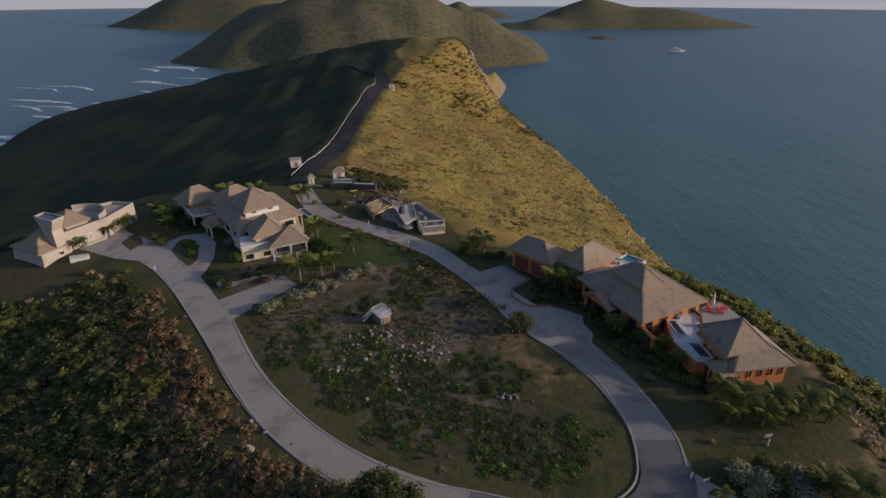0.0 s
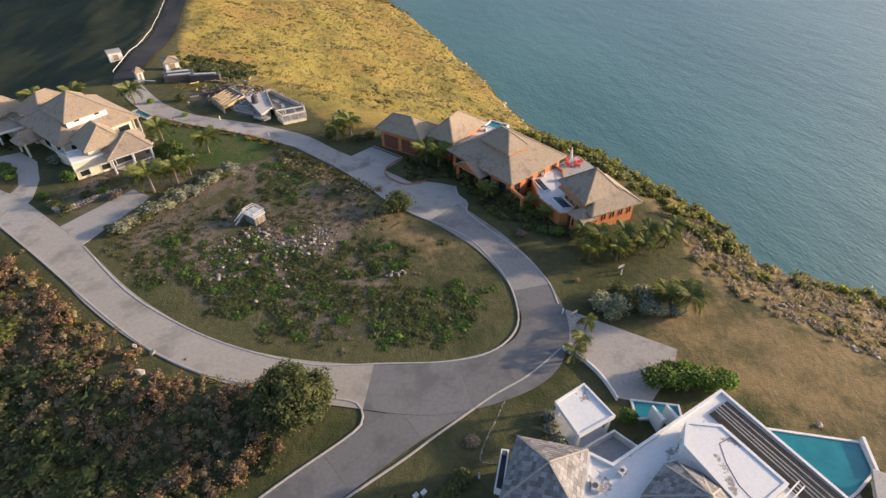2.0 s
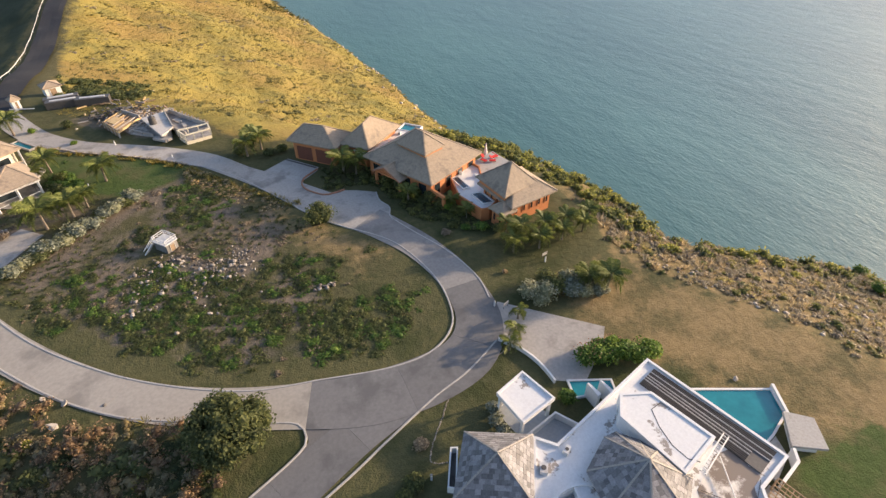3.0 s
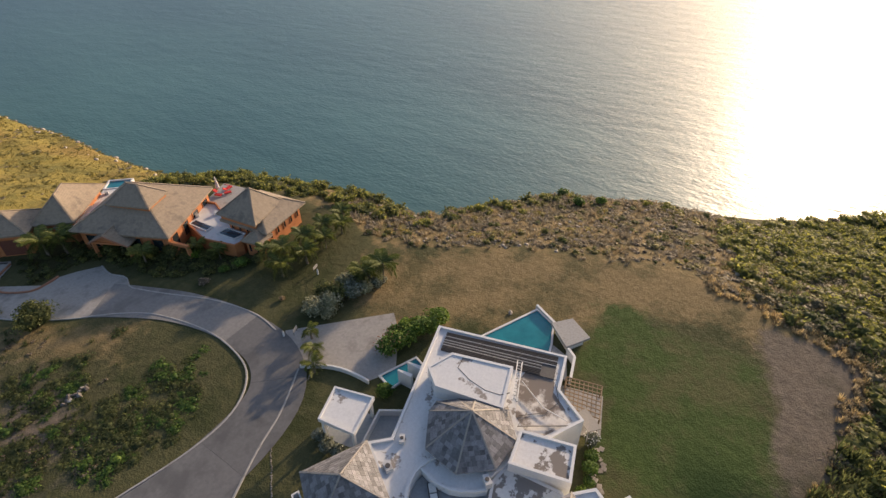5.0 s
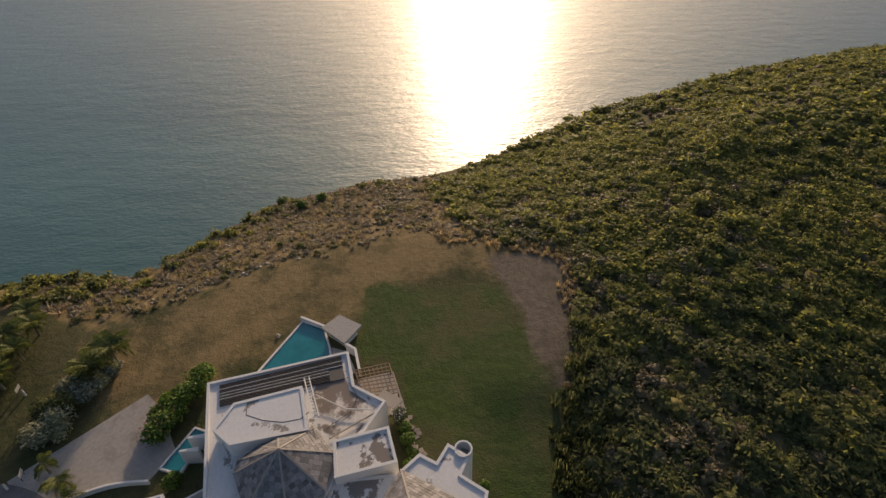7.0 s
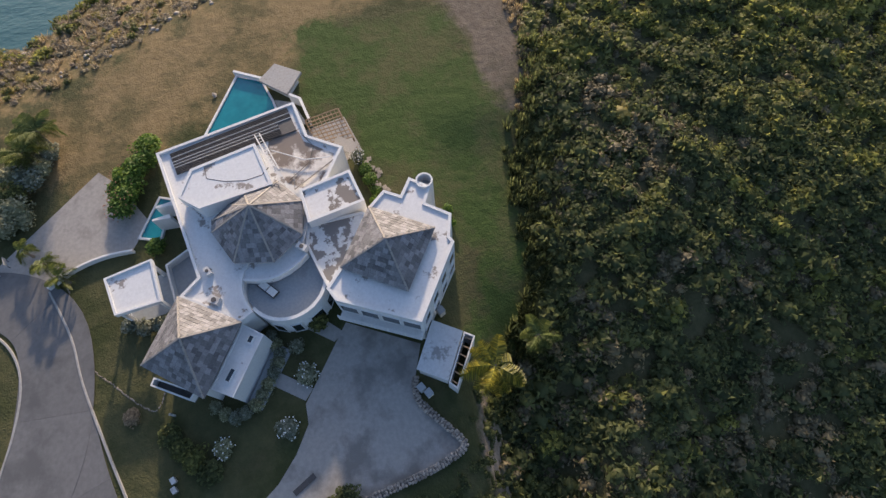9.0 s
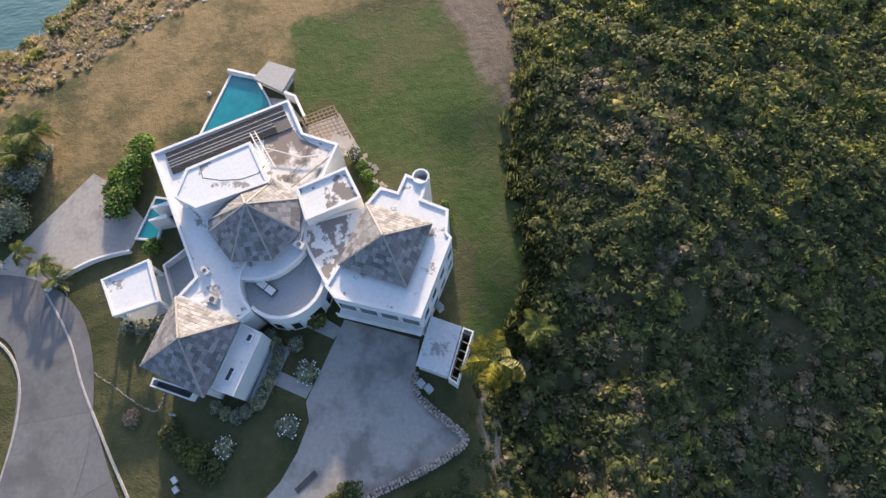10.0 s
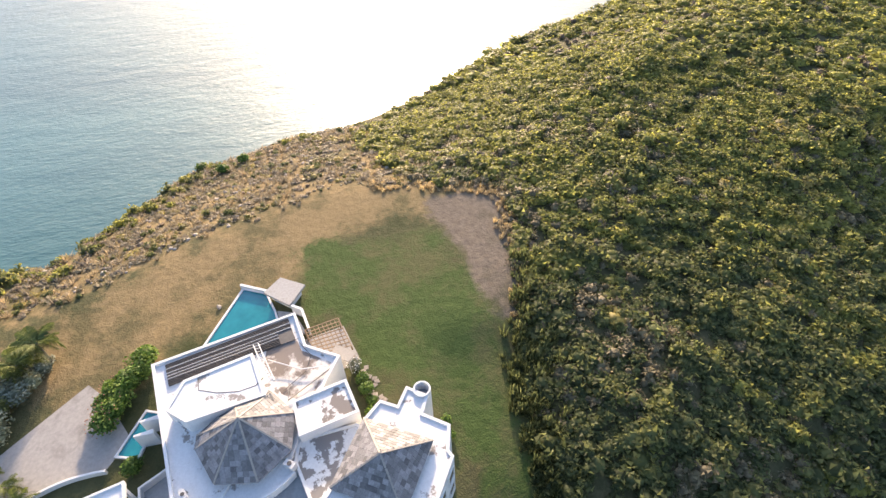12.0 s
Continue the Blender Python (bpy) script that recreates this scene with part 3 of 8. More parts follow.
RIDGE_ROAD = [(-40.5, 143, 3.0), (-42, 156, 3.2), (-40.5, 175, 3.2), (-40, 200, 3.3), (-40, 230, 3.4), (-39, 262, 3.5), (-38, 300, 3.5), (-36, 330, 3.6), (-38, 350, 3.6), (-50, 372, 3.5), (-66, 395, 3.5)]


def curve(nodes, step):
    """Even points along a smooth line through nodes of x, y, half width."""
    pts = []
    ext = [nodes[0]] + nodes + [nodes[-1]]
    for a, b, c, d in zip(ext, ext[1:], ext[2:], ext[3:]):
        a, b, c, d = (np.array(v, float) for v in (a, b, c, d))
        for s in np.linspace(0, 1, 24, endpoint=False):
            pts.append(0.5 * (2 * b + (c - a) * s + (2 * a - 5 * b + 4 * c - d) * s ** 2 + (3 * b - a - 3 * c + d) * s ** 3))
    pts.append(np.array(nodes[-1], float))
    pts = np.array(pts)
    run = np.concatenate([[0], np.cumsum(np.hypot(*np.diff(pts[:, :2], axis=0).T))])
    at = np.linspace(0, run[-1], max(2, round(run[-1] / step) + 1))
    return np.stack([np.interp(at, run, pts[:, k]) for k in range(pts.shape[1])], 1)


def sides_of(line):
    way = np.gradient(line[:, :2], axis=0)
    way /= np.linalg.norm(way, axis=1)[:, None]
    return np.stack([-way[:, 1], way[:, 0]], 1)


def strip(name, line, lift, material, parent, label=""):
    """A road bed that follows the ground."""
    bm, left = bmesh.new(), sides_of(line)
    rows = []
    for (x, y, w), n in zip(line, left):
        row = []
        for s in (-1, -0.5, 0, 0.5, 1):
            px, py = x + n[0] * w * s, y + n[1] * w * s
            row.append((px, py, ground(px, py) + lift))
        rows.append([bm.verts.new(v) for v in row])
    for a, b in zip(rows, rows[1:]):
        for k in range(4):
            bm.faces.new((a[k], b[k], b[k + 1], a[k + 1]))
    return part(name, bm, material, parent, label)


def road(name, nodes, slab_length, lift, bed_material, slab_material, label):
    thing_ = thing(name, (nodes[0][0], nodes[0][1], 70), label, "road", kind="structure")
    strip("bed", curve(nodes, 2.0), lift, bed_material, thing_)
    if slab_material:
        fine = curve(nodes, slab_length / 9)
        left = sides_of(fine)
        for i0 in range(0, len(fine) - 1, 9):
            bm, rows = bmesh.new(), []
            run = list(range(i0, min(i0 + 10, len(fine))))
            for k in run:
                (x, y, w), n = fine[k], left[k]
                trim = 0.012 if k in (run[0], run[-1]) else 0.0
                way = Vector((n[1], -n[0])) * (trim if k == run[0] else -trim)
                row = []
                for side in np.linspace(-1, 1, 5):
                    px, py = x + n[0] * w * side + way.x, y + n[1] * w * side + way.y
                    row.append(bm.verts.new((px, py, ground(px, py) + lift + 0.035)))
                low = [bm.verts.new(v.co - Vector((0, 0, 0.033))) for v in (row[0], row[-1])]
                rows.append([low[0]] + row + [low[1]])
            for a, b in zip(rows, rows[1:]):
                for k in range(6):
                    bm.faces.new((a[k], b[k], b[k + 1], a[k + 1]))
            for r_ in (rows[0][::-1], rows[-1]):
                bm.faces.new(r_)
            part("slab", bm, slab_material(fine[run[0]][0], fine[run[0]][1]), thing_)
    return thing_


def kerb(line, wide=0.22, high=0.15, material=None, label="pale concrete kerb along the road edge", name="kerb"):
    """A kerb along points x, y."""
    line = curve([(x, y, 0) for x, y in line], 1.0)
    left, bm, rows = sides_of(line), bmesh.new(), []
    for (x, y, _), n in zip(line, left):
        z = ground(x, y)
        rows.append([bm.verts.new((x + n[0] * s * wide / 2, y + n[1] * s * wide / 2, z + h)) for s, h in ((-1, -0.1), (-1, high - 0.03), (-0.75, high), (0.75, high), (1, high - 0.03), (1, -0.1))])
    for a, b in zip(rows, rows[1:]):
        for k in range(5):
            bm.faces.new((a[k], b[k], b[k + 1], a[k + 1]))
    bm.faces.new(rows[0][::-1])
    bm.faces.new(rows[-1])
    return tagged(part(name, bm, material or kerb_concrete), label, "kerb", kind="structure")


def apron(name, poly, lift, material, label, pieces=None, category="driveway"):
    """A paved surface: bed and, in a grid along an angle, its slabs."""
    thing_ = thing(name, (poly[0][0], poly[0][1], 70), label, category, kind="structure")
    z = 70 + lift
    part("bed", block(poly, z - 0.3, z), material if not pieces else joint, thing_)
    if pieces:
        turn, size, shift = pieces
        c, s = math.cos(radians(turn)), math.sin(radians(turn))
        uv = [(x * c + y * s, -x * s + y * c) for x, y in poly]
        lo, hi = [min(v[k] for v in uv) for k in (0, 1)], [max(v[k] for v in uv) for k in (0, 1)]
        for i in range(int((hi[0] - lo[0]) / size) + 1):
            for j in range(int((hi[1] - lo[1]) / size) + 1):
                cell = [(lo[0] + shift + i * size, lo[1] + j * size), (lo[0] + shift + (i + 1) * size, lo[1] + j * size), (lo[0] + shift + (i + 1) * size, lo[1] + (j + 1) * size), (lo[0] + shift + i * size, lo[1] + (j + 1) * size)]
                cell = clip([(u * c - v * s, u * s + v * c) for u, v in cell], poly)
                if cell and len(cell) > 2:
                    try:
                        part("slab", block(shrink(cell, 0.02), z + 0.002, z + 0.03), material, thing_)
                    except ValueError:
                        pass
    return thing_


def clip(subject, poly):
    """The part of a convex cell inside a polygon, edge by edge (poly may bend in slightly)."""
    out = ccw(subject)
    cell = out
    # Sutherland-Hodgman with the cell as the clipping window, so that poly may be concave
    out = ccw(poly)
    for a, b in zip(cell, cell[1:] + cell[:1]):
        new_out = []
        inside = lambda q: (b[0] - a[0]) * (q[1] - a[1]) - (b[1] - a[1]) * (q[0] - a[0]) >= 0
        for p, q in zip(out, out[1:] + out[:1]):
            ip, iq = inside(p), inside(q)
            if ip:
                new_out.append(p)
            if ip != iq:
                d1 = (b[0] - a[0]) * (p[1] - a[1]) - (b[1] - a[1]) * (p[0] - a[0])
                d2 = (b[0] - a[0]) * (q[1] - a[1]) - (b[1] - a[1]) * (q[0] - a[0])
                s = d1 / (d1 - d2)
                new_out.append((p[0] + (q[0] - p[0]) * s, p[1] + (q[1] - p[1]) * s))
        out = new_out
        if not out:
            return None
    area = abs(sum(a[0] * b[1] - b[0] * a[1] for a, b in zip(out, out[1:] + out[:1]))) / 2
    return out if area > 0.3 else None


# slab tones paint a sunlit west arm and a shaded junction
poured = lambda x, y: sunlit_concrete if x < -4.5 and y < 90 else (shade_concrete if y < 45 and x < 24 else (drive_concrete if y > 64 else concrete))
road("road", MAIN_ROAD, 11.0, 0.06, joint, poured, "pale grey concrete slab road looping round a scrub island")
road("road", BRANCH_ROAD, 9.0, 0.03, joint, lambda x, y: shade_concrete, "grey concrete slab road leaving the loop")
road("road", RIDGE_ROAD, 0, 0.45, asphalt, None, "dark asphalt road climbing along the ridge")
tagged(part("junction", block([(-4, 37.4), (0.6, 36.4), (0.8, 33.8), (-3, 31.2), (14, 33), (14, 37), (6, 38.2)], 69.8, 70.02), joint), "dark concrete bed at the road junction", "road", kind="structure")

kerb(LOOP_ISLAND[1:])
kerb([(-57.7, 94.9), (-41.5, 74.2), (-30.6, 60), (-23.5, 51.4), (-17, 45.6), (-11.3, 42.2), (-5, 38.8), (-1.6, 37.4), (0.3, 36.3), (0.7, 34.4), (-0.8, 32.7), (-8.6, 29), (-20, 23)])
kerb([(-14, 19.6), (-4.2, 25.1), (3.8, 28.4), (8.3, 30.4), (15, 33.2), (20, 34.8), (25.4, 37.5)])
kerb([(28.4, 44.6), (29, 49.3), (27.8, 56), (25.3, 62.3), (23.7, 66.6), (23.2, 68.6), (24.1, 71.1), (23.3, 73.7), (23.7, 76.5)])

VILLA_DRIVE = [(16.3, 8.1), (12.8, 1.3), (9.8, 2.3), (7.8, 2.5), (5.9, 1.0), (3.8, -0.7), (2.8, -0.8), (1.7, 1.9), (1.0, 4.9), (-0.4, 9), (-6, 18), (-9.5, 23), (-5, 24.8), (-1, 20.5), (3, 15.5), (5.1, 13.8), (7.5, 12.5), (9.3, 12.6)]
apron("villa_driveway", VILLA_DRIVE, 0.05, drive_concrete, "grey concrete driveway in front of the villa garage")
VISITOR_DRIVE = [(25.7, 37.9), (27.7, 33.6), (28.6, 29.2), (31.5, 27.6), (36.9, 31.2), (39.1, 33.6), (29, 43.5), (27, 41)]
apron("side_driveway", VISITOR_DRIVE, 0.045, drive_concrete, "worn beige concrete parking spur beside the villa")
apron("garage_driveway", [(15.2, 79.2), (12.7, 82.6), (13.0, 85.7), (16.4, 88.2), (16.9, 89.4), (12.4, 95.2), (7.0, 92.0), (10.6, 84.6), (13, 79)], 0.045, drive_concrete, "concrete apron before the orange house garage", (52, 3.4, 0))
apron("porch_driveway", [(14.6, 79.6), (17.0, 79.2), (18.9, 79.4), (21.0, 78.4), (23.6, 76.6), (23.2, 73.7), (24.0, 71.1), (23.1, 68.4), (18.5, 71), (13.5, 78)], 0.05, drive_concrete, "concrete forecourt before the orange house porch")
drain = thing("drain_grate", (14.4, 92.0, 70.09), "dark slotted drain across the garage apron", "drain cover")
part("cover", bar((12.0, 94.9, 70.1), (16.4, 89.3, 70.1), 0.35, 0.05), dark_metal, drain)
kerb([(16.5, 88.6), (13.1, 86.0), (12.7, 82.8), (15.0, 79.5), (17.0, 79.2), (18.9, 79.5)], 0.25, 0.3, terracotta, "low red-brown kerb round the garage planting bed")
apron("cream_driveway", [(-47.4, 89.0), (-46.9, 92), (-47.6, 98.4), (-50.0, 105.8), (-54.2, 110.7), (-58.6, 109.6), (-61.3, 105.2), (-70.2, 110), (-76, 114), (-79, 103), (-68, 98), (-60, 96.5), (-52, 87)], 0.04, drive_concrete, "concrete forecourt between the cream and white houses")
apron("planting_bed", [(-58.4, 105.2), (-57.8, 101.5), (-54.6, 97.7), (-51.0, 94.4), (-50.5, 96.9), (-51.8, 100.9), (-54.0, 105.1), (-56.9, 107.5), (-58.2, 107.0)], 0.14, earth, "planted bed in the forecourt", category="flower bed")
apron("basement_driveway", [(-40.2, 81.6), (-31, 90.4), (-27.6, 87), (-35.6, 75.4)], 0.045, drive_concrete, "concrete side drive beside the cream house")
apron("garden_path", [(14.6, 9.4), (16.9, 12.6), (18.2, 11.4), (15.4, 8.4)], 0.06, drive_concrete, "narrow concrete garden path", category="path")
apron("garden_path", [(9.6, 12.6), (11.9, 16.0), (13.0, 15.3), (10.6, 11.8)], 0.06, drive_concrete, "narrow concrete garden path", category="path")
apron("planting_bed", [(-70.3, 105.3), (-70.7, 109.5), (-69.1, 110.0), (-65.8, 105.4), (-66.6, 101.8)], 0.14, earth, "planted bed beside the forecourt", category="flower bed")

# ---- roofs ----


def tiled_face(corners, apex_side, row, wide, tile_mesh, parent):
    """Lays slates in courses on a roof face. corners: eave a, eave b, then the upper edge from b's side to a's side."""
    a, b = Vector(corners[0]), Vector(corners[1])
    up_b, up_a = Vector(corners[2]), Vector(corners[-1])
    along = (b - a).normalized()
    normal = (b - a).cross(up_b - a).normalized()
    if normal.z < 0:
        normal = -normal
    rise = normal.cross(along).normalized()
    if rise.z < 0:
        rise = -rise
    height = max((up_b - a).dot(rise), (up_a - a).dot(rise))
    n = max(1, round(height / row))
    length = (b - a).length
    sa, sb = (up_a - a).dot(along), (up_b - a).dot(along)
    turn = Matrix((along, rise, normal)).transposed().to_4x4()
    for k in range(n):
        v = (k + 0.5) / n
        left, right = sa * v, length + (sb - length) * v
        x = left - (wide * 0.5 if k % 2 else 0)
        while x < right:
            lo, hi = max(x, left), min(x + wide, right)
            if hi - lo > 0.12:
                m = Matrix.Translation(a + along * (lo + hi) / 2 + rise * (v * height) + normal * (0.035 + 0.012 * random.random())) @ turn
                m = m @ Matrix.Rotation(radians(2.2), 4, "X") @ Matrix.Diagonal(((hi - lo) * 0.97, height / n * 1.08, 1, 1))
                piece("slate", tile_mesh, m, parent)
            x += wide


def unit_tile(material, thick=0.035):
    bm = bmesh.new()
    bmesh.ops.create_cube(bm, size=1, matrix=Matrix.Diagonal((1, 1, thick, 1)))
    mesh = bpy.data.meshes.new("slate")
    bm.to_mesh(mesh)
    bm.free()
    mesh.materials.append(material)
    return mesh


slate_mesh = unit_tile(slate)


def hip(parent, poly, eave, apex, material=None, ridge=None, courses=0.0, tiles=None, name="roof", label=""):
    """A hipped roof over a polygon. apex: x, y, z; ridge: a second top point (for 4-cornered roofs, the end near corners 1 and 2)."""
    poly = ccw(poly)
    bm = bmesh.new()
    tops = [Vector(apex)] + ([Vector(ridge)] if ridge else [])
    low = [bm.verts.new((x, y, eave - 0.22)) for x, y in poly]
    edge = [bm.verts.new((x, y, eave)) for x, y in poly]
    top = [bm.verts.new(v) for v in tops]
    n = len(poly)
    lines = []
    for i in range(n):
        j = (i + 1) % n
        bm.faces.new((low[i], low[j], edge[j], edge[i]))
        near = [min(top, key=lambda v: (v.co.xy - edge[k].co.xy).length) for k in (i, j)]
        bm.faces.new((edge[i], edge[j], near[1], near[0]) if near[0] is not near[1] else (edge[i], edge[j], near[0]))
        lines.append((edge[i].co.copy(), near[0].co.copy()))
    bm.faces.new(low[::-1])
    faces = []
    for i in range(n):
        j = (i + 1) % n
        near = [min(tops, key=lambda v: (v.xy - Vector(poly[k])).length) for k in (i, j)]
        faces.append([Vector((*poly[i], eave)), Vector((*poly[j], eave)), near[1], near[0]])
    strips = []
    if courses and not tiles:  # courses that stand proud one above the other
        for a, b, cb, ca in faces:
            k = max(3, round((max(ca.z, cb.z) - eave) / courses))
            for s in range(k):
                s0, s1 = s / k, min(1, (s + 1.05) / k)
                nrm = (b - a).cross(cb - a).normalized()
                nrm = nrm if nrm.z > 0 else -nrm
                strip_ = bmesh.new()
                q = [a.lerp(ca, s0) + nrm * 0.05, b.lerp(cb, s0) + nrm * 0.05, b.lerp(cb, s1) + nrm * 0.012, a.lerp(ca, s1) + nrm * 0.012]
                v = [strip_.verts.new(p) for p in q]
                if (q[2] - q[3]).length > 0.02:
                    strip_.faces.new(v)
                else:
                    strip_.faces.new(v[:3])
                under = [strip_.verts.new(a.lerp(ca, s0)), strip_.verts.new(b.lerp(cb, s0))]
                strip_.faces.new((under[0], under[1], v[1], v[0]))
                strips.append(strip_)
    roof = part(name, bm, material or shingle, parent, label)
    for strip_ in strips:
        part("course", strip_, material or shingle, roof)
    for p, q in lines + ([(tops[0], tops[1])] if ridge else []):
        part("ridge_cap", bar(p + Vector((0, 0, 0.05)), q + Vector((0, 0, 0.05)), 0.17 if tiles else 0.24, 0.1), ridge_tile if tiles else (material or shingle), roof)
    if tiles:
        for a, b, cb, ca in faces:
            tiled_face([a, b, cb, ca], None, tiles[0], tiles[1], slate_mesh, roof)
    return roof


def opening(parent, p, q, z0, z1, material=None, name="window", frame_material=None, proud=0.05):
    """A framed window or door on a wall that runs from p to q; its outside lies to the right of that way."""
    p, q = Vector((*p, 0)), Vector((*q, 0))
    way = (q - p).normalized()
    out = Vector((way.y, -way.x, 0))
    mid = (p + q) / 2 + Vector((0, 0, (z0 + z1) / 2)) + out * proud * 0.5
    m = Matrix.Translation(mid) @ Matrix((way, out, (0, 0, 1))).transposed().to_4x4()
    wide, high = (q - p).length, z1 - z0
    pane = part(name, box_at(m, wide, proud, high), material or glass, parent)
    bm = bmesh.new()
    for x, y, a, b in ((0, high / 2, wide + 0.16, 0.1), (0, -high / 2, wide + 0.2, 0.12), (-wide / 2, 0, 0.1, high), (wide / 2, 0, 0.1, high)):
        box_at(m @ Matrix.Translation((x, 0.02, y)), a, proud + 0.06, b, bm)
    part("window_frame", bm, frame_material or white_paint, pane)
    return pane


def on_wall(poly, i, s0, s1):
    """Two points on edge i of a counter-clockwise polygon, outside to the right."""
    poly = ccw(poly)
    a, b = Vector(poly[i]), Vector(poly[(i + 1) % len(poly)])
    return tuple(a.lerp(b, s0)), tuple(a.lerp(b, s1))


def windows_along(parent, poly, i, count, z0, z1, share=0.55, **more):
    for k in range(count):
        c = (k + 0.5) / count
        p, q = on_wall(poly, i, c - share / 2 / count, c + share / 2 / count)
        opening(parent, p, q, z0, z1, **more)


# ---- the white villa ----
villa = thing("villa", (25, 12, 70), "white flat-roofed villa with grey slate hip roofs", "house")
TERRACE, ROUND = (20.2, 12.6), 3.9


def arc(centre, r, a0, a1, n):
    return [(centre[0] + r * math.cos(radians(a0 + (a1 - a0) * k / n)), centre[1] + r * math.sin(radians(a0 + (a1 - a0) * k / n))) for k in range(n + 1)]


def flat_block(poly, top, low=69.6, rim_high=0.28, roof=None, label="", wide=0.28):
    """A wing with a flat roof inside a parapet."""
    wall = part("wall", block(poly, low, top - 0.06, 0.04), white_paint, villa)
    part("flat_roof", block(shrink(poly, wide), top - 0.1, top), roof or roof_coating, villa, label)
    part("parapet", rim(poly, wide, top - 0.12, top + rim_high), white_paint, villa)
    return wall


MAIN = [(36.9, 24.9), (21.9, 20.6), (20.3, 22.3), (16.8, 16.8), (17.5, 15.6)] + arc(TERRACE, ROUND, 124, -32, 14) + [(25.6, 9.9), (31.4, 6.9), (33.7, 5.6), (35.9, 9.1), (40.6, 10.2)]
flat_block(MAIN, 74.1, label="white roof coating with dark stains")
part("worn_roof", block([(36.5, 13.2), (36.7, 10.0), (35.4, 9.6), (33.2, 6.6), (31.6, 7.4), (29.0, 9.0), (30.6, 11.6), (34.6, 13.4)], 74.1, 74.115), worn_coating, villa, "roof coating worn to brown stains")
DARK = [(36.6, 23.5), (40.0, 11.0), (36.9, 10.2), (33.9, 22.7)]
canopy = part("ribbed_roof", block(DARK, 74.14, 74.24), dark_metal, villa, "dark ribbed metal roofing")
for k in range(15):
    s = (k + 0.5) / 15
    a, b = Vector((*DARK[0], 74.29)).lerp(Vector((*DARK[3], 74.29)), s), Vector((*DARK[1], 74.29)).lerp(Vector((*DARK[2], 74.29)), s)
    part("rib", bar(a, b.lerp(a, 0.0 if k < 7 else 0.12), 0.05, 0.1), light_metal if k in (3, 6, 8, 10) else dark_metal, canopy)
ROUND_ROOF = [(20.9, 16.4), (20.6, 15.3), (20.5, 14.2), (20.6, 13.2), (21.0, 12.2), (21.6, 11.2), (22.4, 10.3), (23.4, 10.2), (24.1, 12.6), (23.0, 15.4), (21.6, 16.4)]
part("curved_roof", block(ROUND_ROOF, 73.2, 74.13), roof_coating, villa, "white roof with a curved edge over the terrace")
for a, b in zip(ROUND_ROOF[:6], ROUND_ROOF[1:7]):
    part("curved_parapet", bar((*a, 74.2), (*b, 74.2), 0.22, 0.24), white_paint, villa)
PENT = [(33.0, 20.6), (34.8, 14.1), (29.6, 12.6), (28.3, 19.7), (30.0, 21.8)]
flat_block(PENT, 75.85, 74.0, 0.1, roof_coating, "white coated roof with small dark stains", 0.3)
opening(villa, (29.6, 21.2), (28.9, 20.4), 74.5, 75.3)
HIP1 = [(27.3, 18.9), (26.0, 18.9), (22.4, 16.9), (21.8, 13.2), (24.1, 10.4), (27.7, 10.1), (30.4, 12.3), (29.8, 15.7), (28.7, 17.3)]
part("tower", block(shrink(HIP1, 0.55), 73, 74.9), white_paint, villa)
hip(villa, HIP1, 75.0, (26.4, 14.3, 78), slate, tiles=(0.44, 0.5), label="grey slate hip roof with many facets")
BLOCK2 = [(28.9, 10.3), (30.2, 5.1), (26.4, 4.1), (25.1, 9.7)]
flat_block(BLOCK2, 75.0, rim_high=0.2, roof=stained_roof, label="white roof coating with brown stains")
MID = [(25.5, 10.0), (25.9, 4.6), (25.0, 3.6), (19.3, 7.2), (18.2, 8.6), (23.4, 10.4)]
flat_block(MID, 73.95, 69.6, 0.12, peeling, "white roof coating with dark peeling stains")
GARAGE = [(25.2, 3.7), (26.7, 2.1), (25.8, 0.6), (27.6, -0.5), (26.2, -2.4), (24.5, -1.6), (22.9, -3.8), (20.6, -3.2), (20.0, -3.5), (13.1, 0.7), (16.5, 7.8), (17.8, 8.5), (19.5, 7.1)]
flat_block(GARAGE, 75.85, low=64.0, rim_high=0.15, label="white coated flat roof")
HIP2 = [(19.4, 7.0), (25.0, 3.7), (21.6, -2.0), (16.0, 1.4)]
part("tower", block(shrink(HIP2, 0.3), 75.7, 76.2), white_paint, villa)
hip(villa, HIP2, 76.3, (20.2, 2.5, 78.8), slate, tiles=(0.44, 0.5), label="grey slate hip roof")
# front of the garage block: two doors below, a railed loggia above
for s0, s1 in ((0.10, 0.46), (0.54, 0.90)):
    a, b = Vector((13.1, 0.7)).lerp(Vector((16.5, 7.8)), s1), Vector((13.1, 0.7)).lerp(Vector((16.5, 7.8)), s0)
    opening(villa, tuple(a), tuple(b), 70.05, 72.4, light_metal, "garage_door")
for k in range(4):
    a, b = Vector((13.1, 0.7)).lerp(Vector((16.5, 7.8)), (k + 0.93) / 4), Vector((13.1, 0.7)).lerp(Vector((16.5, 7.8)), (k + 0.07) / 4)
    opening(villa, tuple(a), tuple(b), 73.5, 75.1)
out = Vector((7.1, -3.4, 0)).normalized() * -1
rail = part("balcony", bar(Vector((13.1, 0.7, 72.9)) + out * 0.35, Vector((16.5, 7.8, 72.9)) + out * 0.35, 0.9, 0.22), white_paint, villa)
for z in (73.35, 73.6, 73.85):
    part("rail", bar(Vector((13.1, 0.7, z)) + out * 0.75, Vector((16.5, 7.8, z)) + out * 0.75, 0.06, 0.07), white_paint, rail)
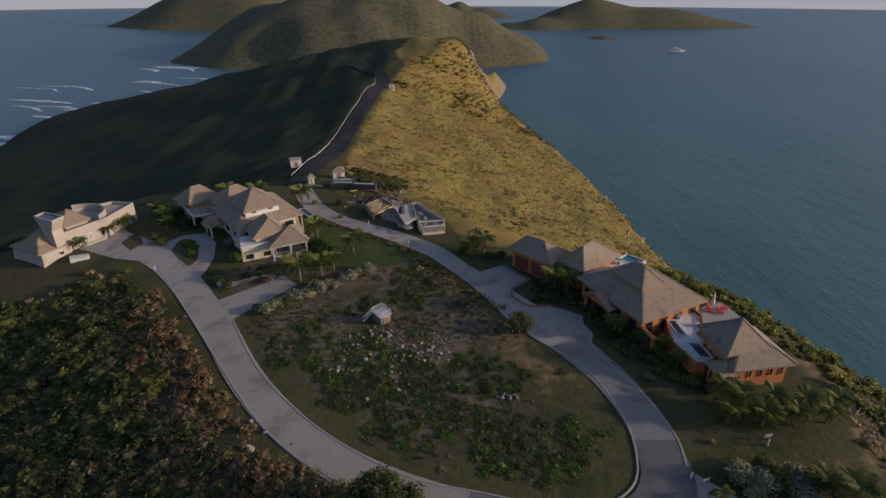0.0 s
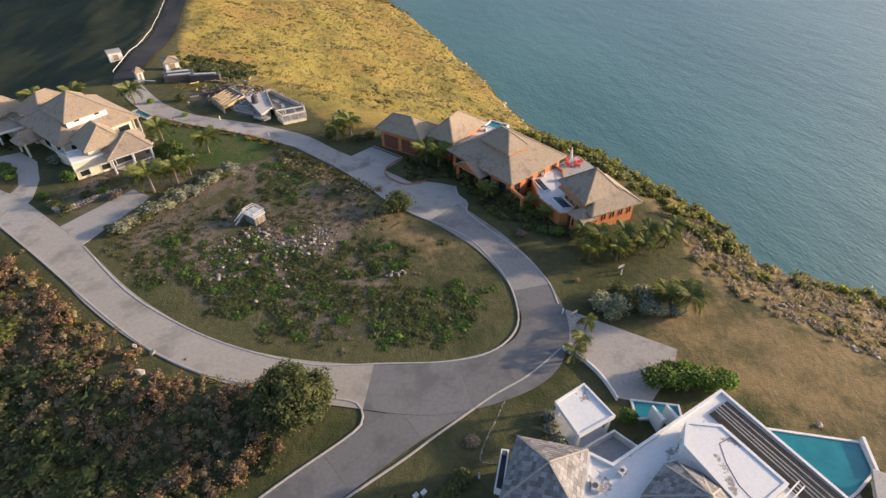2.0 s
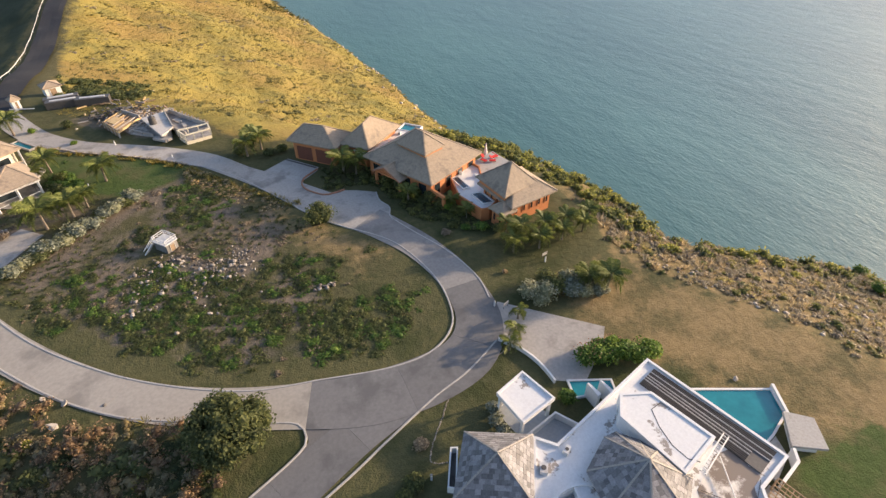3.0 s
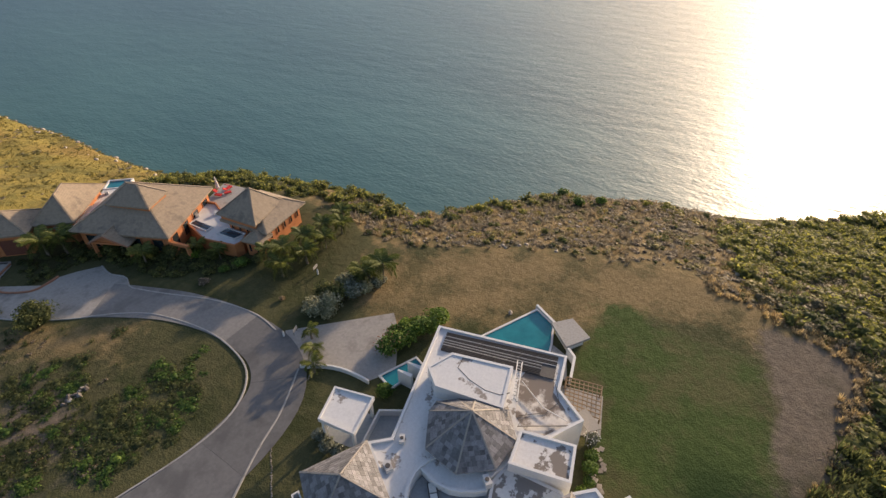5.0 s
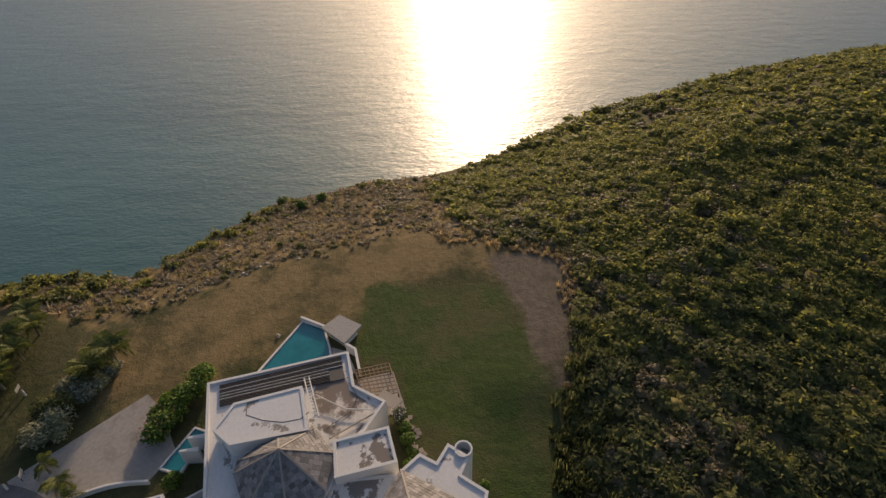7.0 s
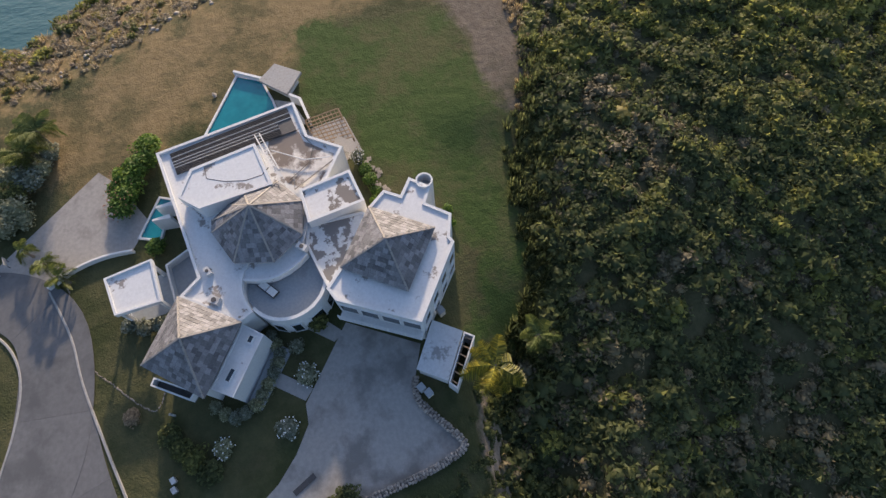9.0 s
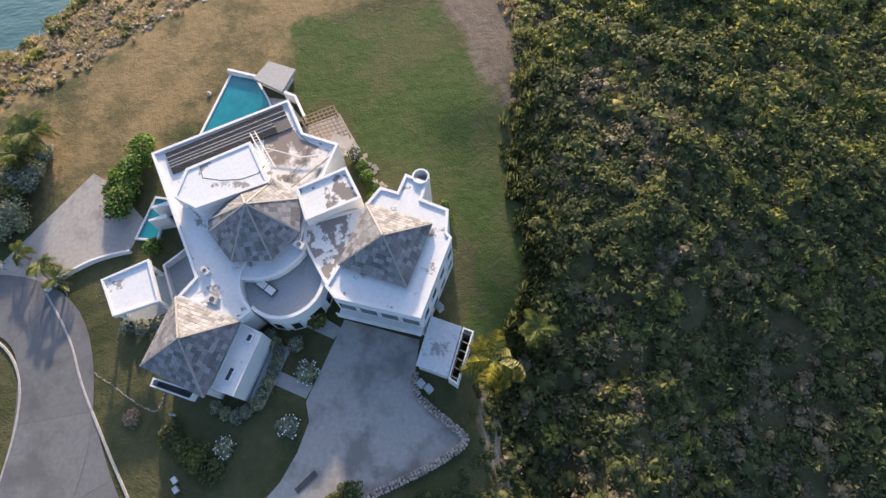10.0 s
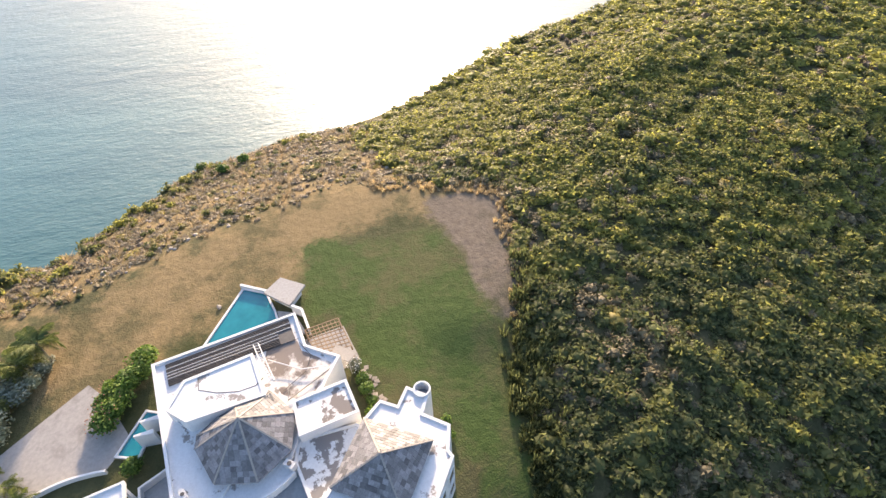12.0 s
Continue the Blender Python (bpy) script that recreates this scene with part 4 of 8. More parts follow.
for k in range(6):
    p0 = Vector((13.1, 0.7, 72.9)).lerp(Vector((16.5, 7.8, 72.9)), k / 5) + out * 0.75
    part("post", bar(p0, p0 + Vector((0, 0, 1.0)), 0.1), white_paint, rail)
for k in range(4):
    a, b = Vector((20.0, -3.5)).lerp(Vector((13.1, 0.7)), (k + 0.2) / 4), Vector((20.0, -3.5)).lerp(Vector((13.1, 0.7)), (k + 0.8) / 4)
    opening(villa, tuple(b), tuple(a), 73.4, 75.0)
    opening(villa, tuple(b), tuple(a), 70.8, 72.2)
part("turret", rim(arc((26.9, -1.9), 0.85, 0, 330, 11), 0.16, 65.5, 76.15), white_paint, villa)
part("turret_floor", block(arc((26.9, -1.9), 0.75, 0, 330, 11), 74.8, 75.0), deck_grey, villa)
# wing with the third slate roof
WING = [(13.9, 24.6), (20.0, 22.0), (16.9, 17.0), (11.1, 20.2)]
part("wall", block(WING, 69.6, 74.35, 0.04), white_paint, villa)
hip(villa, [(14.5, 25.4), (20.3, 22.3), (16.7, 16.6), (10.6, 20.0)], 74.5, (15.4, 20.9, 77), slate, tiles=(0.44, 0.5), label="grey slate hip roof")
for a, b in (((13.6, 24.0), (12.0, 21.4)), ((14.8, 24.3), (17.0, 23.4))):
    opening(villa, b, a, 70.8, 73.4)
BALCONY = [(13.6, 24.9), (12.9, 25.2), (10.9, 21.7), (11.6, 21.2)]
balcony = part("balcony", block(BALCONY, 72.2, 72.4), joint, villa)
part("parapet", rim(BALCONY, 0.14, 72.4, 73.3), white_paint, balcony)
ANNEX = [(16.9, 16.9), (15.5, 15.0), (10.4, 17.9), (11.5, 19.8)]
flat_block(ANNEX, 73.4, rim_high=0.1, label="white coated flat roof with skylights", wide=0.15)
for cx, cy, a, b in ((12.4, 18.1, 1.3, 0.6), (15.3, 16.2, 0.8, 0.6)):
    curb = part("skylight", rim(rect(cx, cy, a, b, 148), 0.1, 73.38, 73.6), white_paint, villa)
    part("pane", block(rect(cx, cy, a - 0.2, b - 0.2, 148), 73.42, 73.5), glass, curb)
part("porch_slab", block([(15.5, 14.9), (14.5, 13.5), (9.5, 16.6), (10.3, 17.8)], 69.7, 70.3), deck_grey, villa)
# the round terrace
ring = arc(TERRACE, ROUND - 0.01, 0, 345, 23)
part("round_wall", block(ring, 69.6, 72.95), white_paint, villa)
part("terrace_floor", block(shrink(ring, 0.06), 72.9, 73.02), deck_grey, villa, "smooth grey terrace floor")
bm = bmesh.new()
outer, inner = arc(TERRACE, ROUND + 0.02, 124, 328, 24), arc(TERRACE, ROUND - 0.3, 124, 328, 24)
rows = [[bm.verts.new((*a, 72.6)), bm.verts.new((*a, 73.85)), bm.verts.new((*b, 73.85)), bm.verts.new((*b, 72.6))] for a, b in zip(outer, inner)]
for a, b in zip(rows, rows[1:]):
    for k in range(4):
        bm.faces.new((a[k], b[k], b[(k + 1) % 4], a[(k + 1) % 4]))
bm.faces.new(rows[0])
bm.faces.new(rows[-1])
part("terrace_parapet", bm, white_paint, villa)
for a0, a1 in ((150, 166), (176, 190), (204, 226), (236, 256)):
    a, b = arc(TERRACE, ROUND, a0, a1, 1)
    opening(villa, a, b, 70.2, 72.2)
# pipes and ladder on the roof
bundle = part("roof_ladder", bar((36.6, 14.4, 74.9), (30.9, 12.3, 76.0), 0.12), light_metal, villa, "white metal ladder lying on the roof")
part("rail", bar((36.7, 13.9, 74.9), (31.0, 11.8, 76.0), 0.12), light_metal, bundle)
for k in range(12):
    s = (k + 0.5) / 12
    part("rung", bar(Vector((36.6, 14.4, 74.9)).lerp(Vector((30.9, 12.3, 76.0)), s), Vector((36.7, 13.9, 74.9)).lerp(Vector((31.0, 11.8, 76.0)), s), 0.06), light_metal, bundle)
part("pipe", tube([(34.6, 12.9, 74.6), (32.8, 9.6, 74.5), (32.6, 7.0, 74.5)], [0.06] * 3), white_paint, villa)
part("pipe", tube([(31.5, 10.8, 74.3), (29.6, 10.9, 74.3), (32.4, 6.6, 74.3)], [0.07] * 3), ridge_tile, villa)
part("cable", tube([(32.9, 19.2, 75.84), (31.6, 19.0, 75.83), (30.9, 17.2, 75.83), (30.6, 15.2, 75.83), (30.9, 13.6, 75.83), (31.6, 12.9, 75.9)], [0.05] * 6), dark_metal, villa, "black cable snaking over the roof")
part("cable", tube([(36.4, 9.8, 74.2), (34.5, 8.6, 74.2), (32.6, 9.2, 74.2), (30.8, 11.4, 74.2)], [0.03] * 4), dark_metal, villa)
for x, y, a, b, c, turn in ((22.3, 19.6, 0.9, 0.5, 0.5, 30), (19.3, 19.0, 1.0, 0.7, 0.5, 60), (22.9, 10.6, 1.0, 0.6, 0.8, 50), (23.0, 5.2, 0.7, 0.7, 0.35, 0)):
    unit = part("air_unit", box_at(pose(x, y, 74.12 + c / 2, 0, 0, turn), a, b, c), light_metal, villa, "small grey rooftop air unit")
    bm = bmesh.new()
    bmesh.ops.create_cone(bm, cap_ends=True, segments=12, radius1=b * 0.36, radius2=b * 0.34, depth=0.05, matrix=pose(x, y, 74.14 + c))
    part("fan_grille", bm, dark_metal, unit)
# side windows of the main block, towards the parking spur and the lawn
for i, count in ((0, 4),):
    for k in range(count):
        a, b = Vector((36.9, 24.9)).lerp(Vector((21.9, 20.6)), (k + 0.25) / count), Vector((36.9, 24.9)).lerp(Vector((21.9, 20.6)), (k + 0.75) / count)
        opening(villa, tuple(b), tuple(a), 70.8, 73.2)
for a, b in (((40.4, 11.0), (37.2, 23.6)),):
    for k in range(3):
        p0, q0 = Vector(a).lerp(Vector(b), (k + 0.2) / 3), Vector(a).lerp(Vector(b), (k + 0.8) / 3)
        opening(villa, tuple(p0), tuple(q0), 70.2, 73.0)

# lounger on the round terrace
lounger = thing("sun_lounger", (19.9, 14.4, 73.02), "dark-framed sun lounger with two white cushions on the terrace", "sun lounger")
m = pose(19.9, 14.4, 73.02, 0, 0, 43)
part("lounger_frame", box_at(m @ pose(0, 0, 0.26), 2.15, 0.85, 0.1), dark_metal, lounger)
for x in (-0.52, 0.52):
    part("cushion", box_at(m @ pose(x, 0, 0.38), 0.9, 0.66, 0.14), cushion, lounger, "white cushion")
for x in (-0.95, 0.95):
    for y in (-0.36, 0.36):
        part("leg", box_at(m @ pose(x, y, 0.11), 0.07, 0.07, 0.22), dark_metal, lounger)

# carport pavilion and its low terrace
carport = thing("pavilion", (22.4, 27, 70), "white flat-roofed garden pavilion on posts", "pavilion")
PAV = [(24.0, 29.9), (25.2, 25.4), (20.6, 24.3), (20.0, 28.6)]
part("roof", block(PAV, 73.0, 73.3, 0.03), white_paint, carport)
part("roof_top", block(shrink(PAV, 0.2), 73.3, 73.36), roof_coating, carport)
part("parapet", rim(PAV, 0.2, 73.28, 73.55), white_paint, carport)
for x, y in shrink(PAV, 0.35):
    part("post", bar((x, y, 69.9), (x, y, 73.1), 0.3), white_paint, carport)
part("floor_slab", block(shrink(PAV, 0.1), 69.8, 70.35), deck_grey, carport)
for z in (70.8, 71.2):
    part("rail", bar((*shrink(PAV, 0.3)[0], z), (*shrink(PAV, 0.3)[3], z), 0.07), white_paint, carport)
terr = thing("side_terrace", (24, 24.5, 70), "sunken blue-grey side terrace with white low walls", "terrace")
SIDE = [(25.4, 25.2), (27.0, 22.6), (22.4, 21.3), (20.8, 24.1)]
part("floor_slab", block(SIDE, 69.8, 70.4), deck_grey, terr)
part("low_wall", rim(SIDE, 0.2, 70.3, 71.3), white_paint, terr)

# pools
def pool(poly, lip, label):
    ob = thing("swimming_pool", (*poly[0], 70), label, "pool")
    part("basin", rim(poly, lip, 68.6, 70.28), white_paint, ob)
    part("floor_tiles", block(shrink(poly, lip), 68.6, 68.9), pool_tile, ob)
    part("water_surface", block(shrink(poly, lip - 0.01), 69.9, 70.14), pool_water, ob)
    return ob


pool([(49.9, 17.7), (48.4, 14.6), (45.0, 13.4), (41.2, 12.5), (38.5, 22.5), (39.0, 22.9)], 0.25, "turquoise infinity pool with white edges")
pool([(34.4, 26.6), (29.6, 28.7), (28.8, 26.2), (33.8, 25.0)], 0.22, "narrow turquoise pool beside the villa wall")
for x, y in ((31.7, 25.6), (30.2, 25.9)):
    fin = block([(x, y - 1.6), (x + 0.5, y - 1.5), (x + 0.2, y + 0.3), (x, y + 0.3)], 69.8, 72.2)
    tagged(part("garden_wall", fin, white_paint), "white tapering fin wall over the narrow pool", "wall")
deck = thing("pool_platform", (47, 12.2, 70), "square white raised concrete platform by the pool", "platform")
PLAT = [(49.4, 12.7), (47.4, 9.6), (44.4, 11.5), (47.2, 14.7)]
part("slab", block(PLAT, 71.15, 71.5, 0.03), kerb_concrete, deck)
part("base", block(shrink(PLAT, 0.5), 69.7, 71.2), white_paint, deck)
tagged(part("garden_wall", bar((44.5, 11.3, 70.6), (43.6, 10.1, 70.6), 0.3, 1.6), white_paint), "low white wall from the pool to the house", "wall")
tagged(part("garden_wall", bar((43.6, 10.1, 70.6), (40.4, 9.3, 70.6), 0.3, 1.6), white_paint), "low white wall from the pool to the house", "wall")
tagged(part("garden_wall", bar((50.1, 17.9, 70.3), (48.2, 14.4, 70.3), 0.3, 0.8), white_paint), "low white wall at the pool end", "wall")
tagged(part("pool_deck", block([(45.0, 13.3), (44.2, 11.2), (40.8, 9.8), (40.7, 12.4)], 69.8, 70.24), kerb_concrete), "pale stone pool deck", "deck")

# trellis and awning at the lawn side
trellis = thing("pergola", (38, 7, 70), "weathered wooden pergola lattice over the terrace", "pergola")
LAT = [Vector((39.7, 9.6, 72)), Vector((40.6, 5.8, 72)), Vector((36.4, 4.6, 72)), Vector((36.0, 8.4, 72))]
for k in range(9):
    s = k / 8
    part("slat", bar(LAT[0].lerp(LAT[1], s), LAT[3].lerp(LAT[2], s), 0.1, 0.12), wood, trellis)
    part("slat", bar(LAT[0].lerp(LAT[3], s) + Vector((0, 0, 0.1)), LAT[1].lerp(LAT[2], s) + Vector((0, 0, 0.1)), 0.1, 0.08), wood, trellis)
for v in LAT:
    part("post", bar((v.x, v.y, 69.9), v, 0.16), wood, trellis)
apron("terrace_paving", [(40, 10), (41, 5.5), (36, 4), (34.6, 6.4), (36, 9)], 0.05, drive_concrete, "stone paving under the pergola", None, "paving")
awning = thing("awning", (35.4, 5.6, 70), "beige cloth awning beside the pergola", "awning")
part("cloth", block([(36.6, 6.2), (35.1, 4.0), (34.0, 5.0), (35.4, 6.9)], 72.42, 72.5), ridge_tile, awning)
for p0 in ((36.4, 6.1), (35.0, 4.2), (34.2, 5.0), (35.4, 6.7)):
    part("post", bar((*p0, 69.9), (*p0, 72.45), 0.07), light_metal, awning)
for k in range(16):
    s = k / 15
    a = Vector((34.6, 3.4)).lerp(Vector((28.6, 2.0)), s) + Vector((0, 0.5 * math.sin(k)))
    tagged(part("stepping_stone", block(rect(a.x, a.y, 0.55, 0.5, 20 * k), 69.9, 70.06, 0.02), stone), "rough stepping stone in the lawn", "stepping stone", "stepping stones by the lawn")

# utility building by the garage
shed = thing("utility_building", (11, 0, 70), "low flat-roofed white utility building", "outbuilding")
UTIL = [(14.2, -0.2), (12.6, -2.8), (8.4, -0.6), (10.0, 2.0)]
part("wall", block(shrink(UTIL, 0.15), 65.0, 72.2), white_paint, shed)
part("flat_roof", block(UTIL, 72.2, 72.4, 0.03), skylit_deck, shed, "stained flat roof, white tinted blue-grey for skylight")
YARD = [(12.6, -2.9), (12.0, -3.8), (7.6, -1.3), (8.3, -0.6)]
yard = part("yard_wall", rim(YARD, 0.14, 64.0, 72.2), white_paint, shed)
for k in range(6):
    s = (k + 0.5) / 6
    a, b = Vector((12.6, -2.9, 72.0)).lerp(Vector((8.3, -0.6, 72.0)), s), Vector((12.0, -3.8, 72.0)).lerp(Vector((7.6, -1.3, 72.0)), s)
    part("slat", bar(a, b, 0.12, 0.08), wood, yard)
for k, (x, y) in enumerate(((8.6, 1.9), (8.0, 1.3), (15.4, -1.2))):
    binn = thing("waste_bin", (x, y, 70), "small grey lidded waste bin beside the driveway", "bin", "bins by the garage")
    part("body", block(rect(x, y, 0.62, 0.6, 30), ground(x, y) - 0.05, 71.0), light_metal, binn)
    part("lid", block(rect(x, y, 0.7, 0.68, 30), 71.0, 71.1, 0.02), deck_grey, binn)
drain = thing("drain_grate", (2.55, 13.25, 70.09), "dark green slotted drain cover set in the driveway", "drain cover")
part("cover", box_at(pose(2.55, 13.25, 70.09, 0, 0, -58), 2.2, 0.5, 0.06), dark_metal, drain)
for k in range(7):
    part("bar", box_at(pose(2.55, 13.25, 70.13, 0, 0, -58) @ pose(-0.9 + k * 0.3, 0, 0), 0.06, 0.44, 0.03), dark_metal, drain)

# ---- the orange house ----
orange = thing("orange_house", (32, 76, 70), "orange stucco house with brown shingle hip roofs", "house")
ROOFS = [([(12.8, 94.9), (20.0, 87.3), (24.9, 92.6), (17.8, 100.2)], 74, 76.5, (16.6, 95.2), (19.6, 92.6)), ([(21.3, 89.2), (25.5, 84.5), (34.6, 91.7), (30.4, 96.4)], 74, 77.4, (25.9, 88.5), (28.4, 91.0)),
         ([(23.8, 82.8), (30.7, 68.4), (43.7, 74.9), (36.8, 89.3)], 74, 78.6, (33.7, 79.3), None), ([(38.2, 66.4), (39.4, 57.3), (49.0, 58.8), (47.8, 67.9)], 73.6, 76.8, (43.4, 63.6), None)]
for poly, eave, top, apex, end in ROOFS:
    part("wall", block(shrink(poly, 0.8), 69.4, eave - 0.1, 0.03), orange_paint, orange)
    hip(orange, poly, eave, (*apex, top), ridge=(*end, top) if end else None, courses=0.22)
# raised upper tiers
upper = [(31.8, 73.3), (36.4, 75.3), (33.6, 82.0), (29.0, 80.0)]
part("wall", block(shrink(upper, 0.3), 75.4, 76.4), orange_paint, orange)
hip(orange, upper, 76.9, (33.1, 77.0, 79.3), ridge=(32.5, 78.6, 79.3), courses=0.22, name="upper_roof")
upper = [(38.0, 66.5), (38.9, 58.9), (46.2, 60.8), (45.3, 68.4)]
part("wall", block(shrink(upper, 0.4), 73.9, 74.8), orange_paint, orange)
hip(orange, upper, 74.9, (42.6, 63.4, 78.1), courses=0.22, name="upper_roof")
# low corner turret beside the deck
TURRET = [(36.9, 60.3), (37.7, 56.9), (40.6, 57.5), (39.9, 61.0)]
part("wall", block(shrink(TURRET, 0.45), 69.2, 72.8, 0.03), orange_paint, orange)
hip(orange, TURRET, 72.85, (39.0, 59.2, 73.9), courses=0.22, name="porch_roof")
windows_along(orange, shrink(TURRET, 0.45), 1, 2, 70.8, 72.2, 0.4, frame_material=orange_paint)
windows_along(orange, shrink(TURRET, 0.45), 0, 2, 70.8, 72.2, 0.4, frame_material=orange_paint)
# gabled entrance porch
away = Vector((0.905, 0.426, 0)) * 6.0
g0, g1, g2 = Vector((24.2, 79.1, 73.0)), Vector((25.3, 76.1, 74.75)), Vector((26.9, 73.2, 73.0))
bm = bmesh.new()
row = [[bm.verts.new(p + Vector((0, 0, h))) for p in (g0, g1, g2)] for h in (0, -0.2)]
far_row = [[bm.verts.new(p + away + Vector((0, 0, h))) for p in (g0, g1, g2)] for h in (0, -0.2)]
for k in (0, 1):
    bm.faces.new((row[0][k], row[0][k + 1], far_row[0][k + 1], far_row[0][k]))
    bm.faces.new((row[1][k], row[1][k + 1], far_row[1][k + 1], far_row[1][k]))
    bm.faces.new((row[0][k], row[0][k + 1], row[1][k + 1], row[1][k]))
for k in (0, 2):
    bm.faces.new((row[0][k], far_row[0][k], far_row[1][k], row[1][k]))
gable = part("porch_roof", bm, shingle, orange)
part("ridge_cap", bar(g1 + Vector((0, 0, 0.05)), g1 + away + Vector((0, 0, 0.05)), 0.24, 0.1), shingle, gable)
for k in range(1, 8):
    for a, b in ((g0, g1), (g1, g2)):
        p0 = a.lerp(b, k / 8) + Vector((0, 0, 0.04))
        part("course", bar(p0, p0 + away, 0.07, 0.05), shingle, gable)
for k in (0, 1):
    a, b = ((g0, g1), (g1, g2))[k]
    part("verge_board", bar(a + Vector((-0.05, -0.02, -0.12)), b + Vector((-0.05, -0.02, -0.12)), 0.1, 0.22), terracotta, gable)
bm = bmesh.new()
inner = [p + away * 0.09 - Vector((0, 0, 0.25)) for p in (g0.lerp(g1, 0.12), g1, g2.lerp(g1, 0.12))]
front, rear = [bm.verts.new(p) for p in inner], [bm.verts.new(p + away * 0.05) for p in inner]
bm.faces.new(front)
bm.faces.new(rear)
for k in range(3):
    bm.faces.new((front[k], front[(k + 1) % 3], rear[(k + 1) % 3], rear[k]))
part("gable_wall", bm, orange_paint, orange)
part("porch_beam", bar(inner[0] + Vector((0, 0, -0.1)), inner[2] + Vector((0, 0, -0.1)), 0.35, 0.3), orange_paint, orange)
for p0 in (inner[0], inner[2]):
    part("post", bar((p0.x, p0.y, 69.8), p0, 0.45), orange_paint, orange)
# orange beam on posts along the front garden
part("garden_beam", bar((30.4, 72.6, 72.5), (32.0, 66.2, 72.5), 0.4, 0.5), orange_paint, orange)
for s0 in (0.03, 0.5, 0.97):
    p0 = Vector((30.4, 72.6)).lerp(Vector((32.0, 66.2)), s0)
    part("post", bar((p0.x, p0.y, 69.6), (p0.x, p0.y, 72.3), 0.5), orange_paint, orange)
g = ccw(shrink(ROOFS[0][0], 0.8))
for s0, s1 in ((0.08, 0.46), (0.54, 0.92)):
    for i in range(4):
        a, b = Vector(g[i]), Vector(g[(i + 1) % 4])
        if abs((b - a).angle_signed(Vector((6.4, -7.2)))) < 0.3:
            opening(orange, tuple(a.lerp(b, s0)), tuple(a.lerp(b, s1)), 70.05, 72.9, garage_timber, "garage_door", orange_paint)
g = shrink(ROOFS[3][0], 0.8)
for i in range(4):
    windows_along(orange, g, i, 5, 71.6, 73.0, 0.3, frame_material=orange_paint)
g = shrink(ROOFS[2][0], 0.8)
for i in range(4):
    windows_along(orange, g, i, 4, 70.8, 73.0, 0.5, frame_material=orange_paint)
DECK = [(36.3, 73.8), (41.6, 75.8), (42.4, 73.2), (40.4, 68.0), (40.6, 62.6), (37.4, 60.7), (36.0, 60.9), (34.6, 66.2)]
part("roof_deck", block(DECK, 69.6, 71.9), orange_paint, orange)
part("deck_floor", block(shrink(DECK, 0.25), 71.88, 71.96), white_paint, orange, "white-painted roof deck")
part("deck_parapet", rim(DECK, 0.22, 71.9, 72.35), orange_paint, orange)
for quad in ([(36.0, 71.8), (37.4, 71.8), (37.6, 67.8), (36.2, 67.7)], [(36.7, 65.9), (38.6, 65.6), (39.1, 61.9), (37.1, 62.3)]):
    light = part("skylight", rim(quad, 0.16, 71.96, 72.3), white_paint, orange)
    part("pane", block(shrink(quad, 0.14), 71.96, 72.16), skylight_glass, light)
    a, b = [Vector((*quad[k], 72.2)).lerp(Vector((*quad[(k + 1) % 4], 72.2)), 0.5) for k in (0, 2)]
    part("glazing_bar", bar(a, b, 0.07, 0.08), dark_metal, light)
# small roof gear by the deck
for x, y, a, b, c in ((38.4, 73.0, 1.2, 0.5, 0.5), (37.9, 74.0, 0.7, 0.5, 0.4), (40.4, 70.6, 0.8, 0.6, 0.5), (34.0, 91.0, 0.9, 0.5, 0.6)):
    part("air_unit", box_at(pose(x, y, 71.95 + c / 2 + (0.5 if y > 80 else 0), 0, 0, 65), a, b, c), light_metal, orange, "pale rooftop air unit")
part("link_roof", block([(22.5, 90.6), (24.6, 85.2), (28.4, 83.6), (31.6, 86.0), (29, 91)], 72.6, 73.0), white_paint, orange)
part("link_roof", block([(29.6, 89.2), (34.6, 93.0), (39.5, 88.2), (36.2, 84.6)], 72.2, 72.5), white_paint, orange)
part("link_wall", block([(22.8, 90.4), (25.2, 85.6), (38.6, 85.6), (34.4, 92)], 69.4, 72.3), orange_paint, orange)
plunge = thing("plunge_pool", (37, 92.6, 72), "small blue rooftop plunge pool at the orange house", "pool")
part("basin", rim(rect(37.0, 92.6, 3.2, 4.2, 42), 0.25, 70.5, 72.6), white_paint, plunge)
part("water_surface", block(rect(37.0, 92.6, 2.75, 3.75, 42), 70.5, 72.35), pool_water, plunge)
tagged(part("sun_deck", block([(42.4, 76.6), (48.4, 79.0), (50.0, 71.0), (42.6, 69.4)], 69.0, 71.2), kerb_concrete), "pale stone sun deck behind the orange house", "deck")
for x, y, turn in ((45.0, 76.2, 20), (46.4, 75.4, 60), (47.6, 76.6, 100)):
    seat = thing("deck_chair", (x, y, 71.2), "red-cushioned deck chair on the sun deck", "chair", "red deck chairs")
    part("seat", box_at(pose(x, y, 71.5, 0, 0, turn), 0.62, 1.2, 0.18), red_cloth, seat)
    part("backrest", box_at(pose(x, y, 71.8, 40, 0, turn) @ pose(0, 0.55, 0.1), 0.62, 0.7, 0.12), red_cloth, seat)
    for dx in (-0.3, 0.3):
        for dy in (-0.6, 0.6):
            part("leg", box_at(pose(x, y, 71.3, 0, 0, turn) @ pose(dx, dy, 0), 0.08, 0.08, 0.24), light_metal, seat)
shade = thing("parasol", (46.0, 77.4, 71.2), "folded white parasol on the sun deck", "parasol")
part("pole", tube([(46.0, 77.4, 71.2), (46.0, 77.4, 73.6)], [0.05, 0.05]), light_metal, shade)
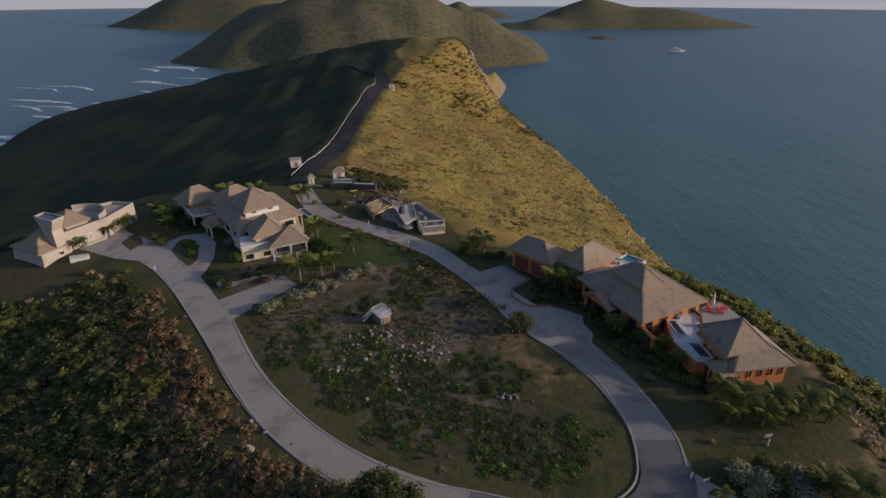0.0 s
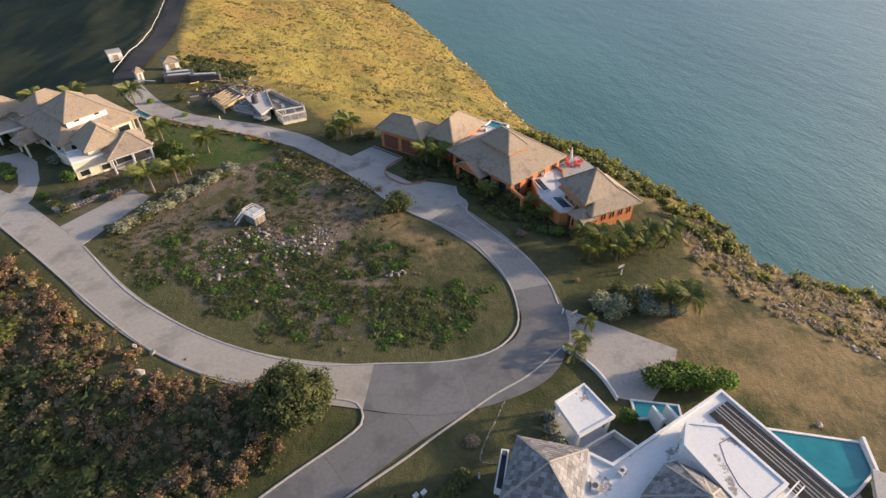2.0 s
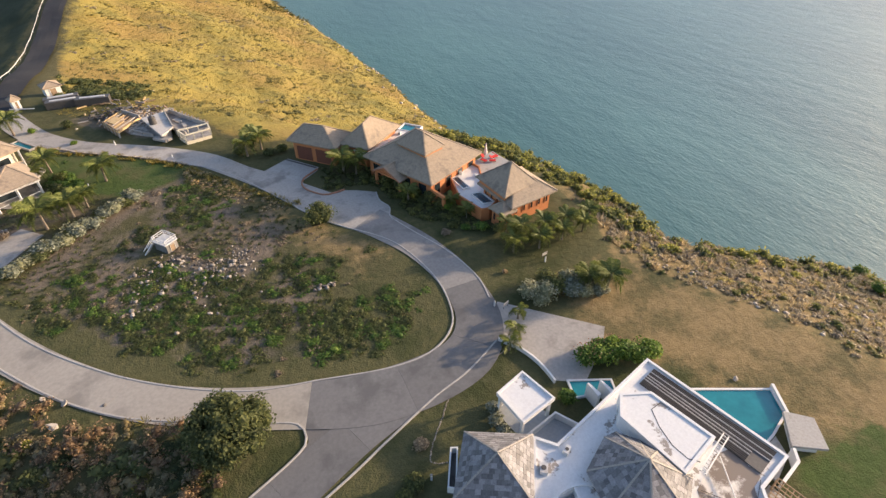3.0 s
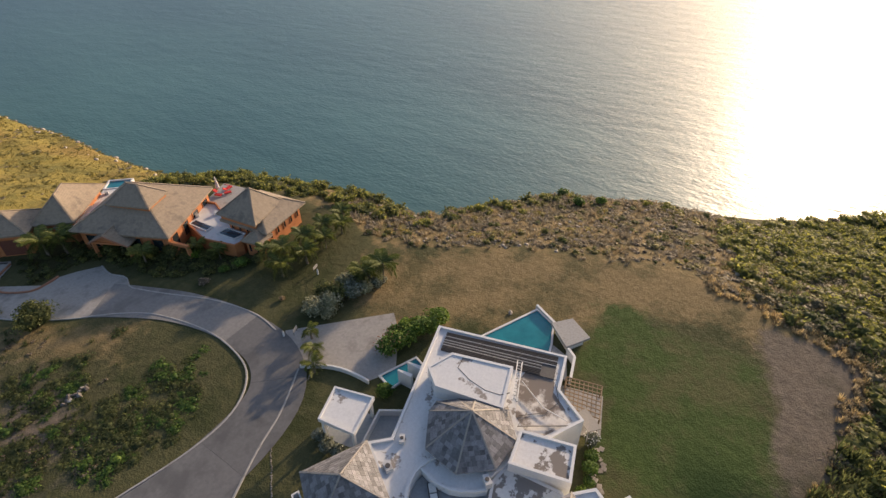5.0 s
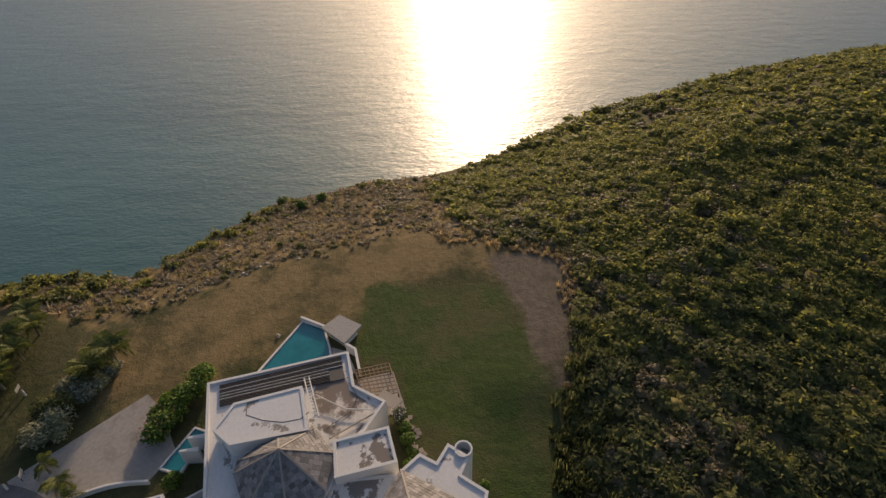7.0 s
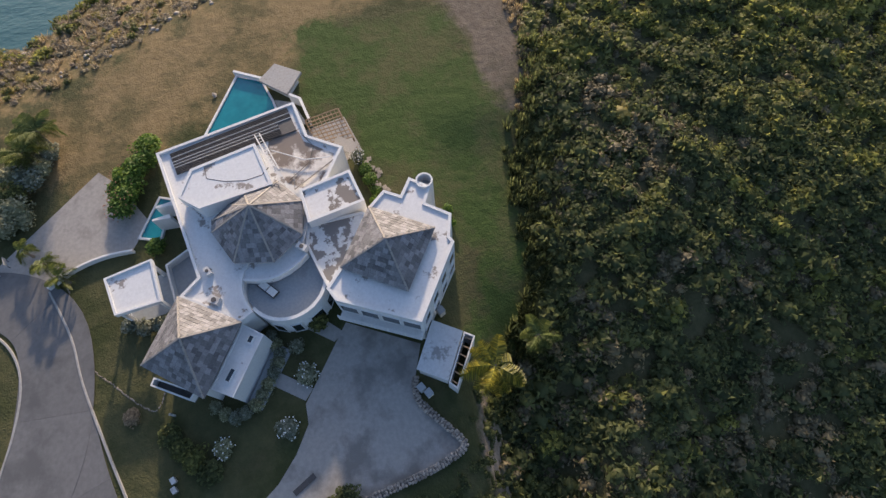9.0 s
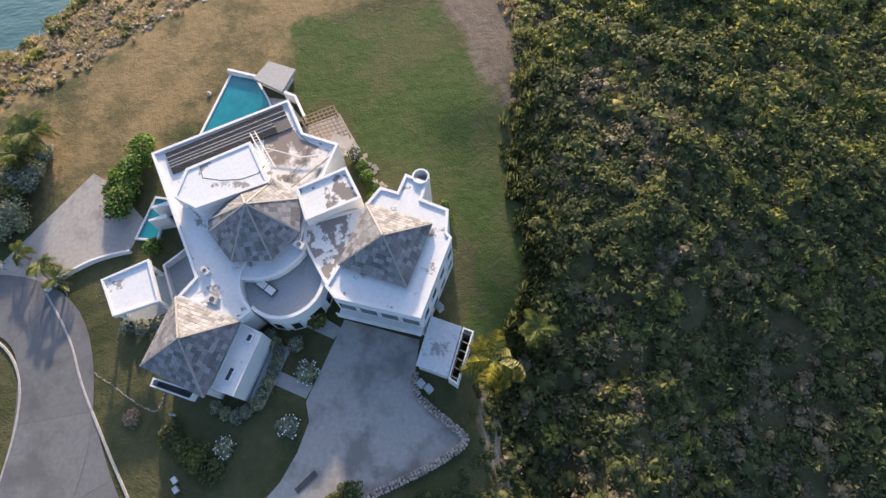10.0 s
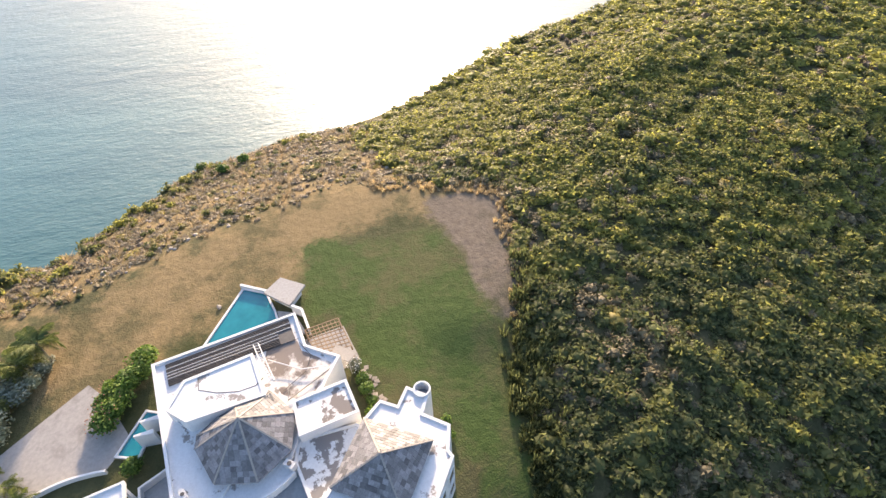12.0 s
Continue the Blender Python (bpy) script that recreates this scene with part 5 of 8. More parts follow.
part("canopy", tube([(46.0, 77.4, 72.0), (46.0, 77.4, 72.6), (46.0, 77.4, 74.2)], [0.35, 0.28, 0.05]), cushion, shade)

# ---- the cream house ----
cream = thing("cream_house", (-42, 110, 70), "cream house with brown shingle hip roofs on several levels", "house")


def wing(parent, cx, cy, a, b, turn, low, eave, top, paint, inset=0.7, ridge=0.0, name="roof"):
    poly = rect(cx, cy, a, b, turn)
    part("wall", block(shrink(poly, inset), low, eave - 0.1, 0.03), paint, parent)
    u = Vector((math.cos(radians(turn)), math.sin(radians(turn)))) * ridge
    hip(parent, poly, eave, (cx - u.x, cy - u.y, top), ridge=(cx + u.x, cy + u.y, top) if ridge else None, courses=0.22, name=name)
    return shrink(poly, inset)


def roofed(poly, low, eave, apex, paint, inset=0.8, ridge=None, name="roof"):
    """A wing on any four corners with its hipped roof."""
    part("wall", block(shrink(poly, inset), low, eave - 0.1, 0.03), paint, cream)
    hip(cream, poly, eave, apex, ridge=ridge, courses=0.22, name=name)
    return shrink(poly, inset)


low_wing = roofed([(-31.9, 112.6), (-42.6, 126.5), (-54.7, 116.4), (-44.0, 102.5)], 69.4, 74.0, (-43.0, 113.2, 79.3), cream_paint, 1.0)
CLERESTORY = [(-48.6, 114.4), (-42.7, 106.4), (-36.9, 111.3), (-42.8, 119.3)]
part("clerestory", block(CLERESTORY, 75.2, 76.9), white_paint, cream)
for i in range(4):
    windows_along(cream, CLERESTORY, i, 2, 76.2, 76.75, 0.28)
hip(cream, [(-49.2, 114.5), (-42.7, 105.6), (-36.2, 111.2), (-42.8, 119.9)], 77.0, (-42.7, 112.8, 80.3), courses=0.22, name="upper_roof")
wing(cream, -60.6, 123.4, 8.6, 7.8, 52, 68.6, 74.0, 77.0, cream_paint, 0.7, 1.2)
wing(cream, -50.2, 121.0, 9.6, 8.4, 52, 69.0, 75.0, 78.0, cream_paint, 0.7, 1.0)
front = roofed([(-38.9, 98.4), (-32.7, 102.0), (-36.6, 108.4), (-42.8, 104.8)], 69.2, 74.2, (-36.4, 102.3, 77.3), cream_paint, 0.7, (-38.0, 104.8, 77.3))
VERANDA = [(-34.9, 96.0), (-28.0, 99.9), (-31.4, 108.3), (-38.5, 104.2)]
hip(cream, VERANDA, 73.3, (-32.4, 102.9, 75.4), courses=0.22, name="veranda_roof")
part("fascia", rim(VERANDA, 0.12, 73.0, 73.32), white_paint, cream)
part("link_roof", block([(-56, 118), (-52, 113), (-46, 117), (-50, 123)], 73.4, 73.8), shingle, cream)
part("link_wall", block([(-55.6, 117.8), (-52, 113.6), (-46.4, 117), (-50, 122.4)], 69.2, 73.5), cream_paint, cream)
part("link_roof", block([(-63.0, 120.6), (-59.4, 122.6), (-53.6, 115.2), (-57.4, 113.0)], 73.0, 73.3, 0.02), shingle, cream)
part("fascia", bar((-63.1, 120.5, 73.15), (-57.4, 112.9, 73.15), 0.2, 0.4), white_paint, cream)
part("fascia", bar((-57.4, 112.9, 73.15), (-53.5, 115.2, 73.15), 0.2, 0.4), white_paint, cream)
for x, y in ((-62.4, 119.8), (-60.2, 116.8), (-57.8, 113.7)):
    part("post", bar((x, y, 69.4), (x, y, 73.0), 0.3), white_paint, cream)
part("link_wall", block([(-60.4, 121.4), (-58.6, 122.2), (-54.2, 116.4), (-56.0, 115.6)], 69.2, 73.1), cream_paint, cream)
hip(cream, rect(-51.6, 110.8, 5.2, 4.0, 40), 72.6, (-52.6, 110.0, 74.3), ridge=(-50.4, 111.8, 74.3), courses=0.22, name="porch_roof")
for x, y in ((-53.9, 110.9), (-51.6, 108.0)):
    part("post", bar((x, y, 69.8), (x, y, 72.6), 0.3), cream_paint, cream)
BOX = [(-40.8, 96.4), (-35.2, 99.2), (-37.4, 103.8), (-42.8, 101.2)]
part("wall", block(BOX, 68.6, 73.0, 0.03), cream_paint, cream)
part("flat_roof", block(shrink(BOX, 0.25), 72.96, 73.06), roof_coating, cream)
part("parapet", rim(BOX, 0.25, 72.9, 73.4), white_paint, cream)
for s0, s1 in ((0.1, 0.36), (0.66, 0.9)):
    p0, q0 = Vector((-40.8, 96.4)).lerp(Vector((-35.2, 99.2)), s0), Vector((-40.8, 96.4)).lerp(Vector((-35.2, 99.2)), s1)
    opening(cream, tuple(p0), tuple(q0), 70.4, 71.5, frame_material=cream_paint)
SMALL_DECK = [(-45.6, 104.4), (-43.0, 101.8), (-40.8, 103.8), (-43.2, 106.6)]
part("wall", block(SMALL_DECK, 69.0, 71.9), cream_paint, cream)
part("flat_roof", block(shrink(SMALL_DECK, 0.2), 71.9, 71.98), roof_coating, cream)
part("parapet", rim(SMALL_DECK, 0.2, 71.8, 72.3), white_paint, cream)
part("veranda_floor", block([(-35.4, 98.6), (-33.0, 97.4), (-28.6, 100.4), (-31.6, 107.6), (-36.8, 103.6)], 68.6, 70.2), drive_concrete, cream)
part("terrace_wall", block([(-34.9, 95.4), (-31.6, 95.2), (-28.4, 99.6), (-33.0, 97.6), (-35.2, 98.4)], 68.4, 69.6), drive_concrete, cream, "plain grey terrace block below the veranda")
for x, y in ((-34.5, 96.7), (-31.4, 98.4), (-28.6, 100.3), (-30.0, 104.0), (-31.5, 107.4)):
    part("column", bar((x, y, 69.4), (x, y, 73.1), 0.28), white_paint, cream)
for a, b in (((-34.5, 96.7), (-31.4, 98.4)), ((-31.4, 98.4), (-28.6, 100.3)), ((-28.6, 100.3), (-30.0, 104.0))):
    part("rail", bar((*a, 71.0), (*b, 71.0), 0.08), white_paint, cream)
opening(cream, (-35.0, 99.9), (-32.2, 101.6), 70.3, 72.8, frame_material=white_paint)
part("veranda_floor", block([(-36.0, 104.6), (-31.0, 112.4), (-29.2, 109.8), (-31.0, 105.0)], 69.0, 70.3), drive_concrete, cream)
for x, y in ((-32.4, 112.4), (-36.0, 107.8)):
    part("column", bar((x, y, 70.2), (x, y, 73.9), 0.25), white_paint, cream)
for x, y, turn in ((-30.6, 110.4, 30), (-31.6, 108.6, 80), (-29.8, 102.6, 120)):
    table = thing("terrace_table", (x, y, 70.3), "small dark outdoor table on the veranda", "table", "outdoor furniture at the cream house")
    part("tabletop", box_at(pose(x, y, 71.0, 0, 0, turn), 1.1, 0.9, 0.06), dark_metal, table)
    for dx in (-0.45, 0.45):
        for dy in (-0.35, 0.35):
            part("leg", box_at(pose(x, y, 70.64, 0, 0, turn) @ pose(dx, dy, 0), 0.06, 0.06, 0.7), dark_metal, table)
for i in range(4):
    windows_along(cream, low_wing, i, 3, 70.9, 73.0, 0.5)
cpool = thing("swimming_pool", (-34, 122.6, 70), "dark blue pool behind the cream house", "pool")
part("basin", rim([(-36.6, 124.6), (-32.8, 119.8), (-31.5, 120.8), (-35.2, 125.6)], 0.25, 69.2, 70.4), kerb_concrete, cpool)
part("water_surface", block(shrink([(-36.6, 124.6), (-32.8, 119.8), (-31.5, 120.8), (-35.2, 125.6)], 0.24), 69.2, 70.2), pool_water, cpool)

# ---- the white house on the slope ----
wh = thing("white_house", (-80, 106, 70), "white villa with brown shingle roofs and a flaring square tower", "house")
FACADE = [(-79.5, 100.9), (-75.2, 109.5), (-74.0, 118.8), (-79.5, 119.8), (-86.5, 113.5), (-86.0, 104.0)]
part("wall", block(FACADE, 64.5, 73.7, 0.03), dimmed_plaster, wh)
part("parapet", rim(FACADE, 0.28, 73.6, 74.4), dimmed_plaster, wh)
part("flat_roof", block(shrink(FACADE, 0.28), 73.6, 73.75), shell_concrete, wh)
# lower storey with splayed walls, a skirt roof and the roof round the tower
part("lower_storey", block([(-91.5, 99.6), (-80.3, 93.8), (-77.6, 100.2), (-84, 105)], 63.5, 71.8, top=[(-89.6, 99.6), (-81.3, 96.1), (-79.0, 101.4), (-84, 105)]), dimmed_plaster, wh, "splayed white walls of the lower storey")
hip(wh, [(-90.6, 99.9), (-81.5, 95.6), (-78.6, 101.5), (-85.0, 105.4)], 71.9, (-84.2, 100.6, 74.4), courses=0.22, name="skirt_roof")
EAVE = [(-87.4, 100.2), (-82.8, 97.7), (-80.3, 102.4), (-85.0, 104.7)]
part("eave_trim", block(EAVE, 72.85, 73.15, 0.02), dimmed_plaster, wh)
hip(wh, shrink(EAVE, 0.08), 73.16, (-83.8, 101.2, 75.6), courses=0.22)
# tower: narrow waist, flaring top with a dark glazed roof
HEAD = [(-84.1, 100.9), (-83.5, 103.3), (-77.9, 101.1), (-78.6, 98.3)]
WAIST = [(-83.0, 100.4), (-82.5, 102.7), (-79.2, 101.3), (-79.8, 98.9)]
part("tower", block(WAIST, 72.0, 75.6), dimmed_plaster, wh)
part("tower_head", block(WAIST, 75.6, 78.0, top=HEAD), dimmed_plaster, wh)
part("parapet", rim(HEAD, 0.24, 77.95, 78.3), dimmed_plaster, wh)
part("tower_glazing", block(shrink(HEAD, 0.3), 77.9, 78.06), glass, wh, "dark glazed top of the tower")
for s0, z in ((0.34, 76.2), (0.46, 75.7)):
    p0, q0 = Vector((-83.0, 100.4)).lerp(Vector((-79.8, 98.9)), s0), Vector((-83.0, 100.4)).lerp(Vector((-79.8, 98.9)), s0 + 0.16)
    opening(wh, tuple(p0 + Vector((-0.1, -0.25))), tuple(q0 + Vector((-0.1, -0.25))), z - 0.5, z + 0.35)
hip(wh, [(-80.6, 103.4), (-77.9, 108.4), (-83.4, 112.2), (-87.6, 107.6)], 74.6, (-82.3, 108.0, 77.0), courses=0.22)
part("wall", block([(-80.8, 104.2), (-78.6, 108.2), (-83.4, 111.4), (-86.8, 107.6)], 73.7, 74.62), dimmed_plaster, wh)
bm = bmesh.new()
outer, inner = arc((-82.4, 109.8), 6.2, -8, 126, 18), arc((-82.4, 109.8), 5.92, -8, 126, 18)
rows = [[bm.verts.new((*a, 73.6)), bm.verts.new((*a, 75.3)), bm.verts.new((*b, 75.3)), bm.verts.new((*b, 73.6))] for a, b in zip(outer, inner)]
for a, b in zip(rows, rows[1:]):
    for k in range(4):
        bm.faces.new((a[k], b[k], b[(k + 1) % 4], a[(k + 1) % 4]))
for end in (rows[0], rows[-1]):
    bm.faces.new(end)
bmesh.ops.recalc_face_normals(bm, faces=bm.faces)
part("curved_wall", bm, dimmed_plaster, wh)
east_a, east_b = Vector((-75.2, 109.5)), Vector((-74.0, 118.8))
for s0, s1, z0, z1, m in ((0.12, 0.40, 71.4, 73.2, wood), (0.48, 0.76, 71.4, 73.2, wood), (0.70, 0.96, 69.9, 71.2, pool_tile)):
    opening(wh, tuple(east_a.lerp(east_b, s0)), tuple(east_a.lerp(east_b, s1)), z0, z1, m, "garage_door")
for k in range(3):
    a, b = Vector((-79.0, 101.9)).lerp(east_a, (k + 0.3) / 3), Vector((-79.0, 101.9)).lerp(east_a, (k + 0.62) / 3)
    opening(wh, tuple(a), tuple(b), 70.8, 72.4, dimmed_plaster if k == 1 else None)
p0, q0 = Vector((-81.3, 96.1)).lerp(Vector((-79.0, 101.4)), 0.55), Vector((-81.3, 96.1)).lerp(Vector((-79.0, 101.4)), 0.72)
opening(wh, tuple(p0 + Vector((0.25, -0.1))), tuple(q0 + Vector((0.25, -0.1))), 69.6, 71.0)
for s0 in (0.35, 0.50):
    p0, q0 = Vector((-91.0, 99.5)).lerp(Vector((-80.6, 94.5)), s0), Vector((-91.0, 99.5)).lerp(Vector((-80.6, 94.5)), s0 + 0.06)
    opening(wh, tuple(p0), tuple(q0), 66.2, 67.0)
tagged(part("garden_wall", block([(-77.2, 98.0), (-73.9, 99.2), (-73.1, 97.9), (-76.2, 96.4)], 67.5, 70.6, 0.03), white_paint), "white flat-topped store by the forecourt", "wall")
tagged(part("garden_wall", bar((-77.7, 103.2, 70.1), (-75.0, 107.8, 70.1), 0.25, 0.7), dimmed_plaster), "low white wall before the house front", "wall")

# ---- the building site ----
site = thing("building_site", (-8, 118, 70), "unfinished concrete house shell with bare slabs and timber formwork", "house")
TOP = [(-12.2, 122.5), (-7.7, 124.3), (-6.4, 115.1), (-8.7, 111.9)]
part("foundation", block(shrink(TOP, 0.5), 66.5, 71.6), shell_concrete, site)
part("slab", block(TOP, 71.6, 71.85, 0.02), bare_slab, site, "pale bare concrete roof slab")
TROUGH = [(-7.6, 124.2), (-6.4, 124.6), (0.3, 113.9), (-4.1, 112.0), (-6.3, 115.4)]
part("foundation", block(shrink(TROUGH, 0.1), 66.0, 70.9), shell_concrete, site)
part("floor_slab", block(TROUGH, 70.9, 71.1), concrete, site, "dusty recessed concrete floor")
for (x0, y0), (x1, y1), high in (((-7.6, 124.2), (-6.4, 124.6), 1.2), ((-6.4, 124.5), (0.2, 114.0), 0.9), ((-4.2, 112.2), (-6.2, 115.3), 0.6), ((-7.5, 124.0), (-6.35, 115.5), 1.1)):
    part("wall", bar((x0, y0, 71.1 + high / 2), (x1, y1, 71.1 + high / 2), 0.22, high), shell_concrete, site)
for k in range(13):
    v = Vector((-6.2, 124.6, 71.9)).lerp(Vector((0.4, 113.8, 71.9)), k / 12)
    part("column", bar(v, v + Vector((0, 0, random.uniform(0.15, 0.6))), 0.24), shell_concrete, site)
    if k % 2:
        part("prop", bar(v + Vector((0.5, 0.2, -2.5)), v + Vector((0.25, 0.1, 0.5)), 0.09), wood, site)
for x, y, a, b, turn in ((-5.4, 119.6, 2.2, 0.9, 120), (-4.2, 116.6, 1.8, 0.7, 100), (-2.2, 115.2, 1.2, 0.8, 30)):
    part("timber", box_at(pose(x, y, 71.25, 0, 0, turn), a, b, 0.3), shell_concrete, site)
FRONT = [(-5.7, 112.6), (0.2, 113.4), (0.4, 110.7), (-4.5, 109.6)]
part("lower_storey", block(FRONT, 65.6, 70.6, 0.02), cream_paint, site, "cream rendered lower storey")
part("slab", block(FRONT, 70.6, 70.8), shell_concrete, site)
for a, b in zip(FRONT, FRONT[1:] + FRONT[:1]):
    a, b = Vector((*a, 70.8)), Vector((*b, 70.8))
    for s in (0, 0.33, 0.67):
        v = a.lerp(b, s)
        part("column", bar(v, v + Vector((0, 0, 1.15)), 0.24), cream_paint, site)
    part("beam", bar(a + Vector((0, 0, 1.25)), b + Vector((0, 0, 1.25)), 0.24, 0.22), cream_paint, site)
for s in (0.12, 0.42, 0.72):
    a, b = Vector((-4.5, 109.6)).lerp(Vector((0.4, 110.7)), s), Vector((-4.5, 109.6)).lerp(Vector((0.4, 110.7)), s + 0.18)
    opening(site, tuple(a), tuple(b), 68.4, 70.0, dark_metal, frame_material=cream_paint)
# timber roof frame over the unfinished rooms
RAFT = [Vector((-19.6, 125.2, 71.3)), Vector((-15.9, 130.4, 71.3)), Vector((-12.4, 124.8, 71.3)), Vector((-16.7, 118.8, 71.3))]
for k in range(13):
    s = k / 12
    part("joist", bar(RAFT[0].lerp(RAFT[3], s), RAFT[1].lerp(RAFT[2], s).lerp(RAFT[0].lerp(RAFT[3], s), (0, 0.35, 0.1, 0.5, 0.2)[k % 5]), 0.12, 0.2), (fresh_wood, wood, shell_concrete, wood)[k % 4], site)
for a, b in ((0, 3), (1, 2), (0, 1), (3, 2)):
    part("beam", bar(RAFT[a] - Vector((0, 0, 0.2)), RAFT[b] - Vector((0, 0, 0.2)), 0.22, 0.25), fresh_wood, site)
part("formwork", block([(-18.9, 125.0), (-17.4, 127.2), (-15.9, 125.0), (-17.4, 122.8)], 71.42, 71.46), fresh_wood, site, "fresh yellow plywood formwork")
for a, b, n in ((0, 3, 5), (1, 2, 5)):
    for k in range(n):
        v = RAFT[a].lerp(RAFT[b], k / (n - 1))
        part("column", bar((v.x, v.y, 69.4), (v.x, v.y, 71.1 + 0.5 * (k % 2)), 0.3), shell_concrete, site)
part("wall", bar((-19.4, 125.0, 70.8), (-16.8, 119.2, 70.8), 0.22, 1.6), wood, site)
part("wall", bar((-16.0, 130.0, 70.8), (-12.6, 125.0, 70.8), 0.22, 1.8), shell_concrete, site)
PIT = [(-16.4, 122.6), (-12.6, 124.4), (-9.0, 118.4), (-8.4, 114.4), (-14.8, 119.6)]
part("pit_floor", block(PIT, 69.6, 70.12), shell_concrete, site, "grey floor of the unfinished room")
for (x0, y0), (x1, y1) in (((-16.2, 122.4), (-10.4, 116.4)), ((-14.8, 119.8), (-12.0, 123.8)), ((-12.6, 118.2), (-9.4, 119.4)), ((-14.6, 121.6), (-9.2, 117.4))):
    part("ground_beam", bar((x0, y0, 70.4), (x1, y1, 70.4), 0.3, 0.6), shell_concrete, site)
part("sloping_slab", block([(-10.6, 113.8), (-8.7, 114.8), (-6.9, 112.6), (-8.3, 111.6)], 70.4, 70.9), shell_concrete, site)
tank = thing("water_tank", (-9.9, 118.6, 71.85), "black plastic water tank on the unfinished slab", "water tank")
bm = bmesh.new()
bmesh.ops.create_cone(bm, cap_ends=True, segments=16, radius1=0.75, radius2=0.68, depth=1.5, matrix=pose(-9.9, 118.6, 72.6))
part("body", bm, dark_metal, tank)
bm = bmesh.new()
bmesh.ops.create_cone(bm, cap_ends=True, segments=12, radius1=0.4, radius2=0.2, depth=0.25, matrix=pose(-9.9, 118.6, 73.45))
part("lid", bm, dark_metal, tank)
for k in range(70):
    x, y = random.uniform(-24, -11), random.uniform(130, 140)
    x, y = (x, y) if k < 40 else (random.uniform(-16, -9), random.uniform(125, 131))
    z = ground(x, y)
    tagged(part("timber", bar((x, y, z + 0.2), (x + random.uniform(-2, 2), y + random.uniform(-1.5, 1.5), z + 0.35), 0.25, 0.2), fresh_wood if k % 3 == 0 else (wood if k % 3 == 1 else concrete)),
           "loose building timber on the ground", "timber", "loose timber at the building site")
r = np.random.RandomState(91)
for label, material, count, spread in (("broken concrete and block rubble at the building site", shell_concrete, 260, (-13.5, 126.5, 4.6, 3.4)), ("scraps of weathered timber at the building site", wood, 200, (-14.5, 127.5, 4.6, 3.2)), ("pale offcuts and sacks at the building site", bare_slab, 110, (-12.5, 124.0, 4.2, 3.6)), ("dark scrap metal and sheeting at the building site", dark_metal, 130, (-17.5, 132.0, 3.6, 2.6))):
    bm = bmesh.new()
    for k in range(count):
        x, y = r.normal(spread[0], spread[2] * 0.6), r.normal(spread[1], spread[3] * 0.6)
        long = r.uniform(0.6, 2.4) if "timber" in label else r.uniform(0.25, 0.9)
        m = Matrix.Translation((x, y, ground(x, y) + r.uniform(0.1, 0.75))) @ Euler((r.uniform(-0.3, 0.3), r.uniform(-0.25, 0.25), r.uniform(0, 6.3))).to_matrix().to_4x4()
        box_at(m, long, r.uniform(0.12, 0.45), r.uniform(0.08, 0.35), bm)
    tagged(part("rubble", bm, material), label, "rubble", kind="stuff")
for x, y, turn, c in ((-28.0, 141.6, 0, dark_metal), (-22.0, 140.4, -8, dark_metal), (-28.6, 144.0, 3, dark_metal)):
    z = ground(x, y)
    box = thing("site_container", (x, y, z), "long dark storage container at the building site", "container", "containers at the building site")
    part("body", box_at(pose(x, y, z + 0.8, 0, 0, turn), 7.0, 2.0, 1.7), c, box)
    part("roof_panel", box_at(pose(x, y, z + 1.72, 0, 0, turn), 5.2, 0.7, 0.12), light_metal, box)

# ---- the hut, kiosks, gate and other small buildings ----
hut = thing("lookout_hut", (-10, 74.3, 70), "small concrete hut with a railed flat roof", "hut")
HUT = rect(-10.3, 75.2, 2.5, 2.0, -51)
part("wall", block(HUT, 69.7, 71.4, 0.03), concrete, hut)
part("flat_roof", block(rect(-10.3, 75.2, 2.8, 2.3, -51), 71.4, 71.56, 0.02), light_metal, hut, "pale flat roof with a worn coating")
side = ccw(HUT)
for i in range(4):
    mid = (Vector(side[i]) + Vector(side[(i + 1) % 4])) / 2 - Vector((-10.3, 75.2))
    if mid.x > 0.3 and mid.y < 0.3:
        p0, q0 = on_wall(HUT, i, 0.3, 0.72)
        opening(hut, p0, q0, 69.95, 71.2, wood, "door", shell_concrete)
hr = rect(-10.3, 75.2, 2.6, 2.1, -51)
for k in range(4):
    a, b = Vector((*hr[k], 71.56)), Vector((*hr[(k + 1) % 4], 71.56))
    for s0 in (0, 0.5):
        v = a.lerp(b, s0)
        part("post", bar(v, v + Vector((0, 0, 0.75)), 0.07), white_paint, hut)
    for z in (0.38, 0.72):
        part("rail", bar(a + Vector((0, 0, z)), b + Vector((0, 0, z)), 0.07), white_paint, hut)
for dy in (0.0, 0.8):
    part("stair_string", bar((-13.4 + dy * 0.6, 74.4 + dy * 0.8, 70.2), (-12.0 + dy * 0.6, 75.2 + dy * 0.8, 71.5), 0.12), white_paint, hut)
    part("rail", bar((-13.4 + dy * 0.6, 74.4 + dy * 0.8, 70.9), (-12.0 + dy * 0.6, 75.2 + dy * 0.8, 72.2), 0.07), white_paint, hut)
for k in range(6):
    v = Vector((-13.4, 74.4, 70.2)).lerp(Vector((-12.0, 75.2, 71.5)), (k + 0.5) / 6)
    part("tread", bar(v, v + Vector((0.48, 0.64, 0)), 0.28, 0.05), shell_concrete, hut)


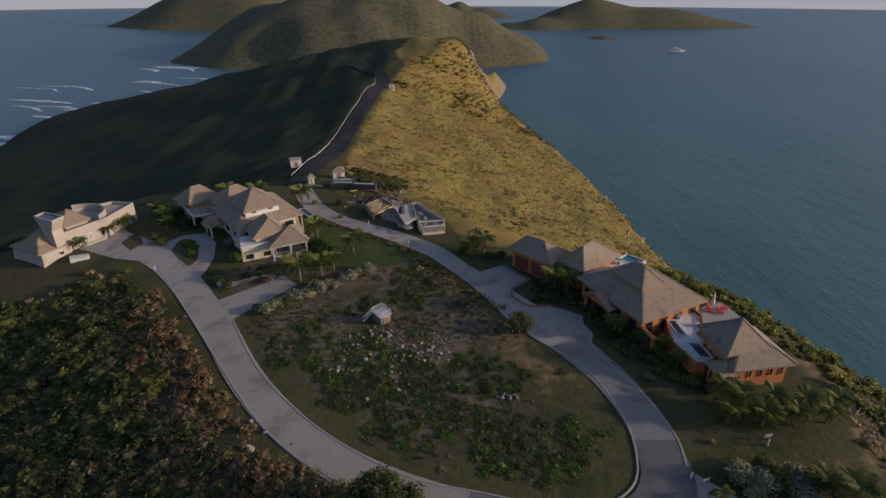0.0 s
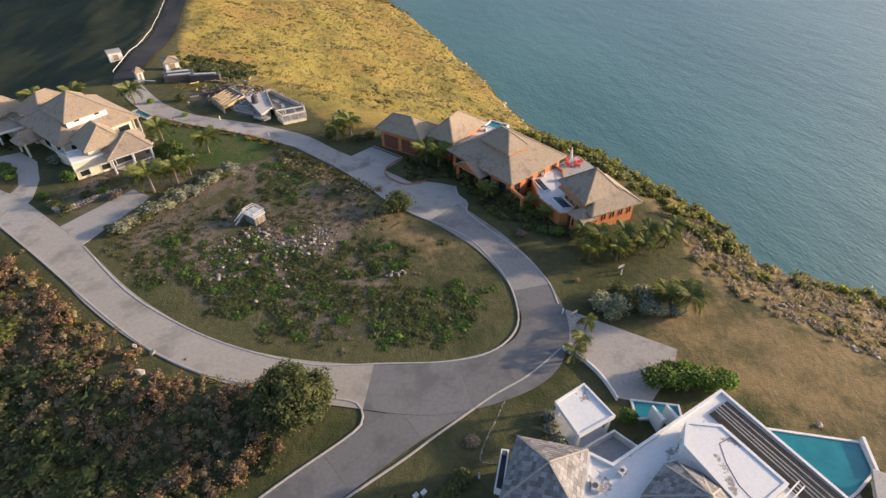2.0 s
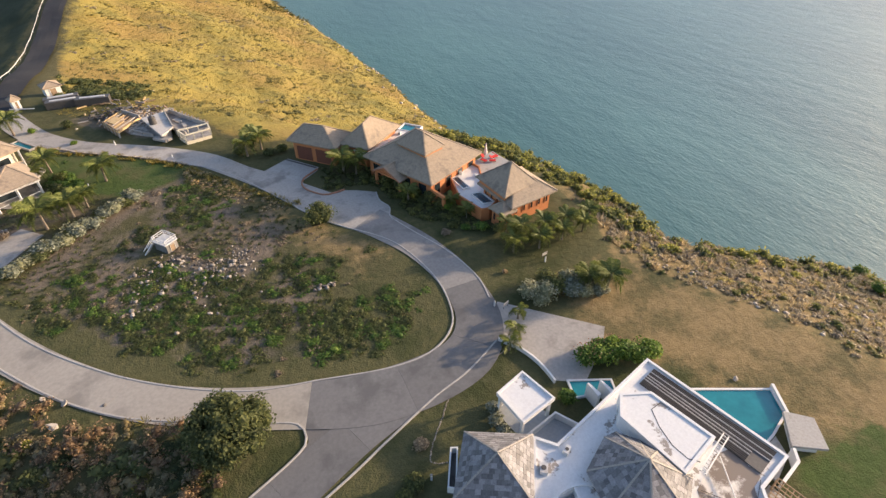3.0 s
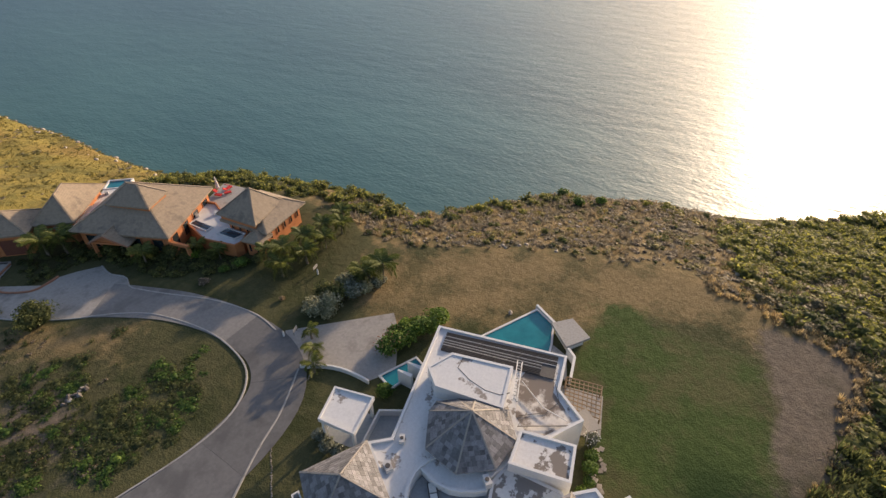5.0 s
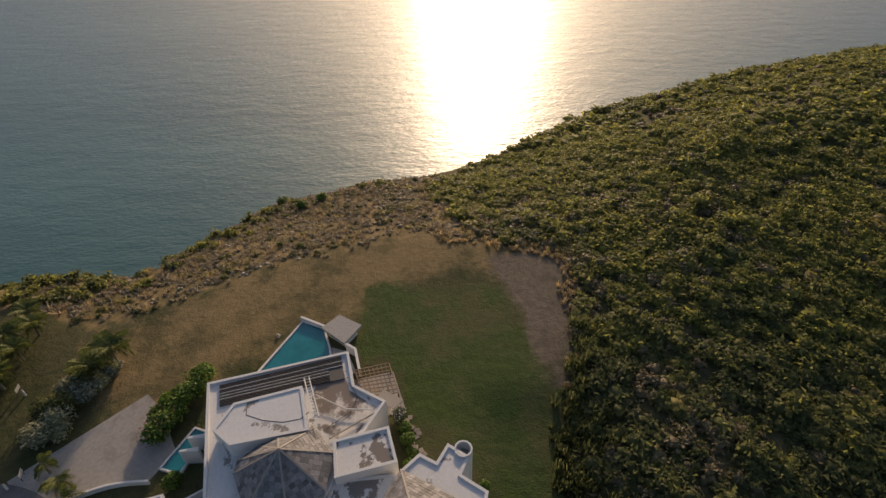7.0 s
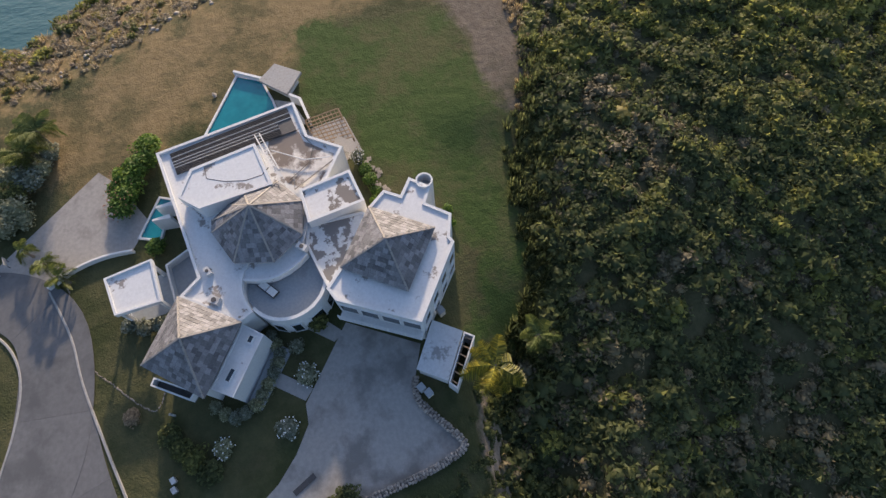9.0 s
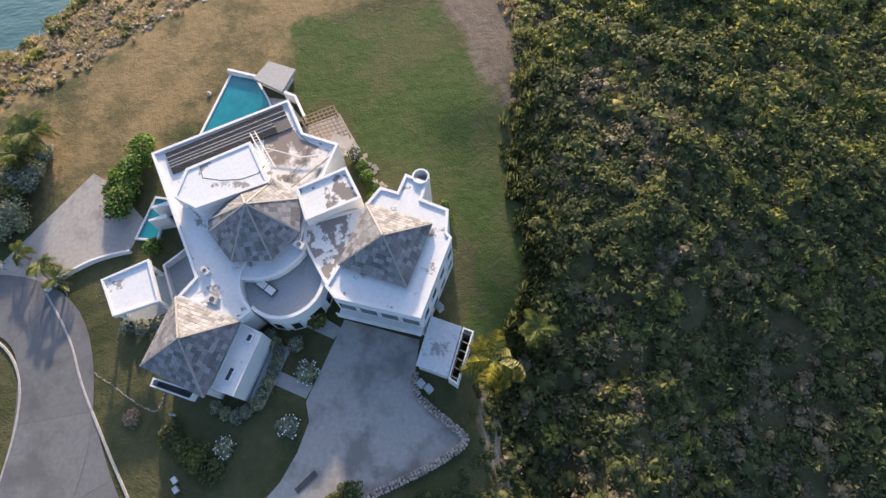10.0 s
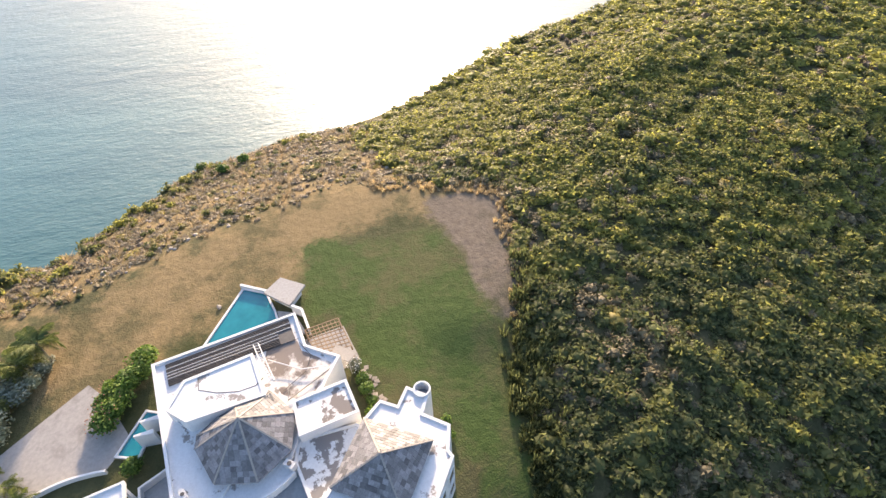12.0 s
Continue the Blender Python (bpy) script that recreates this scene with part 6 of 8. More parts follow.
def kiosk(x, y, size, high, turn, roofed):
    z = ground(x, y)
    ob = thing("guard_kiosk", (x, y, z), "small white masonry kiosk beside the road", "kiosk", "roadside kiosks")
    poly = rect(x, y, size, size, turn)
    part("wall", block(poly, z - 0.8, z + high, 0.03), white_paint, ob)
    if roofed:
        hip(ob, rect(x, y, size + 0.7, size + 0.7, turn), z + high, (x, y, z + high + 1.0), shingle)
    else:
        part("flat_roof", block(rect(x, y, size + 0.3, size + 0.3, turn), z + high, z + high + 0.2), kerb_concrete, ob)
    p0, q0 = on_wall(poly, 0, 0.3, 0.7)
    opening(ob, p0, q0, z + 0.2, z + high - 0.4, wood, "door")
    return ob


kiosk(-31.6, 153.6, 3.4, 2.6, 20, True)
kiosk(-37.6, 144.4, 1.5, 2.4, 30, True)
kiosk(-48.2, 168.5, 3.4, 2.2, 20, False)
kiosk(-30.0, 320, 3.0, 3.0, 10, False)
tagged(part("barrier", bar((-38.5, 142.2, ground(-38.5, 142.2) + 1.0), (-33.6, 140.4, ground(-33.6, 140.4) + 1.0), 0.15), white_paint), "white barrier arm across the road", "barrier")

# ---- plants ----
dice = np.random.RandomState(7)


def leaf_ball(leaves, size, seed, squash=0.8, core=0.74, lobes=5, low=0.72):
    """A rounded clump of small leaves about 1 in radius, standing on the origin, with an uneven outline and a dark heart."""
    r = np.random.RandomState(seed)
    way = r.normal(size=(leaves, 3))
    way /= np.linalg.norm(way, axis=1)[:, None]
    way[:, 2] = np.where(way[:, 2] < -0.3, -way[:, 2], way[:, 2])
    reach = r.uniform(low, 1.06, leaves)
    for k in range(lobes):
        d = r.normal(size=3)
        d /= np.linalg.norm(d)
        reach *= 1 + 0.30 * np.exp(-((1 - way @ d) / 0.12)) - 0.05
    mid = way * reach[:, None]
    normal = way * 0.7 + r.normal(size=(leaves, 3)) * 0.5 + np.array([0, 0, 0.25])
    normal /= np.linalg.norm(normal, axis=1)[:, None]
    u = np.cross(normal, r.normal(size=(leaves, 3)))
    u /= np.linalg.norm(u, axis=1)[:, None]
    v = np.cross(normal, u)
    s = size * r.uniform(0.6, 1.3, leaves)[:, None]
    verts = np.stack([mid - u * s, mid - v * s * 0.55 + normal * s * 0.2, mid + u * s, mid + v * s * 0.55 + normal * s * 0.2], 1).reshape(-1, 3)
    faces = np.arange(leaves * 4).reshape(-1, 4)
    if core:
        rings, around = 3, 6
        a = np.linspace(-0.9, 1.45, rings)[:, None]
        b = np.linspace(0, 2 * math.pi, around, endpoint=False)[None, :]
        heart = np.stack([np.cos(a) * np.cos(b), np.cos(a) * np.sin(b), np.sin(a) + 0 * b], -1).reshape(-1, 3) * core
        heart *= r.uniform(0.78, 1.12, (len(heart), 1))
        i, j = np.meshgrid(np.arange(rings - 1), np.arange(around), indexing="ij")
        quads = np.stack([i * around + j, i * around + (j + 1) % around, (i + 1) * around + (j + 1) % around, (i + 1) * around + j], -1).reshape(-1, 4)
        faces = np.concatenate([faces, quads + len(verts)])
        verts = np.concatenate([verts, heart])
    verts[:, 2] = verts[:, 2] * squash + squash * 0.75
    return verts, faces


def thicket(leaves, size, seed, blobs=6, core=0.8):
    """A low irregular thicket about 1 in radius: several leafy humps grown into one another, of single three-cornered leaves."""
    r = np.random.RandomState(seed)
    vs, ts, cores = [], [], []
    for k in range(blobs):
        a, out = r.uniform(0, 2 * math.pi), r.uniform(0.15, 0.72) * (k > 0)
        mid = np.array([math.cos(a) * out, math.sin(a) * out, r.uniform(0.18, 0.5) - 0.25 * out])
        wide = r.uniform(0.26, 0.56)
        n = int(leaves * wide * wide / (blobs * 0.17))
        way = r.normal(size=(n, 3))
        way /= np.linalg.norm(way, axis=1)[:, None]
        way[:, 2] = np.where(way[:, 2] < -0.2, -way[:, 2], way[:, 2])
        bumps = 1 + 0.16 * np.sin(way[:, 0] * 5 + k) * np.cos(way[:, 1] * 6 - k) + 0.12 * np.sin(way[:, 2] * 9 + 2 * k)
        at = mid + way * (wide * bumps * r.uniform(0.72, 1.12, n))[:, None] * np.array([1, 1, 0.85])
        normal = way * 0.45 + r.normal(size=(n, 3)) * 0.6 + np.array([0, 0, 0.35])
        normal /= np.linalg.norm(normal, axis=1)[:, None]
        u = np.cross(normal, r.normal(size=(n, 3)))
        u /= np.linalg.norm(u, axis=1)[:, None]
        v = np.cross(normal, u)
        s = size * r.uniform(0.55, 1.45, n)[:, None]
        vs.append(np.stack([at - u * s, at + u * s * 0.8 + v * s * 0.55, at + u * s * 0.5 - v * s * 0.6], 1).reshape(-1, 3))
        ts.append(np.repeat(r.normal(0, 0.07, n) + r.normal(0, 0.07), 3))
        cores.append((mid, wide * core))
    verts, tone = np.concatenate(vs), np.concatenate(ts)
    faces = np.arange(len(verts)).reshape(-1, 3)
    around = 5
    b = np.linspace(0, 2 * math.pi, around, endpoint=False)
    for mid, wide in cores:
        ring = [np.stack([np.cos(b + q) * math.cos(h), np.sin(b + q) * math.cos(h), np.full(around, math.sin(h))], 1) for h, q in ((-0.4, 0), (0.65, 0.6))]
        heart = np.concatenate(ring + [np.array([[0, 0, 1.0]])]) * r.uniform(0.7, 1.1, (2 * around + 1, 1)) * wide * np.array([1, 1, 0.85]) + mid
        tri = []
        for j in range(around):
            k = (j + 1) % around
            tri += [(j, k, around + j), (k, around + k, around + j), (around + j, around + k, 2 * around)]
        faces = np.concatenate([faces, np.array(tri) + len(verts)])
        verts, tone = np.concatenate([verts, heart]), np.concatenate([tone, np.full(len(heart), -0.05)])
    return verts, faces, tone


def tuft(blades, seed, lean=0.5):
    """A tuft of grass about 1 high and 1 wide."""
    r = np.random.RandomState(seed)
    a = r.uniform(0, 2 * math.pi, blades)
    root = np.stack([np.cos(a), np.sin(a), 0 * a], 1) * r.uniform(0, 0.35, blades)[:, None]
    out = np.stack([np.cos(a), np.sin(a), 0 * a], 1) * r.uniform(0.1, lean, blades)[:, None]
    up = np.array([0, 0, 1.0]) * r.uniform(0.5, 1.0, blades)[:, None]
    side = np.stack([-np.sin(a), np.cos(a), 0 * a], 1) * 0.07
    verts = np.stack([root - side, root + side, root + out + up + side * 0.3, root + out + up - side * 0.3], 1).reshape(-1, 3)
    return verts, np.arange(blades * 4).reshape(-1, 4)


def scatter(name, protos, places, material, label, category):
    """Many plants as one mesh. places: rows of x, y, z, wide, high, turn, tone."""
    vs, fs, ts, base = [], [], [], 0
    pick = np.random.RandomState(len(places)).randint(0, len(protos), len(places))
    for k, (pv, pf, *extra) in enumerate(protos):
        rows = places[pick == k]
        if not len(rows):
            continue
        c, s = np.cos(rows[:, 5])[:, None], np.sin(rows[:, 5])[:, None]
        x = (pv[None, :, 0] * c - pv[None, :, 1] * s) * rows[:, 3:4] + rows[:, 0:1]
        y = (pv[None, :, 0] * s + pv[None, :, 1] * c) * rows[:, 3:4] + rows[:, 1:2]
        z = pv[None, :, 2] * rows[:, 4:5] + rows[:, 2:3]
        vs.append(np.stack([x, y, z], -1).reshape(-1, 3))
        fs.append((pf[None] + (np.arange(len(rows)) * len(pv))[:, None, None]).reshape(-1, pf.shape[1]) + base)
        ts.append(np.clip(np.repeat(rows[:, 6], len(pv)) + (np.tile(extra[0], len(rows)) if extra else 0), 0, 1))
        base += len(rows) * len(pv)
    mesh = mesh_of(name, np.concatenate(vs), np.concatenate(fs), material, np.concatenate(ts))
    return tagged(new(name, mesh), label, category, kind="stuff")


def spots(n, x0, x1, y0, y1, keep, sizes, tones, sink=0.15, high=(0.8, 1.2), even=0.0):
    """Random places on the ground where keep(x, y) says so (0 to 1); even: their mean distance, for a closed cover."""
    if even:
        gx, gy = np.meshgrid(np.arange(x0, x1, even), np.arange(y0, y1, even))
        n = gx.size
        x, y = gx.ravel() + dice.uniform(-0.5, 0.5, n) * even, gy.ravel() + dice.uniform(-0.5, 0.5, n) * even
    else:
        x, y = dice.uniform(x0, x1, n), dice.uniform(y0, y1, n)
    ok = dice.uniform(size=n) < keep(x, y)
    x, y = x[ok], y[ok]
    n = len(x)
    wide = dice.uniform(*sizes, n) * dice.uniform(0.75, 1.1, n)
    tall = wide * dice.uniform(*high, n)
    tone = tones(x, y) if callable(tones) else dice.uniform(*tones, n)
    return np.stack([x, y, grounds(x, y) - sink * tall, wide, tall, dice.uniform(0, 6.28, n), tone], 1)


def clear_of(x, y):
    """How far a place lies outside the plateau."""
    return outside(PLATEAU, x, y)[0]


def eastness(x, y):
    return soft((x - 10) * 0.836 + (y - 65) * 0.549, -20, 20)


def brush_zone(x, y):
    d = clear_of(x, y)
    south = soft(-(y + 0.35 * (x - 70)) + 11 * soft(x, 76, 88), 1, 12)
    west = 1 - eastness(x, y)
    seen = (x > -22) | (y > 18)
    yard = outside([(-98, 92), (-79, 84), (-71, 92), (-70, 101), (-98, 108)], x, y)[0] > 0
    return yard * soft(d + 1.3 * lumps(x, y, 9, 22), 0.3, 2.0) * (outside(PLATEAU, x, y)[1] < 0.8) * np.maximum(south * (y < 25), west) * seen * (y + 0.3 * x < 112) * (grounds(x, y) > 8)


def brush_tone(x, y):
    # tone rises with distance, painting in the sun and haze on the far brush
    far_light = soft(x - 0.35 * y, 25, 85)
    return np.clip(dice.normal(0.43, 0.15, len(x)) + 0.55 * far_light + 0.4 * lumps(x, y, 30, 21) + 0.25 * lumps(x, y, 11, 24) + (dice.uniform(size=len(x)) < 0.06) * 0.35, 0.02, 0.95)


def near_view(x, y):
    return (np.hypot(x - 30, y + 20) < 88) | (np.hypot(x + 34, y - 42) < 58)


DRYSPOT = lambda x, y: 0.95 * np.maximum(np.exp(-(((x - 33) / 13) ** 2 + ((y + 28) / 7.5) ** 2)), 0.8 * np.exp(-(((x - 3) / 6) ** 2 + ((y + 38) / 4) ** 2)))
edge_zone = lambda x, y: (1 - soft(outside(PLATEAU, x, y)[1] + 1.2 * lumps(x, y, 6, 64), 1.2, 3.0)) * (1 - soft(clear_of(x, y) + 5 * lumps(x, y, 12, 63), 4, 10)) * (1 - eastness(x, y)) * (x < -8) * (y > 25) * (1 - soft(y, 76, 88))
near_thicket = [thicket(120, 0.128, 30 + k, 5, core=0.82) for k in range(7)]
dry_thicket = [thicket(75, 0.11, 40 + k, 4, core=0.74) for k in range(4)]
far_thicket = [thicket(85, 0.145, 70 + k, 4, core=0.84) for k in range(6)]
slope_thicket = [thicket(34, 0.20, 170 + k, 3, core=0.86) for k in range(6)]
twig_bush = [leaf_ball(62, 0.13, 80 + k, squash=0.8, lobes=9, core=0.4, low=0.4) for k in range(3)]
rough_bush = [leaf_ball(44, 0.26, 50 + k, core=0.66, low=0.55) for k in range(6)]
far_bush = [leaf_ball(20, 0.42, 60 + k, core=0.75) for k in range(5)]
patchy = lambda x, y: np.maximum(soft(lumps(x, y, 42, 12) + 0.5 * lumps(x, y, 13, 13), 0.0, 0.24), DRYSPOT(x, y))
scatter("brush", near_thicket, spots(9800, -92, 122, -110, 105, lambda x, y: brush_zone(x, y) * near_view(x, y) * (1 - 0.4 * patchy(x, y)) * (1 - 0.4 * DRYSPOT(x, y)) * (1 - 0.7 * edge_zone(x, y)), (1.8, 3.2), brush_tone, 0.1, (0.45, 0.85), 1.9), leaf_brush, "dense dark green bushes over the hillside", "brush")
# sunny part of the hillside; its taller bushes also get a sun-lightened tone
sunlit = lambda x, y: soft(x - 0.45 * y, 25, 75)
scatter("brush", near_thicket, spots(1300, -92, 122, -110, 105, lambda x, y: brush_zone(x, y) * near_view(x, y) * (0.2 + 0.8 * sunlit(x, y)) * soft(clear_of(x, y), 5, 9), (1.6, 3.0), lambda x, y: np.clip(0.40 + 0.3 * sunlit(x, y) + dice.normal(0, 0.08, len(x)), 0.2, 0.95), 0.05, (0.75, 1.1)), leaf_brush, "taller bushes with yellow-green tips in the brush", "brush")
scatter("brush", dry_thicket, spots(6500, -70, 110, -95, 90, lambda x, y: brush_zone(x, y) * near_view(x, y) * np.maximum(DRYSPOT(x, y), 0.10 + 0.5 * patchy(x, y)), (1.4, 2.5), (0.3, 0.68), 0.1, (0.5, 0.85), 1.7), leaf_twig, "dry grey-brown twiggy bushes among the green brush", "brush")
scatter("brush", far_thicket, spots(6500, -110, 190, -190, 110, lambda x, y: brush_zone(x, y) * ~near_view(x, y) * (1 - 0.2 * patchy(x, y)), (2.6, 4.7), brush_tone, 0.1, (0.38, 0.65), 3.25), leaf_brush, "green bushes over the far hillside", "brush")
scatter("brush", far_thicket, spots(900, 20, 110, -95, 0, lambda x, y: brush_zone(x, y) * near_view(x, y) * soft(lumps(x, y, 24, 26) + 0.4 * lumps(x, y, 9, 27), 0.15, 0.35) * soft(x - 0.4 * y, 40, 70), (2.2, 3.6), (0.3, 0.65), 0.1, (0.35, 0.55), 2.4), leaf_olive, "fine-leaved olive bushes in drifts over the hillside", "brush")
scatter("brush", rough_bush[:3], spots(5000, -110, 190, -190, 110, lambda x, y: brush_zone(x, y) * ~near_view(x, y) * patchy(x, y) * 0.7, (0.9, 1.6), (0.2, 0.7)), leaf_dry, "dry brown bushes on the far hillside", "brush")
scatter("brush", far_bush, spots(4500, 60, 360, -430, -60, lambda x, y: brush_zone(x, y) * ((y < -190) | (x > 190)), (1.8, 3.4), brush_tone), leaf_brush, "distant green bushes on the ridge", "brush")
WEDGE = [(-14, 41), (-9, 39), (-7, 36), (-7, 32.6), (-10, 30), (-20, 25), (-36, 17), (-38, 20), (-24, 30), (-20, 36)]
scatter("brush", near_thicket, spots(420, -38, -6, 16, 42, lambda x, y: (outside(WEDGE, x, y)[1] > 0.5) * 0.9, (0.9, 2.0), (0.05, 0.4), 0.1, (0.3, 0.6)), leaf_brush, "dark green bushes beside the road junction", "brush")
# the dry, reddish edge of the brush beside the loop road
scatter("dry_brush", dry_thicket, spots(5200, -80, -5, 22, 105, lambda x, y: edge_zone(x, y) * 0.6, (0.6, 1.5), (0.35, 0.8), 0.1, (0.7, 1.2)), leaf_twig, "brown dry bushes at the edge of the slope", "brush")
scatter("dry_brush", twig_bush, spots(3600, -80, -5, 22, 105, lambda x, y: edge_zone(x, y) * soft(lumps(x, y, 10, 61), -0.25, 0.1), (0.7, 1.6), (0.35, 0.8), 0.1, (0.7, 1.2)), leaf_russet, "reddish brown dry bushes at the edge of the slope", "brush")
scatter("tall_grass", [tuft(30, 60 + k, 0.8) for k in range(4)], spots(3000, -80, -5, 22, 105, lambda x, y: edge_zone(x, y) * soft(lumps(x, y, 14, 62), -0.2, 0.2), (0.5, 1.0), (0.15, 0.6), 0.05, (0.6, 1.1)), leaf_gold, "ochre dry grass at the edge of the slope", "grass")
# tall grass where the villa lawn meets the brush
grass_edge = lambda x, y: (1 - soft(outside(PLATEAU, x, y)[1] + 1.5 * lumps(x, y, 8, 23), 0.2, 1.6)) * (1 - soft(clear_of(x, y), 1.5, 6.0)) * (y < 0)
scatter("tall_grass", [tuft(34, k) for k in range(4)], spots(4200, 5, 48, -26, 2, grass_edge, (0.6, 1.3), (0.25, 0.6), 0.05, (0.7, 1.4)), leaf_brush, "tall green grass along the lawn edge", "grass")
scatter("tall_grass", [tuft(34, 4 + k) for k in range(4)], spots(2600, 36, 70, -26, 8, grass_edge, (0.5, 0.9), (0.5, 0.9), 0.05, (0.5, 0.9)), leaf_straw, "tall straw-coloured grass along the lawn edge", "grass")

# scrub between the dry lawn and the cliff: dry grass, low shrubs, stones
scrub_zone = lambda x, y: soft(clear_of(x, y) + 2.2 * lumps(x, y, 9, 211) - outside(PLATEAU, x, y)[1], -0.2, 1.6) * eastness(x, y) * (y > -22) * (y < 60) * (1 - soft(clear_of(x, y), 36, 44))
scatter("dry_scrub", [tuft(26, 10 + k, 0.9) for k in range(4)], spots(2600, 46, 110, -24, 60, lambda x, y: scrub_zone(x, y), (0.5, 1.2), (0.25, 0.75), 0.05, (0.5, 0.9)), leaf_straw, "pale dry grass over the rocky brow", "scrub")
scatter("dry_scrub", rough_bush[:3], spots(900, 46, 110, -24, 60, lambda x, y: scrub_zone(x, y) * 0.6, (0.4, 0.8), (0.3, 0.6), 0.3, (0.5, 0.8)), leaf_dry, "brown twiggy scrub on the rocky brow", "scrub")
scatter("dry_scrub", rough_bush[:4], spots(650, 46, 110, -24, 60, lambda x, y: scrub_zone(x, y) * 0.55, (0.4, 0.9), (0.35, 0.7), 0.2, (0.6, 0.9)), leaf_brush, "low green shrubs on the rocky brow", "scrub")
brow_growth = [thicket(46, 0.125, 95 + k, 3, core=0.78) for k in range(5)]
drift = lambda size, seed, low, high: (lambda x, y: scrub_zone(x, y) * soft(lumps(x, y, size, seed) + 0.5 * lumps(x, y, size / 3, seed + 1), low, high))
for count, leaf, tones, keep, wide, label in ((4200, leaf_straw, (0.1, 0.6), drift(17, 201, -0.35, 0.1), (0.5, 1.3), "straw-coloured scrub on the rocky brow"), (2600, leaf_olive, (0.35, 0.9), drift(15, 203, 0.0, 0.3), (0.6, 1.7), "olive-green scrub on the rocky brow"),
                                             (2200, leaf_twig, (0.4, 0.85), drift(19, 205, -0.1, 0.2), (0.5, 1.2), "brown twiggy growth on the rocky brow"), (900, leaf_dry, (0.3, 0.7), drift(12, 207, 0.05, 0.3), (0.5, 1.1), "rust-brown growth on the rocky brow")):
    scatter("dry_scrub", brow_growth, spots(count, 44, 110, -24, 60, keep, wide, tones, 0.1, (0.3, 0.6)), leaf, label, "scrub")
scatter("cliff_hedge", far_thicket, spots(420, 60, 110, -24, 50, lambda x, y: soft(clear_of(x, y), 22, 30) * eastness(x, y) * soft(lumps(x, y, 13, 209), -0.1, 0.2), (0.9, 2.4), (0.5, 1.0), 0.15, (0.5, 0.9)), leaf_brush, "yellow-green bushes along the cliff brow", "hedge")
brow = lambda x, y: eastness(x, y) * (1 - soft(np.abs(clear_of(x, y) - 8 - 16 * soft(54 - y, 0, 24)), 4, 7)) * (y > 30) * (y < 96)
scatter("cliff_hedge", far_thicket, spots(2200, 40, 95, 28, 100, lambda x, y: brow(x, y) * np.where(y > 50, 0.85, 0.3), (1.0, 2.2), (0.4, 1.0)), leaf_brush, "green bushes along the cliff top", "hedge")

# golden grass and shrubs on the ridge's sunny side
gold_zone = lambda x, y: soft(-near_line(NORTH_RIDGE, x, y)[2], 5, 12) * (y + 0.5 * x > 122) * (grounds(x, y) > 24)
gold_tone = lambda x, y: np.clip(0.55 + 0.35 * lumps(x, y, 60, 31) + dice.normal(0, 0.09, len(x)), 0.2, 1)
scatter("golden_grass", [tuft(9, 20 + k, 1.1) for k in range(4)], spots(12000, -40, 110, 112, 330, gold_zone, (0.7, 1.6), gold_tone, 0.05, (0.15, 0.3)), leaf_gold, "golden dry grass on the sunny slope", "grass")
scatter("golden_grass", [tuft(12, 26 + k, 1.2) for k in range(3)], spots(5000, -40, 140, 330, 620, gold_zone, (2.0, 3.6), gold_tone, 0.05, (0.3, 0.5)), leaf_gold, "golden dry grass on the far slope", "grass")
scatter("slope_shrubs", slope_thicket, spots(6500, -40, 110, 112, 330, lambda x, y: gold_zone(x, y) * (0.10 + 0.55 * soft(lumps(x, y, 38, 17) + 0.6 * lumps(x, y, 14, 18), 0.05, 0.35)), (1.0, 2.8), lambda x, y: np.clip(0.68 + 0.5 * lumps(x, y, 45, 33) + dice.normal(0, 0.10, len(x)), 0.55, 1), 0.25, (0.12, 0.24)), leaf_olive, "olive shrubs scattered over the golden slope", "brush")
scatter("slope_shrubs", slope_thicket, spots(2600, -40, 110, 112, 330, lambda x, y: gold_zone(x, y) * soft(lumps(x, y, 30, 27) + 0.5 * lumps(x, y, 11, 28), 0.1, 0.4), (0.8, 2.2), (0.2, 0.5), 0.25, (0.12, 0.24)), leaf_straw, "pale dry shrubs on the golden slope", "brush")
scatter("slope_shrubs", far_bush, spots(3200, -40, 140, 330, 760, lambda x, y: gold_zone(x, y) * soft(lumps(x, y, 60, 29), -0.1, 0.3), (1.6, 3.6), (0.2, 0.6), 0.3, (0.25, 0.45)), leaf_olive, "olive shrubs on the far golden slope", "brush")
scatter("slope_shrubs", rough_bush, spots(260, -36, -12, 140, 172, lambda x, y: gold_zone(x, y) * 0.8, (1.0, 1.9), (0.2, 0.5), 0.3, (0.6, 0.9)), leaf_brush, "green bushes below the ridge road", "brush")

# dry ochre grass on the bank between the cream house's lawn and the road
BANK_LINE = [(-31.9, 120.5, 0), (-25.5, 115.4, 0), (-19.4, 111.4, 0), (-12.6, 106.2, 0), (-6.2, 100.4, 0), (-0.3, 91.4, 0), (5.0, 84.9, 0), (10.2, 78.2, 0)]
bank_zone = lambda x, y: (1 - soft(near_line(BANK_LINE, x, y)[0] + 0.6 * lumps(x, y, 5, 65), 0.5, 1.3))
scatter("tall_grass", [tuft(26, 64 + k, 0.9) for k in range(3)], spots(6000, -34, 12, 76, 122, bank_zone, (0.3, 0.8), (0.3, 0.85), 0.05, (0.6, 1.1)), leaf_gold, "ochre dry grass on the bank along the road", "grass")

